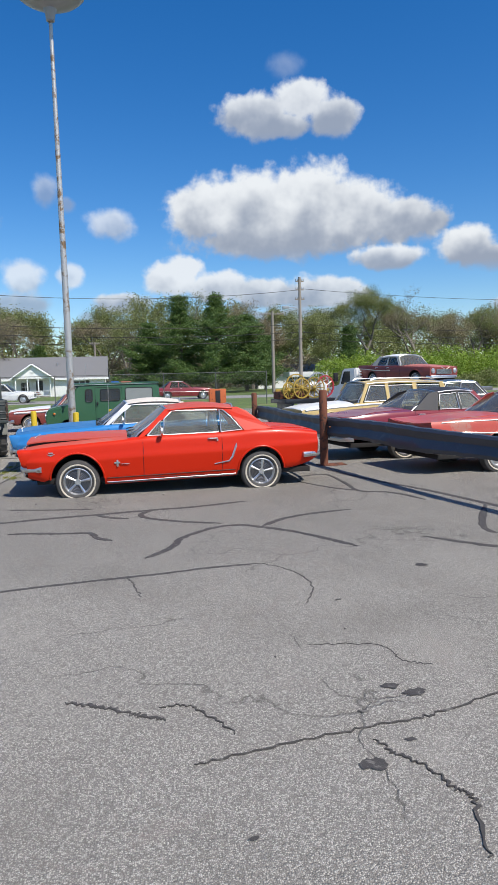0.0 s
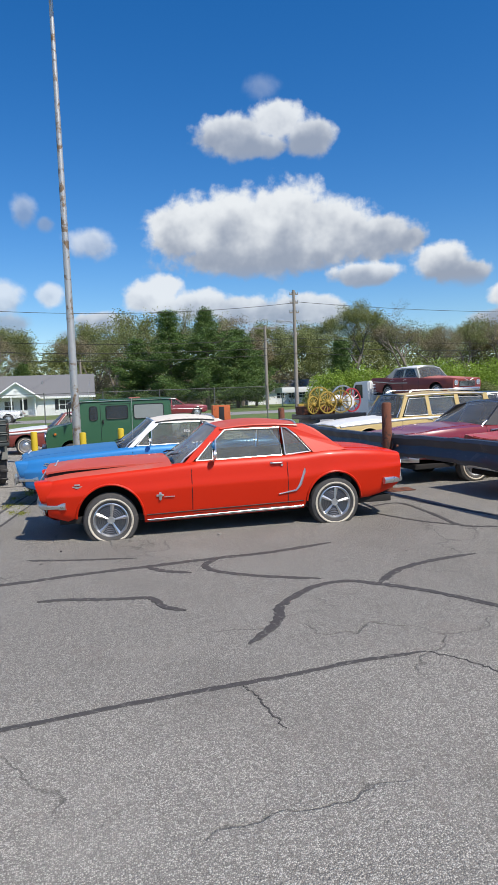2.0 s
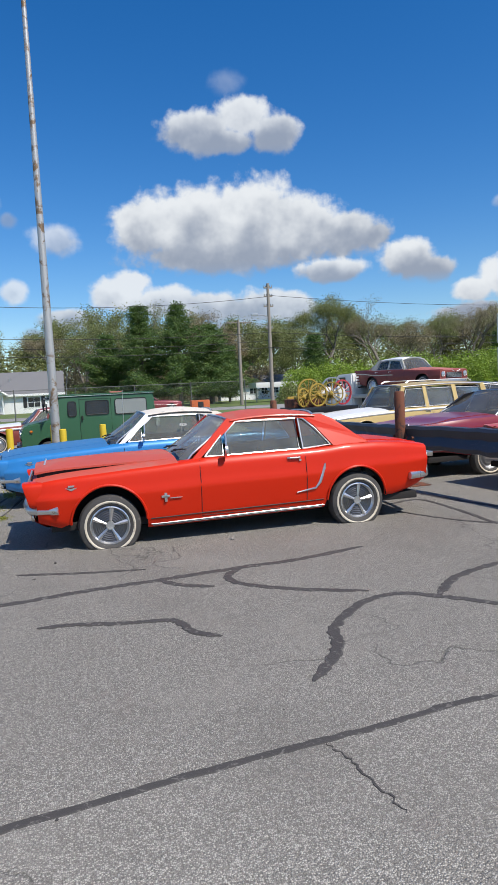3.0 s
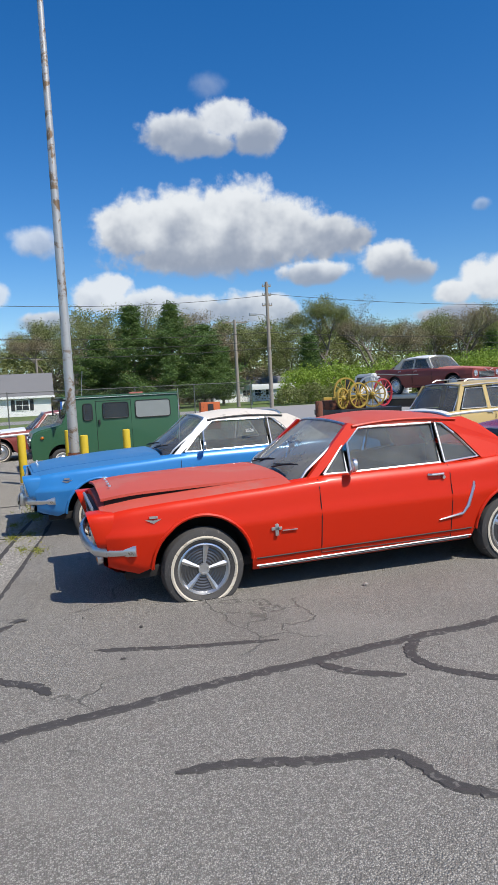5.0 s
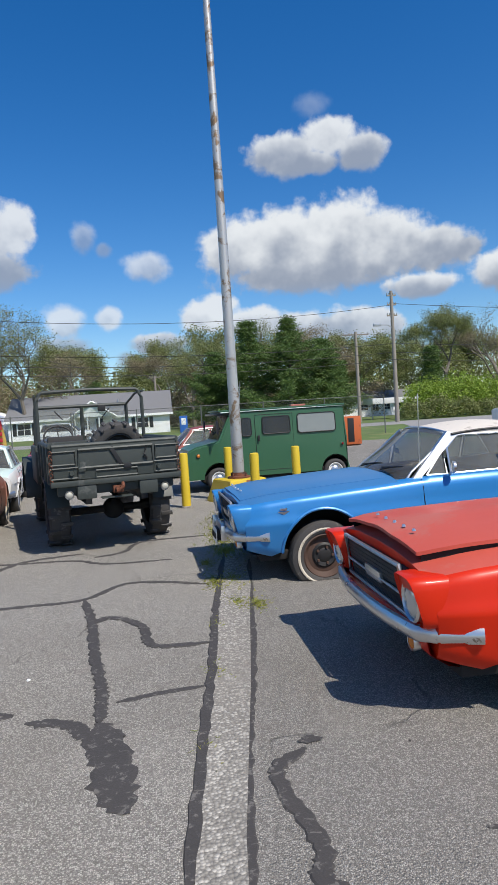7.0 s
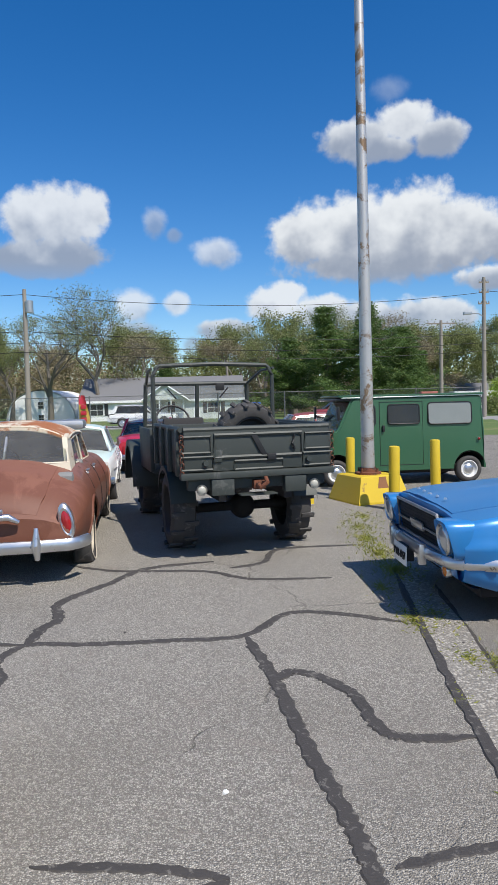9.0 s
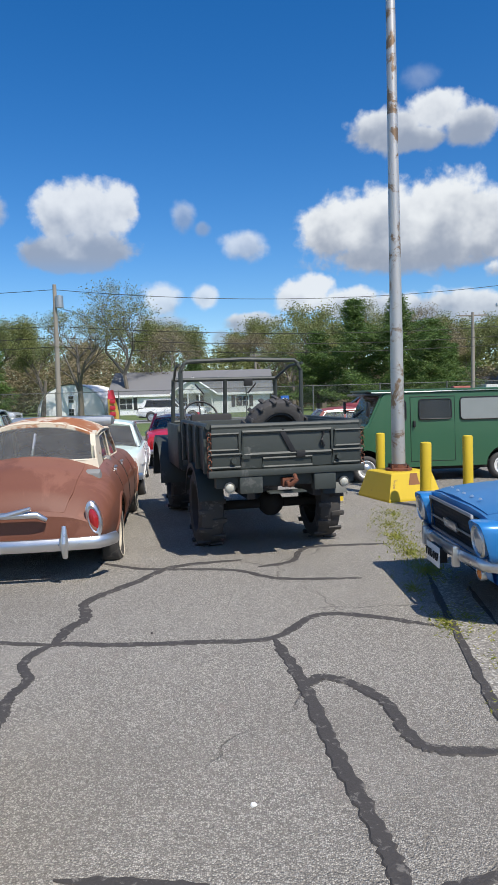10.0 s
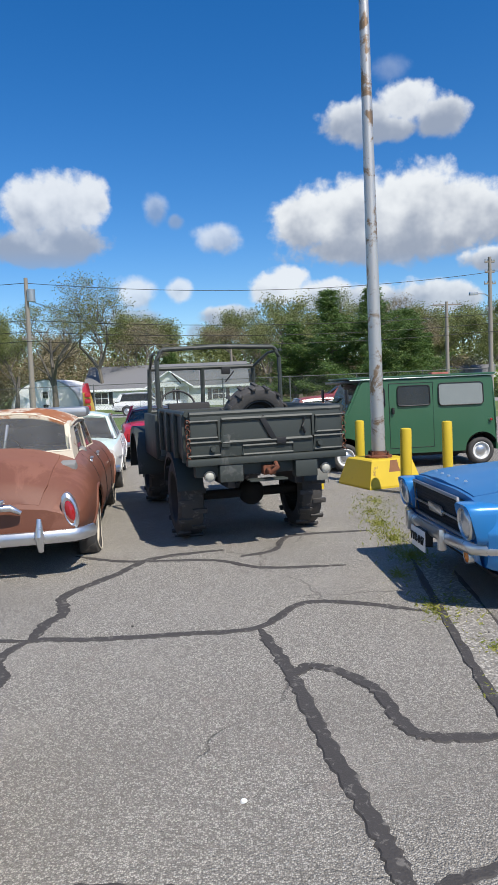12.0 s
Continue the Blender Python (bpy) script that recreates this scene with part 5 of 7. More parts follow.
    for v in shell["geom"]:
        if isinstance(v, bmesh.types.BMVert):
            v.co.z -= 0.03
    bmesh.ops.recalc_face_normals(bm, faces=bm.faces)
    part("roof", bm, roof_, t)

    def gh(x, z, s):
        """A point on the sloping side of the greenhouse."""
        h = min(1.1, max(0, (z - B.belt(x)) / (zr - 0.05 - B.belt(x))))
        w0 = B.at(x, B.belt(x)) - 0.02
        return Vector((x, s * (w0 + (wr - w0) * (h ** 0.85)), z))

    zt = zr - 0.055
    for s in (-1, 1):
        def plate(nm, poly, mat, thick, inset, parent=t, s=s):
            bm = bmesh.new()
            a = [gh(x, z, s) - Vector((0, s * inset, 0)) for x, z in poly]
            o = [bm.verts.new(q) for q in a]
            i_ = [bm.verts.new(q - Vector((0, s * thick, 0))) for q in a]
            bm.faces.new(o)
            bm.faces.new(i_[::-1])
            for k in range(len(o)):
                j = (k + 1) % len(o)
                bm.faces.new((o[k], i_[k], i_[j], o[j]))
            bmesh.ops.recalc_face_normals(bm, faces=bm.faces)
            return part(nm, bm, mat, parent, smooth=False)
        frm = p.get("pillar_paint", paint_)
        ap = p.get("a_pillar", 0.05)
        fx, bz = fb + p.get("a_base", 0.06), B.belt(fb)
        plate("a_pillar", ((fx - 0.03, bz - 0.01), (fx + ap, bz - 0.01), (ft + ap + 0.02, zt), (ft - 0.03, zt + 0.03)), frm, 0.05, 0.0)
        w = p["windows"]
        for k, poly in enumerate(w):
            pane = plate("side_window", poly, p.get("glass_mat", GLASS), 0.006, 0.018)
            bm = bmesh.new()
            pts = [gh(x, z, s) - Vector((0, s * 0.006, 0)) for x, z in poly]
            tube(bm, pts + [pts[0]], 0.011, 6)
            part("window_trim", bm, p.get("trim_mat", CHROME), pane)
        for poly in p.get("pillars", ()):
            plate("pillar", poly, p.get("sail_paint", roof_), 0.05, 0.0)
        bm = bmesh.new()
        tube(bm, [gh(x, zt + 0.018 - 0.03 * ((2 * (x - ft) / (rt - ft) - 1)) ** 2 + 0.012, s) + Vector((0, s * 0.008, 0)) for x in frange(ft, rt, 10)], 0.012, 6)
        part("drip_rail", bm, p.get("rail_mat", CHROME), t)
    # screens
    for nm, xb_, zb2, wb2, xt, bow, mat in (("windscreen", fb, zf, wf, ft, -1, p.get("screen_mat", p.get("glass_mat", GLASS))), ("rear_window", rb, zb_, wrb, rt, 1, p.get("glass_mat", GLASS))):
        bulge = p.get("screen_bow", 0.16) if bow < 0 else p.get("rear_bow", 0.14)
        bm = bmesh.new()
        rows = []
        for k in range(9):
            f = k / 8
            x, z, w_ = xb_ + (xt - xb_) * f, zb2 + (zr - 0.035 - zb2) * f, wb2 + (wr * 0.96 - wb2) * f
            rows.append([(x + bow * bulge * (1 - 0.55 * f) * (1 - y * y), y * w_, z - 0.02 * f + crown * f * f * (1 - abs(y) ** 2.6) - (0.03 if f == 0 else 0)) for y in frange(-1, 1, 12)])
        grid(bm, rows if bow < 0 else [r[::-1] for r in rows])
        pane = part(nm, bm, mat, t)
        if bow > 0 and "rear_z" in p:
            bm = bmesh.new()
            grid(bm, [[(x + 0.02, y * 1.06, B.top(rb, 0.9) - 0.05) for x, y, z in rows[0]], [(x + 0.004, y * 1.03, z + 0.005) for x, y, z in rows[0]], [(x, y, z + 0.01) for x, y, z in rows[0]]])
            part("rear_window_surround", bm, p.get("sail_paint", roof_), t)
        bm = bmesh.new()
        loop = [r[0] for r in rows] + rows[-1][1:] + [r[-1] for r in rows[-2::-1]] + rows[0][-2:0:-1]
        tube(bm, loop + [loop[0]], 0.012, 6)
        part("screen_trim", bm, p.get("trim_mat", CHROME), pane)
    # seats and wheel
    fl = p.get("floor", 0.38)
    for nm, x, hgt in (("front_seat", c0 + (c1 - c0) * 0.36, B.belt(1.5) + p.get("seat_up", 0.08)), ("rear_seat", c1 - 0.42, B.belt(2) + 0.02)):
        bm = bmesh.new()
        wd = B.half(x) - 0.16
        box(bm, x, x + 0.5, -wd, wd, fl - 0.02, fl + 0.22, 0.05)
        box(bm, 0, 0.15, -wd, wd, 0, hgt - fl, 0.05, m=pose(x + 0.40, 0, fl, 0, 14, 0))
        part(nm, bm, p.get("interior", INTERIOR), t)
    bm = bmesh.new()
    wd = B.at(c0, B.belt(c0)) * 0.88
    box(bm, c0 + 0.02, c0 + 0.26, -wd, wd, B.belt(c0) - 0.22, B.belt(c0) - 0.01, 0.04)
    part("dashboard", bm, p.get("interior", INTERIOR), t)
    bm = bmesh.new()
    ring = [(0.19 * math.cos(a), 0.19 * math.sin(a), 0) for a in frange(0, 2 * math.pi, 24)]
    tube(bm, ring, 0.012, 6, cap=False)
    tube(bm, ((-0.18, 0, 0), (0.18, 0, 0)), 0.010, 5)
    part("steering_wheel", bm, BLACK, t, at=pose(c0 + 0.42, -0.36, B.belt(c0) - 0.02, 0, -62, 0))
    return t, B


def bumper(t, B, x, ends, z, h, out, mat=CHROME, name="bumper", sgn=-1, wide=0.02):
    """A bowed blade wrapped round the corners: x of its face, how far the ends run back, height and depth."""
    bm = bmesh.new()
    w = B.half(x) + wide
    pts = []
    for k in range(25):
        f = -1 + 2 * k / 24
        back = out * abs(f) ** 2.2 + ends * max(0, (abs(f) - 0.86) / 0.14) ** 1.3
        pts.append((x - sgn * back, f * w * (1 - 0.0 * abs(f)), z))
    prof = [(0.0, -h / 2), (0.018, -h * 0.46), (0.032, -h * 0.25), (0.037, 0.0), (0.032, h * 0.25), (0.018, h * 0.46), (0.0, h / 2), (-0.012, h * 0.3), (-0.012, -h * 0.3)]
    if sgn > 0:
        pts = pts[::-1]
    sweep(bm, pts[::-1], prof)
    bmesh.ops.recalc_face_normals(bm, faces=bm.faces)
    return part(name, bm, mat, t)


def round_lamp(t, x, y, z, r, sgn, ring=CHROME, lens=LENS, name="headlight", tilt=0):
    bm = bmesh.new()
    lathe(bm, ((0.02, r * 1.05), (-0.012, r * 1.16), (-0.024, r * 1.06), (-0.012, r * 0.98)), 24)
    o = part(name, bm, ring, t, at=pose(x, y, z, tilt, 0, 90 * sgn))
    bm = bmesh.new()
    lathe(bm, ((-0.006, r), (-0.022, r * 0.8), (-0.03, r * 0.4), (-0.032, 0.0)), 24)
    part("lens", bm, lens, o)
    return o


def block(t, name, x0, x1, y0, y1, z0, z1, mat, bevel=0.01, label="", parent=None, m=None):
    bm = bmesh.new()
    box(bm, x0, x1, y0, y1, z0, z1, bevel, m=m)
    return part(name, bm, mat, parent or t, label)


PONY = dict(
    x0=-0.70, x1=3.66, wb=2.743, cabin=(0.74, 2.86), tyre=0.318, tyre_w=0.185, hub_z=(0.225, 0.245), arch=(0.385, 0.36), arch_up=0.035, floor=0.34,
    belt=((-0.70, 0.69), (-0.55, 0.73), (-0.2, 0.758), (0.4, 0.795), (1.0, 0.835), (1.8, 0.845), (2.3, 0.855), (2.65, 0.885), (3.0, 0.885), (3.4, 0.855), (3.66, 0.815)),
    top=((-0.70, 0.755), (-0.4, 0.805), (0.2, 0.85), (0.74, 0.875), (1.2, 0.88), (2.7, 0.90), (3.0, 0.90), (3.5, 0.86), (3.66, 0.82)),
    half=((-0.70, 0.79), (-0.6, 0.83), (-0.2, 0.85), (0.6, 0.866), (2.2, 0.866), (2.7, 0.866), (3.2, 0.84), (3.66, 0.78)),
    sill=((-0.70, 0.30), (-0.45, 0.23), (0, 0.20), (0.4, 0.165), (2.3, 0.195), (2.743, 0.24), (3.2, 0.27), (3.5, 0.33), (3.66, 0.42)),
    tuck=((0.0, 0.085), (0.06, 0.055), (0.25, 0.03), (0.45, 0.014), (0.60, 0.0), (0.64, 0.002), (0.70, 0.02), (0.85, 0.028), (0.94, 0.040), (1.0, 0.075)),
    glass=(0.84, 1.36, 2.34, 2.88, 1.27, 0.61), doors=((0.96, 2.14),), handle_down=0.065,
    windows=(((1.03, 0.855), (1.24, 0.855), (1.24, 1.07)), ((1.27, 0.855), (2.10, 0.868), (2.10, 1.20), (1.42, 1.205), (1.29, 1.09)), ((2.14, 0.868), (2.47, 0.895), (2.30, 1.10), (2.20, 1.19), (2.14, 1.20))),
    pillars=(((2.50, 0.88), (2.94, 0.895), (2.78, 1.00), (2.56, 1.17), (2.42, 1.235), (2.16, 1.235), (2.12, 1.215), (2.22, 1.19), (2.33, 1.10)),),
    trims=((0.055, 0.42, 2.34, CHROME, 0.006), (0.15, 0.42, 2.34, BLACK, 0.006)), wheels=("spoke", "spoke"), hood_w=0.79, seat_up=-0.02)


def lean_nose(t):
    """Leans the front end forward at the top, most at the middle line, over the recessed grille."""
    for o in t.children_recursive:
        if o.type != "MESH" or o.name.split(".")[0] in ("bumper", "tyre", "rim", "number_plate", "plate_lettering", "plate_bracket", "bumper_guard"):
            continue
        m = o.matrix_local if o.parent == t else o.parent.matrix_local @ o.matrix_local
        back = m.inverted()
        for v in o.data.vertices:
            p = m @ v.co
            if p.x < -0.35 and p.z > 0.42:
                k = min(1.0, (-0.35 - p.x) / 0.35) ** 1.5
                p.x -= k * (p.z - 0.42) * (0.11 + 0.09 * max(0.0, 1 - abs(p.y) / 0.6))
                v.co = back @ p


def pony_car(label, m, red):
    p = dict(PONY)
    if red:
        p.update(paint=RED, hood_paint=RED_TOP, deck_paint=RED, roof_paint=RED_TOP, sail_paint=RED, hood_lift=0.062, glass_mat=GLASS, screen_mat=DUST_SHEEN_GLASS, rail_mat=RED)
    else:
        p.update(paint=BLUE, hood_paint=BLUE_TOP, deck_paint=BLUE, roof_paint=VINYL_WHITE, sail_paint=VINYL_WHITE, hub_z=(0.21, 0.225), wheels=("steel", "steel"), interior=INTERIOR, rail_mat=BLACK, pillar_paint=CHROME,
                 roof_crown=0.06, screen_mat=GLASS, arch_up=0.05)
    t, B = car("coupe" if red else "soft_top_coupe", label, m, p)
    dz = -0.0
    # grille mouth
    block(t, "grille", -0.735, -0.64, -0.50, 0.50, 0.44, 0.70, BLACK, 0.02, "dark recessed grille")
    bm = bmesh.new()
    loop = [(-0.745, y, z) for y, z in ((-0.52, 0.455), (0.52, 0.455), (0.47, 0.71), (-0.47, 0.71), (-0.52, 0.455))]
    tube(bm, loop, 0.014, 6)
    part("grille_frame", bm, CHROME if red else STEEL, t)
    for k in range(9):
        bm = bmesh.new()
        tube(bm, ((-0.736, -0.48, 0.475 + 0.025 * k), (-0.736, 0.48, 0.475 + 0.025 * k)), 0.003, 4)
        part("grille_bar", bm, BLACK, t)
    bm = bmesh.new()
    tube(bm, ((-0.750, -0.49, 0.56), (-0.750, 0.49, 0.56)), 0.009, 6)
    part("grille_crossbar", bm, CHROME, t)
    block(t, "grille_emblem", -0.760, -0.735, -0.14, 0.14, 0.53, 0.60, CHROME, 0.02, "chrome grille emblem")
    for s in (-1, 1):
        # fender nose with lamp
        bm = bmesh.new()
        rows = []
        for x, k in ((-0.55, 0.97), (-0.70, 0.98), (-0.765, 0.97), (-0.785, 0.92), (-0.765, 0.84), (-0.755, 0.0)):
            row = []
            for a in frange(0, 2 * math.pi, 28)[:-1]:
                ca, sa = (math.copysign(abs(f) ** 0.45, f) for f in (math.cos(a), math.sin(a)))
                row.append((x - 0.02 * sa * (x < -0.6), s * (0.655 + 0.135 * k * ca), 0.585 + 0.135 * k * sa))
            rows.append(row)
        grid(bm, rows, close=True)
        bmesh.ops.recalc_face_normals(bm, faces=bm.faces)
        part("fender_nose", bm, p["paint"], t)
        round_lamp(t, -0.778, s * 0.66, 0.585, 0.096, -1)
        # side gills of the nose, badge, indicator
        x, z = -0.36, 0.635
        bm = bmesh.new()
        y = s * (B.at(x, z) + 0.004)
        grid(bm, [[(x - 0.06, y, z + 0.012), (x, y + s * 0.006, z + 0.004), (x + 0.06, y, z + 0.012)], [(x - 0.05, y, z + 0.004), (x, y + s * 0.006, z - 0.02), (x + 0.05, y, z + 0.004)]])
        box(bm, x - 0.03, x + 0.03, min(y, y + s * 0.008), max(y, y + s * 0.008), z + 0.018, z + 0.036)
        part("fender_badge", bm, CHROME, t)
        if red:
            x, z = 0.58, 0.475
            y = s * (B.at(x, z) + 0.004)
            for nm, a, b, c, d in (("emblem_bar", -0.014, -0.004, -0.045, 0.045), ("emblem_bar", -0.003, 0.005, -0.05, 0.05), ("emblem_bar", 0.006, 0.014, -0.045, 0.045), ("emblem_bar", -0.045, 0.04, -0.002, 0.022), ("emblem_bar", 0.045, 0.17, -0.014, -0.006)):
                block(t, nm, x + a, x + b, min(y, y + s * 0.008), max(y, y + s * 0.008), z + c, z + d, CHROME, 0.0015)
            # side scoop trim
            bm = bmesh.new()
            pts = [(2.02, 0.40), (2.24, 0.435), (2.29, 0.50), (2.35, 0.66), (2.36, 0.70)]
            tube(bm, [(x, s * (B.at(x, z) + 0.006), z) for x, z in pts], (0.006, 0.012, 0.018, 0.018, 0.006), 6)
            part("scoop_trim", bm, CHROME, t, "chrome side scoop trim")
        # mirror
        if s < 0:
            bm = bmesh.new()
            tube(bm, ((1.24, s * 0.80, 0.85), (1.245, s * 0.845, 0.885), (1.25, s * 0.87, 0.915)), (0.012, 0.010, 0.014), 8)
            lathe(bm, ((-0.02, 0.0), (-0.012, 0.05), (0.012, 0.058), (0.02, 0.05), (0.022, 0)), 18)
            for v in bm.verts:
                if abs(v.co.x) < 0.1:
                    v.co = pose(1.25, s * 0.88, 0.925, 0, 0, 75) @ v.co
            part("wing_mirror", bm, CHROME, t)
        # rear lamps in three bars
        for k in range(3):
            block(t, "tail_light", 3.655, 3.685, s * 0.60 - 0.085 + k * 0.06, s * 0.60 - 0.04 + k * 0.06, 0.52, 0.70, RED_LENS, 0.008)
        bm = bmesh.new()
        tube(bm, ((3.675, s * 0.49, 0.51), (3.68, s * 0.72, 0.51), (3.68, s * 0.72, 0.71), (3.675, s * 0.49, 0.71), (3.675, s * 0.49, 0.51)), 0.012, 6)
        part("lamp_frame", bm, CHROME, t)
        # wiper
        bm = bmesh.new()
        y0 = -0.32 if s < 0 else 0.25
        tube(bm, ((0.74, y0, 0.90), (0.80, y0 - 0.12, 0.925), (0.83, y0 - 0.26, 0.94)), 0.008, 5)
        tube(bm, ((0.78, y0 + 0.06, 0.915), (0.84, y0 - 0.36, 0.945)), 0.006, 5)
        part("wiper", bm, BLACK, t)
    # valance, bumpers
    bm = bmesh.new()
    grid(bm, [[(x, y, z) for y in frange(-0.72, 0.72, 10)] for x, z in ((-0.700, 0.46), (-0.750, 0.42), (-0.730, 0.32), (-0.64, 0.26), (-0.50, 0.235))])
    part("front_valance", bm, p["paint"], t)
    bumper(t, B, -0.835, 0.24, 0.425, 0.085, 0.10)
    bumper(t, B, 3.75, 0.25, 0.47, 0.085, 0.09, sgn=1)
    for s in (-1, 1):
        if not red:
            block(t, "bumper_guard", -0.885, -0.830, s * 0.36 - 0.025, s * 0.36 + 0.025, 0.34, 0.49, CHROME, 0.015)
        round_lamp(t, -0.745, s * 0.56, 0.345, 0.045, -1, lens=AMBER, name="indicator")
        bm = bmesh.new()
        pts = [(x, s * (B.at(x, B.sill(x) + 0.02) + 0.004), B.sill(x) + 0.02) for x in frange(0.44, 2.32, 10)]
        tube(bm, pts, 0.010, 6)
        part("rocker_trim", bm, DARK_STEEL, t)
    for k in range(5):
        bm = bmesh.new()
        lathe(bm, ((0.0, 0.012), (0.012, 0.008), (0.014, 0)), 8, axis="z")
        part("hood_letter_stud", bm, CHROME, t, at=pose(-0.62, -0.3 + 0.15 * k, 0.775 + (0.075 if red else 0.02)))
    # sticker in the screen
    bm = bmesh.new()
    grid(bm, [[(1.05 - 0.02 * a, y, 1.02 + 0.06 * a) for y in (-0.08, 0.06)] for a in (0, 1)])
    part("windscreen_sticker", bm, WHITE if red else MINT, t)
    if not red:
        bm = bmesh.new()
        box(bm, -0.905, -0.898, -0.155, 0.155, 0.27, 0.42, 0.002)
        plate_ = part("number_plate", bm, WHITE, t, "white number plate with dark characters", at=pose(0, 0.02, 0, 0, 0, 0))
        words("TYR-047", 0.085, pose(-0.912, 0, 0.345, 90, 0, -90), BLACK, plate_, "plate_lettering")
        block(t, "plate_bracket", -0.900, -0.830, -0.1, 0.1, 0.30, 0.42, BLACK, 0.005)
        bm = bmesh.new()
        tube(bm, ((0.98, -0.72, 0.86), (0.99, -0.735, 1.62)), 0.004, 5)
        part("aerial", bm, CHROME, t)
        words("8526", 0.055, pose(1.86, -0.745, 1.06, 82, 0, 0), WHITE, t, "window_price_mark")
    lean_nose(t)
    return t


pony_car("bright red two-door coupe with faded hood ajar and flat tyres", pose(0, 0.80, 0), True)
pony_car("medium blue two-door car with cream soft top and flat tyre", pose(-0.56, 3.72, 0, 0, 0, 1.5), False)


def sedan(k=1.0, **over):
    """Lines of a plain old saloon, all lengths times k."""
    p = dict(x0=-0.80, x1=3.85, wb=2.85, cabin=(0.78, 3.0), tyre=0.33, tyre_w=0.18, hub_z=(0.29, 0.29), arch=(0.39, 0.38), arch_up=0.04, floor=0.40,
             belt=((-0.80, 0.78), (-0.5, 0.83), (0.4, 0.88), (1.2, 0.92), (2.6, 0.93), (3.2, 0.91), (3.7, 0.86), (3.85, 0.80)),
             top=((-0.80, 0.80), (-0.4, 0.88), (0.3, 0.94), (0.78, 0.97), (2.9, 0.98), (3.5, 0.94), (3.85, 0.84)),
             half=((-0.80, 0.76), (-0.5, 0.84), (0.3, 0.88), (2.6, 0.88), (3.3, 0.86), (3.85, 0.78)),
             sill=((-0.80, 0.36), (-0.4, 0.28), (0.4, 0.24), (2.4, 0.24), (3.1, 0.30), (3.85, 0.42)),
             tuck=((0.0, 0.07), (0.1, 0.04), (0.4, 0.01), (0.6, 0.0), (0.72, 0.012), (0.9, 0.03), (1.0, 0.06)),
             glass=(0.95, 1.40, 2.55, 3.05, 1.42, 0.62), doors=((0.95, 1.90), (1.93, 2.70)),
             windows=(((1.10, 0.95), (1.90, 0.955), (1.90, 1.34), (1.44, 1.34)), ((1.96, 0.955), (2.62, 0.96), (2.45, 1.33), (1.96, 1.34))),
             pillars=(((2.66, 0.94), (3.02, 0.95), (2.62, 1.37), (2.48, 1.38)), ((1.905, 0.94), (1.955, 0.94), (1.955, 1.37), (1.905, 1.37))),
             trims=((0.55, -0.5, 3.6, CHROME, 0.010),), wheels=("cap", "cap"))
    p.update(over)

    def scaled(v):
        if isinstance(v, (int, float)):
            return v * k
        if isinstance(v, tuple):
            return tuple(scaled(w) for w in v)
        return v
    for key in ("x0", "x1", "wb", "cabin", "tyre", "tyre_w", "hub_z", "arch", "arch_up", "floor", "belt", "top", "half", "sill", "glass", "doors", "windows", "pillars"):
        p[key] = scaled(p[key])
    p["tuck"] = tuple((a, b * k) for a, b in p["tuck"])
    p["trims"] = tuple((a, b * k, c * k, d, e) for a, b, c, d, e in p["trims"])
    return p


def saloon(name, label, m, p, front=True, tail="round", bumpers=CHROME, wide=0.02):
    t, B = car(name, label, m, p)
    x0, x1 = p["x0"], p["x1"]
    zf, zr = B.belt(x0) * 0.80, B.belt(x1) * 0.80
    w = B.half(x0)
    bumper(t, B, x0 - 0.07, 0.16, B.sill(x0) + 0.06, 0.11, 0.08, bumpers)
    bumper(t, B, x1 + 0.07, 0.16, B.sill(x1) + 0.02, 0.11, 0.08, bumpers, sgn=1, wide=wide)
    block(t, "grille", x0 - 0.015, x0 + 0.03, -w * 0.55, w * 0.55, zf - 0.14, zf + 0.06, BLACK, 0.01)
    for k in range(5):
        bm = bmesh.new()
        tube(bm, ((x0 - 0.022, -w * 0.55, zf - 0.12 + 0.04 * k), (x0 - 0.022, w * 0.55, zf - 0.12 + 0.04 * k)), 0.008, 5)
        part("grille_bar", bm, CHROME, t)
    for s in (-1, 1):
        round_lamp(t, x0 - 0.01, s * w * 0.78, zf, 0.085, -1)
        if tail == "round":
            round_lamp(t, x1 + 0.005, s * B.half(x1) * 0.82, zr - 0.02, 0.06, 1, lens=RED_LENS, name="tail_light")
        elif tail == "bar":
            block(t, "tail_light", x1 - 0.01, x1 + 0.03, s * B.half(x1) * 0.82 - 0.04, s * B.half(x1) * 0.82 + 0.04, zr - 0.13, zr + 0.06, RED_LENS, 0.015)
    return t, B


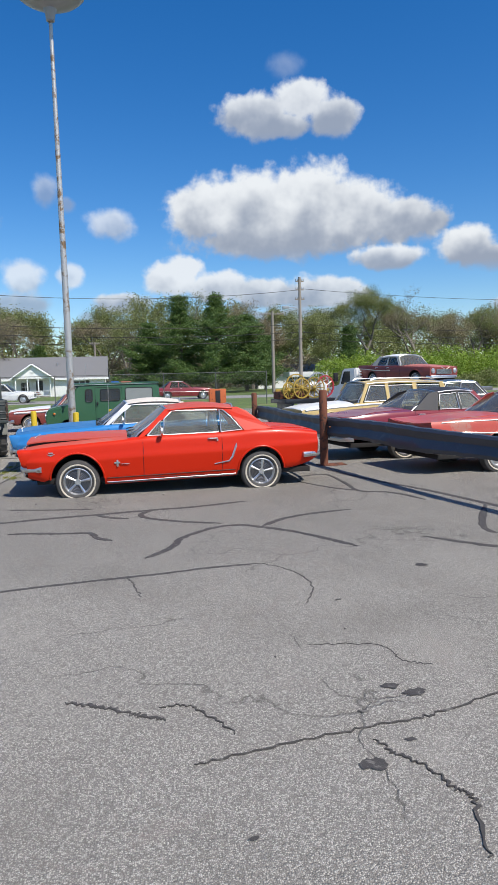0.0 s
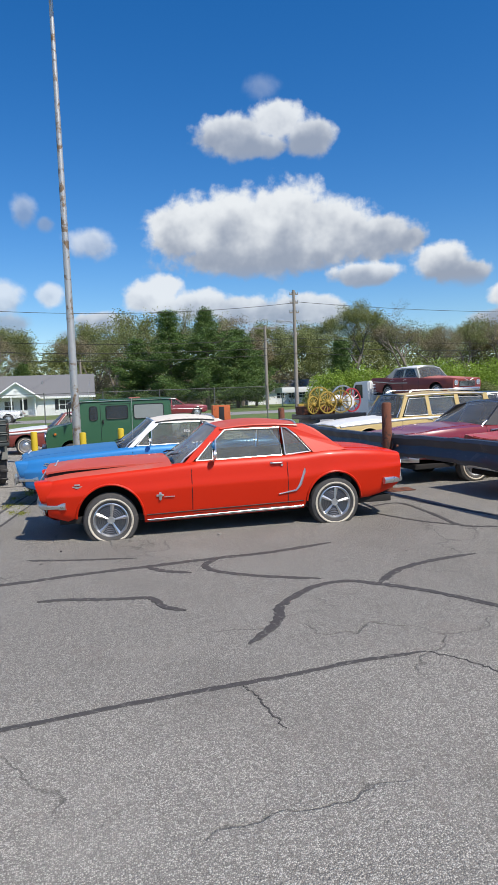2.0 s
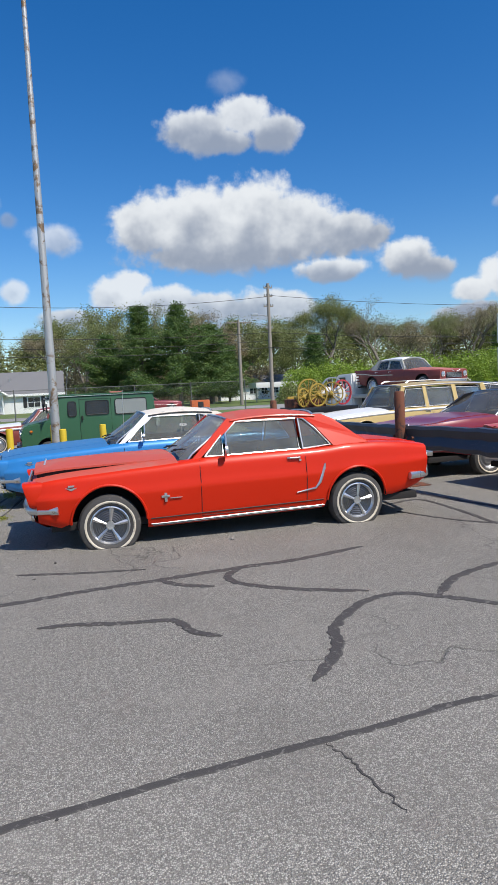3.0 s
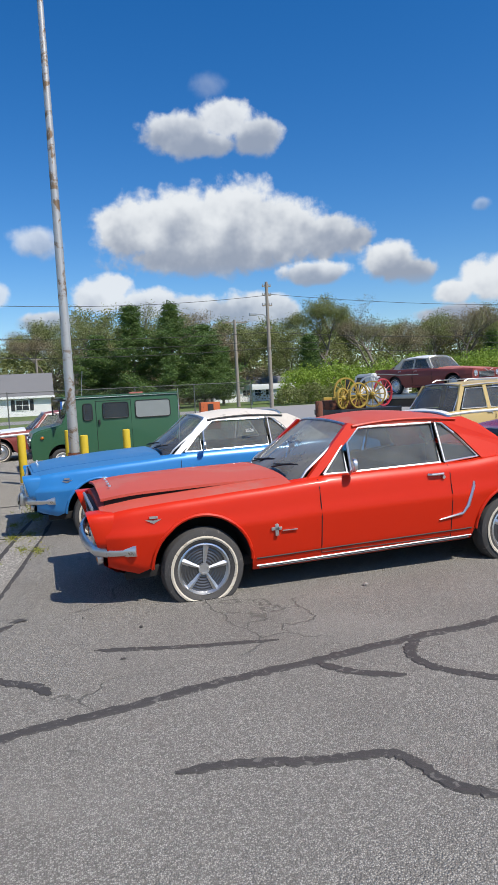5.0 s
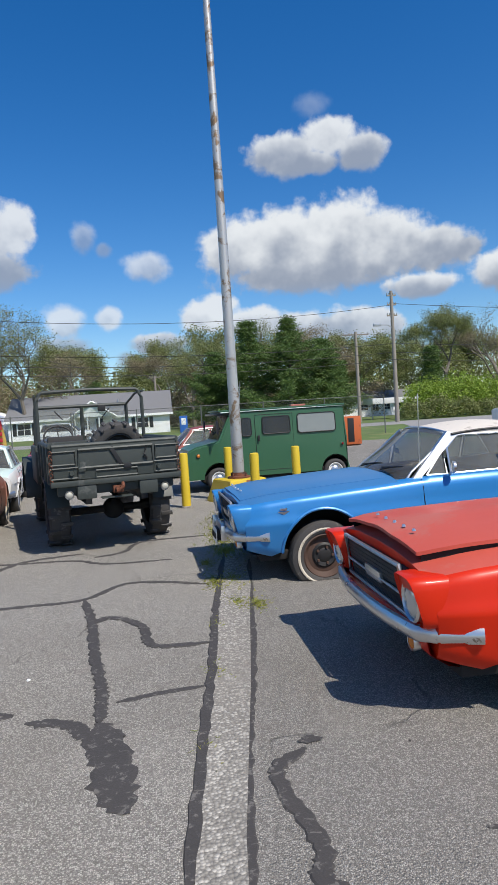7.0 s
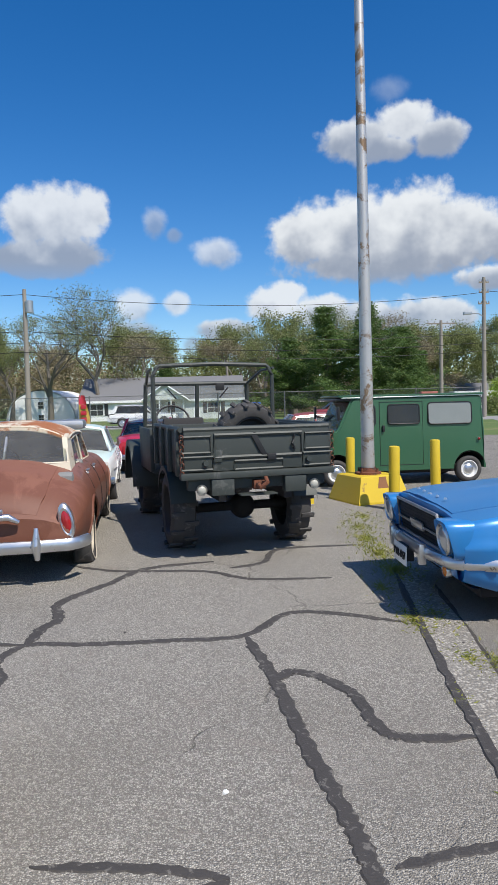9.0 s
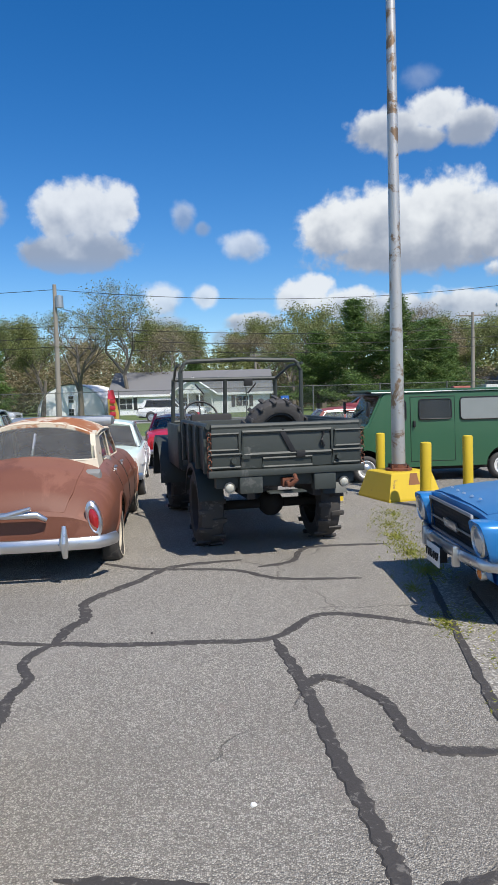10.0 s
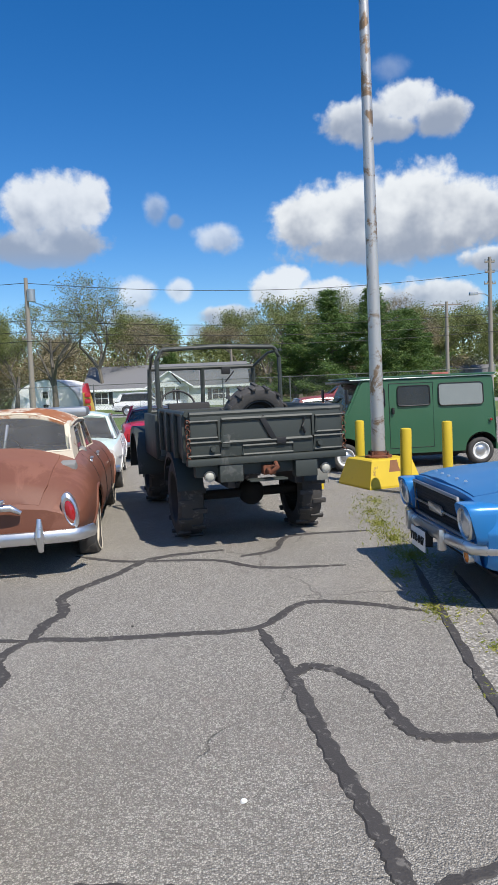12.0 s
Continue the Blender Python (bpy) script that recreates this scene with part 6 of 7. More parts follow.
# rust-brown saloon seen from behind
k = 0.93
q = k / 0.87
t, B = saloon("old_sedan", "rusty brown rounded sedan with a rust-streaked cream roof", pose(-5.21, 8.08, 0, 0, 0, -84), sedan(
    k, paint=RUSTY, roof_paint=RUST_ROOF, sail_paint=CREAM, pillar_paint=CREAM, trim_mat=CREAM, rail_mat=CREAM, wheels=("white", "white"), rim_paint=CREAM, whitewall=True, hub_z=(0.30, 0.27), screen_mat=DUST_SHEEN_GLASS,
    wb=3.0, x1=4.02, cabin=(0.85, 3.15), glass=(1.0, 1.45, 2.80, 3.14, 1.37, 0.61), rear_bow=0.10, rear_z=1.10 * k, rear_w=0.92, roof_crown=0.13, interior=INTERIOR_BLUE,
    windows=(((1.15, 0.98), (1.92, 1.0), (1.92, 1.31), (1.46, 1.31)), ((1.98, 1.0), (2.70, 1.02), (2.60, 1.28), (1.98, 1.31))),
    pillars=(((2.74, 0.97), (3.16, 0.98), (3.04, 1.15), (2.86, 1.32), (2.62, 1.35)), ((1.925, 0.97), (1.975, 0.97), (1.975, 1.34), (1.925, 1.34))),
    belt=((-0.80, 0.80), (0.0, 0.93), (1.2, 0.98), (2.6, 1.00), (3.2, 0.96), (3.6, 0.86), (3.85, 0.74), (4.02, 0.60)),
    top=((-0.80, 0.86), (0, 1.0), (0.85, 1.03), (2.9, 1.12), (3.15, 1.12), (3.5, 1.03), (3.85, 0.85), (4.02, 0.64)), crown=2.2,
    half=((-0.80, 0.70), (-0.4, 0.84), (0.3, 0.89), (2.6, 0.89), (3.3, 0.885), (3.8, 0.83), (4.02, 0.74)),
    tuck=((0.0, 0.06), (0.12, 0.02), (0.35, 0.0), (0.6, 0.01), (0.8, 0.06), (0.92, 0.12), (1.0, 0.19)),
    sill=((-0.80, 0.36), (0.4, 0.26), (2.4, 0.26), (3.2, 0.30), (4.02, 0.36)), doors=((1.0, 1.92), (1.95, 2.75)), trims=()), wide=0.13, tail="none")
for s in (-1, 1):
    bm = bmesh.new()
    lathe(bm, ((0.05, 0.085), (-0.03, 0.085), (-0.045, 0.065), (-0.035, 0.05)), 24)
    o = part("tail_light", bm, CHROME, t, "chrome-ringed oval red tail light", at=pose(3.46 * q, s * 0.655, 0.55, 0, -12, 90) @ Matrix.Diagonal((0.72, 1, 1.85, 1)))
    bm = bmesh.new()
    lathe(bm, ((-0.03, 0.055), (-0.045, 0.03), (-0.048, 0)), 20)
    part("lens", bm, RED_LENS, o)
    bm = bmesh.new()
    tube(bm, ((3.58 * q, s * 0.42, 0.25), (3.615 * q, s * 0.42, 0.38), (3.59 * q, s * 0.42, 0.52)), (0.022, 0.04, 0.018), 10)
    part("overrider", bm, CHROME, t)
bm = bmesh.new()
tube(bm, ((3.54 * q, -0.27, 0.57), (3.57 * q, -0.20, 0.62), (3.57 * q, 0.20, 0.62), (3.54 * q, 0.27, 0.57)), (0.02, 0.03, 0.03, 0.02), 10)
tube(bm, ((3.57 * q, -0.05, 0.62), (3.60 * q, 0.16, 0.68)), (0.028, 0.016), 8)
part("boot_handle", bm, CHROME, t)
bm = bmesh.new()
tube(bm, [(3.13 * k - 0.34 * k * f + 0.02, 0.0, 0.97 * k + 0.37 * k * f) for f in (0, 0.5, 1)], 0.014, 6)
for v in bm.verts:
    v.co.x += 0.13
part("rear_window_divider", bm, STEEL, t)
bm = bmesh.new()
box(bm, 0.80, 1.2, -0.60, 0.60, 1.25, 1.37, 0.05)
part("sun_visor", bm, STEEL, t, "grey external windscreen visor")

# pale mint and white saloon, tail toward the lot
saloon("old_sedan", "white two-tone sedan with a pale mint roof", pose(-5.55, 12.1, 0, 0, 0, -83), sedan(0.84, paint=WHITE, roof_paint=MINT, sail_paint=MINT, deck_paint=MINT, interior=INTERIOR_BLUE))
saloon("old_sedan", "crimson hardtop parked behind the white sedan", pose(-4.75, 17.0, 0, 0, 0, -84), sedan(0.88, paint=CRIMSON, glass=(0.95, 1.42, 2.45, 3.1, 1.30, 0.62)), tail="bar")
# teal-grey old car and others beyond
saloon("old_sedan", "faded grey-green rounded sedan with a rusty patch", pose(-9.9, 17.5, 0, 0, 0, -80), sedan(0.92, paint=TEAL, roof_paint=TEAL, glass=(1.0, 1.45, 2.5, 3.1, 1.52, 0.60), roof_crown=0.1, interior=INTERIOR_BLUE))
saloon("small_car", "ochre yellow small sedan among the parked cars", pose(-8.2, 10.5, 0, 0, 0, 95), sedan(0.80, paint=OCHRE))
saloon("old_sedan", "dark sedan parked beyond the rusty sedan", pose(-7.7, 7.6, 0, 0, 0, 92), sedan(0.86, paint=BLACK_PAINT, glass=(0.95, 1.40, 2.5, 3.05, 1.15, 0.62)))
saloon("suv", "silver-grey modern sport utility on the road beyond the fence", pose(-19.9, 46.5, 0, 0, 0, 176), sedan(1.0, paint=SILVER, glass=(0.75, 1.25, 3.3, 3.6, 1.65, 0.68), cabin=(0.7, 3.55), whitewall=False, rail_mat=BLACK, trim_mat=BLACK, glass_mat=DARK_GLASS,
       windows=(((0.98, 0.98), (1.75, 0.98), (1.75, 1.52), (1.32, 1.52)), ((1.82, 0.98), (2.6, 0.98), (2.6, 1.52), (1.82, 1.52)), ((2.68, 0.98), (3.45, 0.99), (3.28, 1.5), (2.68, 1.52))), pillars=(((3.4, 0.94), (3.62, 0.94), (3.4, 1.58), (3.2, 1.58)),)), bumpers=SILVER)
saloon("car", "white modern hatchback in front of the white house", pose(-6.6, 45.5, 0, 0, 0, 178), sedan(1.0, paint=WHITE, glass=(0.70, 1.35, 3.2, 3.7, 1.50, 0.66), cabin=(0.68, 3.6), whitewall=False, rail_mat=BLACK, trim_mat=BLACK, glass_mat=DARK_GLASS,
       windows=(((1.0, 0.98), (1.75, 0.98), (1.75, 1.46), (1.42, 1.46)), ((1.82, 0.98), (2.6, 0.98), (2.6, 1.46), (1.82, 1.46)), ((2.68, 0.98), (3.4, 0.99), (3.2, 1.42), (2.68, 1.46))), pillars=(((3.35, 0.94), (3.68, 0.94), (3.3, 1.5), (3.12, 1.5)),)), bumpers=WHITE)
saloon("car", "dark maroon modern sedan driving on the road", pose(7.2, 43.5, 0, 0, 0, 180), sedan(0.98, paint=MAROON, glass=(0.80, 1.6, 2.6, 3.3, 1.45, 0.62), whitewall=False, glass_mat=DARK_GLASS, trim_mat=BLACK), bumpers=MAROON)
# oxide-red and white car nose left beyond the van
saloon("old_sedan", "dull oxide-red old sedan with a white hood", pose(-2.35, 14.3, 0, 0, 0, 4), sedan(0.86, paint=DULL_MAROON, hood_paint=WHITE, interior=INTERIOR, trims=((0.85, -0.6, 2.0, WHITE, 0.035),)))
saloon("old_sedan", "white old car standing between truck and van", pose(-0.6, 16.8, 0, 0, 0, 6), sedan(0.86, paint=WHITE))

# cars beyond the guard rail
saloon("old_sedan", "maroon four-door sedan with a black vinyl roof", pose(8.95, 3.60, 0, 0, 0, 187), sedan(
    0.98, paint=MAROON, roof_paint=VINYL_BLACK, sail_paint=VINYL_BLACK, deck_paint=MAROON, interior=INTERIOR, wb=2.95, x1=4.25, cabin=(0.62, 2.72), glass=(0.75, 1.2, 2.05, 2.75, 1.36, 0.62),
    windows=(((0.92, 0.95), (1.55, 0.955), (1.55, 1.28), (1.26, 1.28)), ((1.61, 0.955), (2.10, 0.96), (2.00, 1.26), (1.61, 1.28))),
    pillars=(((2.14, 0.94), (2.70, 0.96), (2.26, 1.29), (2.02, 1.33)), ((1.555, 0.94), (1.605, 0.94), (1.605, 1.32), (1.555, 1.32))),
    belt=((-0.80, 0.80), (0.4, 0.88), (1.2, 0.92), (2.6, 0.94), (3.3, 0.93), (4.25, 0.86)), trims=((0.62, -0.6, 3.8, CHROME, 0.012),)), tail="bar")
saloon("old_sedan", "weathered coral-red finned sedan behind the guard rail", pose(9.65, 1.30, 0, 0, 0, 186), sedan(
    0.97, paint=CORAL, roof_paint=CORAL, interior=INTERIOR, wb=2.95, x1=4.25, cabin=(0.62, 2.6), glass=(0.75, 1.2, 2.0, 2.62, 1.36, 0.62),
    windows=(((0.92, 0.95), (1.55, 0.955), (1.55, 1.28), (1.26, 1.28)), ((1.61, 0.955), (2.20, 0.96), (2.02, 1.26), (1.61, 1.28))),
    pillars=(((2.24, 0.94), (2.56, 0.96), (2.16, 1.29), (2.02, 1.33)), ((1.555, 0.94), (1.605, 0.94), (1.605, 1.32), (1.555, 1.32))),
    belt=((-0.80, 0.80), (0.4, 0.88), (1.2, 0.92), (2.6, 0.93), (3.3, 0.93), (4.25, 0.90)), trims=((0.60, -0.6, 4.0, CHROME, 0.014), (0.95, 2.6, 4.05, CHROME, 0.010))), tail="bar")
t, B = saloon("station_wagon", "faded yellow-tan station wagon with white hood and roof rack", pose(6.0, 7.75, 0, 0, 0, 8), sedan(
    0.98, paint=YELLOW_TAN, hood_paint=WHITE, roof_paint=YELLOW_TAN, pillar_paint=YELLOW_TAN, sail_paint=YELLOW_TAN, x1=3.9, cabin=(0.70, 3.75), glass=(0.85, 1.20, 3.55, 3.82, 1.50, 0.64),
    windows=(((1.05, 0.96), (1.75, 0.96), (1.75, 1.38), (1.28, 1.38)), ((1.86, 0.96), (2.62, 0.96), (2.62, 1.38), (1.86, 1.38)), ((2.76, 0.96), (3.6, 0.96), (3.5, 1.36), (2.76, 1.38))),
    pillars=(((1.755, 0.94), (1.855, 0.94), (1.855, 1.44), (1.755, 1.44)), ((2.63, 0.94), (2.755, 0.94), (2.755, 1.44), (2.63, 1.44)), ((3.62, 0.94), (3.85, 0.94), (3.66, 1.46), (3.52, 1.46))), trims=((0.95, -0.7, 3.7, WHITE, 0.03),)))
for y in (-0.5, 0.5):
    bm = bmesh.new()
    tube(bm, [(1.35, y, 1.50)] + [(x, y, 1.545) for x in frange(1.45, 3.2, 6)] + [(3.3, y, 1.49)], 0.014, 6)
    part("roof_rail", bm, CHROME, t)
for x in (1.6, 2.3, 3.0):
    bm = bmesh.new()
    tube(bm, ((x, -0.5, 1.545), (x, 0.5, 1.545)), 0.012, 6)
    part("roof_bar", bm, CHROME, t)


# recovery truck with a car on its bed
def recovery_truck(m):
    t = thing("recovery_truck", "white flatbed recovery truck carrying an old car", "truck", m)
    bm = bmesh.new()
    rows = []
    for y in (-1.0, 1.0):
        rows.append([(x, y, z) for x, z in ((-0.9, 0.55), (-0.95, 1.05), (-0.1, 1.18), (0.25, 1.92), (1.25, 1.95), (1.3, 0.55))])
    vv = grid(bm, rows, close=True)
    bm.faces.new(vv[0])
    bm.faces.new(vv[1][::-1])
    bmesh.ops.recalc_face_normals(bm, faces=bm.faces)
    bmesh.ops.bevel(bm, geom=list(bm.edges), offset=0.06, segments=2, affect="EDGES")
    cab = part("cab", bm, WHITE, t)
    for s in (-1, 1):
        bm = bmesh.new()
        grid(bm, [[(x, s * 1.006, z) for x, z in r] for r in (((0.12, 1.22), (0.38, 1.80)), ((0.85, 1.22), (0.85, 1.80)))])
        part("side_window", bm, HOUSE_GLASS, cab)
        block(t, "mirror", -0.05, 0.05, s * 1.2 - 0.1, s * 1.2 + 0.1, 1.35, 1.75, BLACK, 0.02)
        for k in range(6):
            block(t, "louvre", 1.4, 1.43, s * 0.6 - 0.35, s * 0.6 + 0.35, 1.15 + 0.12 * k, 1.21 + 0.12 * k, WHITE, 0.005)
    bm = bmesh.new()
    grid(bm, [[(-0.075 + 0.3 * f, y, 1.25 + 0.60 * f) for y in (-0.85, 0.85)] for f in (0, 1)])
    for v in bm.verts:
        v.co.x -= 0.02
    part("windscreen", bm, HOUSE_GLASS, cab)
    block(t, "deck", 1.4, 7.2, -1.15, 1.15, 0.93, 1.08, STEEL, 0.02)
    for y in (-0.45, 0.45):
        block(t, "chassis_rail", 0.0, 7.0, y - 0.06, y + 0.06, 0.6, 0.93, BLACK_PAINT, 0.01)
    for x in (0.0, 5.0):
        for s in (-1, 1):
            wheel(t, pose(x, s * 0.85, 0.42, 0, 0, 0 if s < 0 else 180), 0.42, 0.26, BLACK, "white", 0.0, False)


recovery_truck(pose(11.75, 20.4, 0, 0, 0, -73.7))
t, B = saloon("finned_car", "chalky coral two-tone finned hardtop standing on a flatbed", pose(13.15, 15.6, 1.085, 0, 0, 106.3), sedan(
    0.96, paint=DULL_MAROON, hood_paint=SALMON, roof_paint=WHITE, sail_paint=GREY_CAR, pillar_paint=GREY_CAR, interior=INTERIOR, x1=4.05, cabin=(0.78, 3.1), glass=(0.92, 1.32, 2.5, 3.15, 1.38, 0.64), roof_crown=0.09,
    belt=((-0.80, 0.84), (0.4, 0.88), (1.2, 0.92), (2.6, 0.94), (3.3, 1.0), (4.05, 1.0)), trims=((0.72, 1.6, 4.0, GREY_CAR, 0.02),), hub_z=(0.31, 0.31)))
for s in (-1, 1):
    bm = bmesh.new()
    tube(bm, ((-0.86, s * 0.06, 0.72), (-0.87, s * 0.22, 0.78)), 0.012, 6)
    part("hood_emblem", bm, CHROME, t)
saloon("old_sedan", "dusty beige-grey rounded old sedan on a trailer", pose(16.2, 13.2, 0.75, 0, 0, 10), sedan(0.96, paint=GREY_CAR, glass=(1.0, 1.45, 2.55, 3.1, 1.55, 0.60), roof_crown=0.1))
tr = thing("trailer", "low dark steel flatbed car trailer", "trailer", pose(15.9, 13.15, 0, 0, 0, 10))
block(tr, "deck", -1.2, 4.4, -1.05, 1.05, 0.62, 0.745, BLACK_PAINT, 0.02)
for s in (-1, 1):
    for x in (1.4, 2.3):
        wheel(tr, pose(x, s * 0.9, 0.36, 0, 0, 0 if s < 0 else 180), 0.36, 0.2, BLACK, "white", 0.0, False)
saloon("old_sedan", "dark blue-black old car behind the wagon", pose(13.4, 10.6, 0, 0, 0, 178), sedan(0.98, paint=BLACK_PAINT, hood_paint=BLACK_PAINT))

# white finned car close by, tail away from the camera
t, B = saloon("finned_car", "aged white finned car with a rear wheel opening close by", pose(-3.99, -2.54, 0, 0, 0, 102), sedan(
    0.95, paint=OFFWHITE, wb=3.28, x1=4.36, cabin=(0.78, 3.05), hub_z=(0.30, 0.30), arch=(0.39, 0.40),
    sill=((-0.80, 0.36), (-0.4, 0.28), (0.4, 0.24), (2.4, 0.22), (3.4, 0.24), (4.36, 0.30)),
    belt=((-0.80, 0.80), (0.4, 0.86), (1.2, 0.88), (2.6, 0.84), (3.2, 0.82), (3.8, 0.78), (4.36, 0.70)),
    half=((-0.80, 0.76), (-0.5, 0.86), (0.3, 0.93), (2.6, 0.95), (3.5, 0.95), (4.36, 0.90)), trims=(), wheels=("white", "white"), rim_paint=CREAM, whitewall=True), tail="none", bumpers=OFFWHITE, wide=-0.10)
for s in (-1, 1):
    bm = bmesh.new()
    rows = []
    for x in frange(2.3, 4.10, 12):
        f = (x - 2.3) / 1.80
        w, z = B.at(x, B.belt(x)) - 0.03, B.belt(x)
        rise = 0.235 * f ** 1.4
        rows.append([(x, s * (B.at(x, z - 0.12) + 0.003), z - 0.12), (x + 0.02 * f, s * (w + 0.035), z + rise * 0.6), (x + 0.06 * f, s * (w + 0.012), z + rise), (x + 0.06 * f, s * (w - 0.012), z + rise), (x + 0.02 * f, s * (w - 0.05), z + rise * 0.5), (x, s * (w - 0.10), z - 0.03)])
    vv = grid(bm, rows)
    bm.faces.new(vv[-1])
    bmesh.ops.recalc_face_normals(bm, faces=bm.faces)
    part("tail_fin", bm, OFFWHITE, t)
    bm = bmesh.new()
    tube(bm, [(3.80, s * (B.at(3.8, z) + 0.008), z) for z in (0.46, 0.56, 0.68)], 0.010, 6)
    part("fin_trim", bm, CHROME, t)


# ---- green van ----
def green_van(m):
    t = thing("van", "small dark green panel van with a flat roof and side windows", "van", m, "parked old cars")
    hw, wb, R = 0.74, 2.42, 0.30
    prof = [(-0.62, 0.26), (-0.64, 0.70), (-0.58, 0.84), (-0.46, 0.90), (-0.04, 0.985), (0.02, 1.0), (0.27, 1.50), (0.34, 1.56), (2.62, 1.57), (2.66, 1.50), (2.70, 0.9), (2.68, 0.26)]
    for ax in (wb, 0.0):
        prof += [(ax + R * math.cos(a), 0.26 + R * 1.05 * math.sin(a)) for a in frange(0.0, math.pi, 14)]
    bm = bmesh.new()
    def lean(x, z, s, y):
        return (x, s * (y - 0.05 * max(0, (z - 0.95)) / 0.6), z)
    left = [bm.verts.new(lean(x, z, -1, hw)) for x, z in prof]
    right = [bm.verts.new(lean(x, z, 1, hw)) for x, z in prof]
    bm.faces.new(left)
    bm.faces.new(right[::-1])
    n = len(prof)
    for k in range(n):
        bm.faces.new((left[k], right[k], right[(k + 1) % n], left[(k + 1) % n]))
    bmesh.ops.recalc_face_normals(bm, faces=bm.faces)
    es = [e for e in bm.edges if any(f in e.link_faces for f in bm.faces if len(f.verts) > 10) and min(v.co.z for v in e.verts) > 0.6]
    bmesh.ops.bevel(bm, geom=es, offset=0.035, segments=3, affect="EDGES")
    bmesh.ops.triangulate(bm, faces=[f for f in bm.faces if len(f.verts) > 8])
    part("body", bm, GREEN, t)
    bm = bmesh.new()
    box(bm, -0.3, 2.5, -hw + 0.1, hw - 0.1, 0.2, 0.34, 0.01)
    part("underbody", bm, DARK, t)
    bm = bmesh.new()
    box(bm, 0.05, 2.68, -hw + 0.01, hw - 0.01, 1.565, 1.60, 0.015)
    roof = part("roof", bm, GREEN, t)
    bm = bmesh.new()
    for s in (-1, 1):
        tube(bm, ((0.1, s * (hw - 0.03), 1.555), (2.66, s * (hw - 0.03), 1.565)), 0.014, 6)
    part("drip_rail", bm, MINT, roof)
    block(t, "sun_visor", -0.02, 0.30, -hw + 0.08, hw - 0.08, 1.50, 1.545, BLACK_PAINT, 0.015)
    block(t, "roof_sign", 1.55, 1.85, -0.70, -0.55, 1.60, 1.635, SALMON, 0.005, "faded red and white sign strip")
    for s in (-1, 1):
        def pane(nm, x0, x1, z0, z1, mat, r=0.05, lift=0.004):
            pts = []
            for cx, cz, a0 in ((x1 - r, z1 - r, 0), (x0 + r, z1 - r, 90), (x0 + r, z0 + r, 180), (x1 - r, z0 + r, 270)):
                pts += [(cx + r * math.cos(radians(a0 + 22.5 * k)), cz + r * math.sin(radians(a0 + 22.5 * k))) for k in range(5)]
            bm = bmesh.new()
            P = [Vector(lean(x, z, s, hw + lift)) for x, z in pts]
            bm.faces.new([bm.verts.new(q) for q in P])
            o = part(nm, bm, mat, t, smooth=False)
            bm = bmesh.new()
            tube(bm, P + [P[0]], 0.011, 5, cap=False)
            part("window_rubber", bm, BLACK, o)
        pane("side_window", 0.93, 1.50, 1.08, 1.42, DARK_GLASS)
        pane("side_window", 1.66, 2.46, 1.06, 1.44, HOUSE_GLASS if s > 0 else material("frosted_window", (0.22, 0.24, 0.23), 0.35, spread=0.2), 0.06)
        pane("vent_window", 0.50, 0.70, 1.06, 1.42, DARK_GLASS, 0.06)
        bm = bmesh.new()
        loop = [(0.78, 1.47), (1.56, 1.47), (1.56, 0.36), (0.78, 0.36), (0.78, 1.47)]
        tube(bm, [lean(x, z, s, hw + 0.001) for x, z in loop], 0.006, 4)
        part("door_seam", bm, BLACK, t)
        block(t, "door_handle", 0.82, 0.86, s * hw - 0.02, s * hw + 0.02, 0.95, 1.06, BLACK, 0.006)
        for x in (0.0, wb):
            bm = bmesh.new()
            lathe(bm, ((-0.02, R - 0.005), (0.3, R - 0.01), (0.3, 0)), 24)
            bmesh.ops.delete(bm, geom=[v for v in bm.verts if v.co.z < -0.03], context="VERTS")
            part("wheel_well", bm, DARK, t, at=pose(x, s * (hw - 0.02), 0.26, 0, 0, 0 if s < 0 else 180))
            wheel(t, pose(x, s * (hw - 0.10), 0.24, 0, 0, 0 if s < 0 else 180), 0.24, 0.15, WHITE, "white", 0.0, False)
        round_lamp(t, -0.645, s * 0.52, 0.66, 0.08, -1)
        round_lamp(t, -0.45, s * (hw + 0.005), 0.74, 0.035, -1, lens=AMBER, name="indicator").matrix_local = pose(-0.40, s * (hw + 0.004), 0.74, 0, 0, 0 if s < 0 else 180)
        round_lamp(t, 2.60, s * (hw + 0.004), 0.76, 0.025, 1, lens=RED_LENS, name="side_marker").matrix_local = pose(2.58, s * (hw + 0.004), 0.78, 0, 0, 0 if s < 0 else 180)
        bm = bmesh.new()
        tube(bm, ((0.10, s * 0.76, 1.18), (0.0, s * 0.92, 1.22)), 0.01, 6)
        box(bm, -0.03, 0.0, min(s * 0.86, s * 1.0), max(s * 0.86, s * 1.0), 1.16, 1.40, 0.01)
        part("wing_mirror", bm, BLACK, t)
    bm = bmesh.new()
    grid(bm, [[(0.035 + 0.225 * f - 0.012, y, 1.02 + 0.46 * f) for y in frange(-0.66, 0.66, 6)] for f in (0, 0.5, 1)])
    part("windscreen", bm, DARK_GLASS, t)
    block(t, "front_bumper", -0.75, -0.63, -0.72, 0.72, 0.30, 0.42, BLACK_PAINT, 0.02)
    block(t, "grille", -0.655, -0.63, -0.40, 0.40, 0.50, 0.74, BLACK, 0.01)
    bm = bmesh.new()
    tube(bm, ((0.5, -0.60, 1.58), (0.55, -0.62, 2.15)), 0.005, 5)
    part("aerial", bm, STEEL, t)


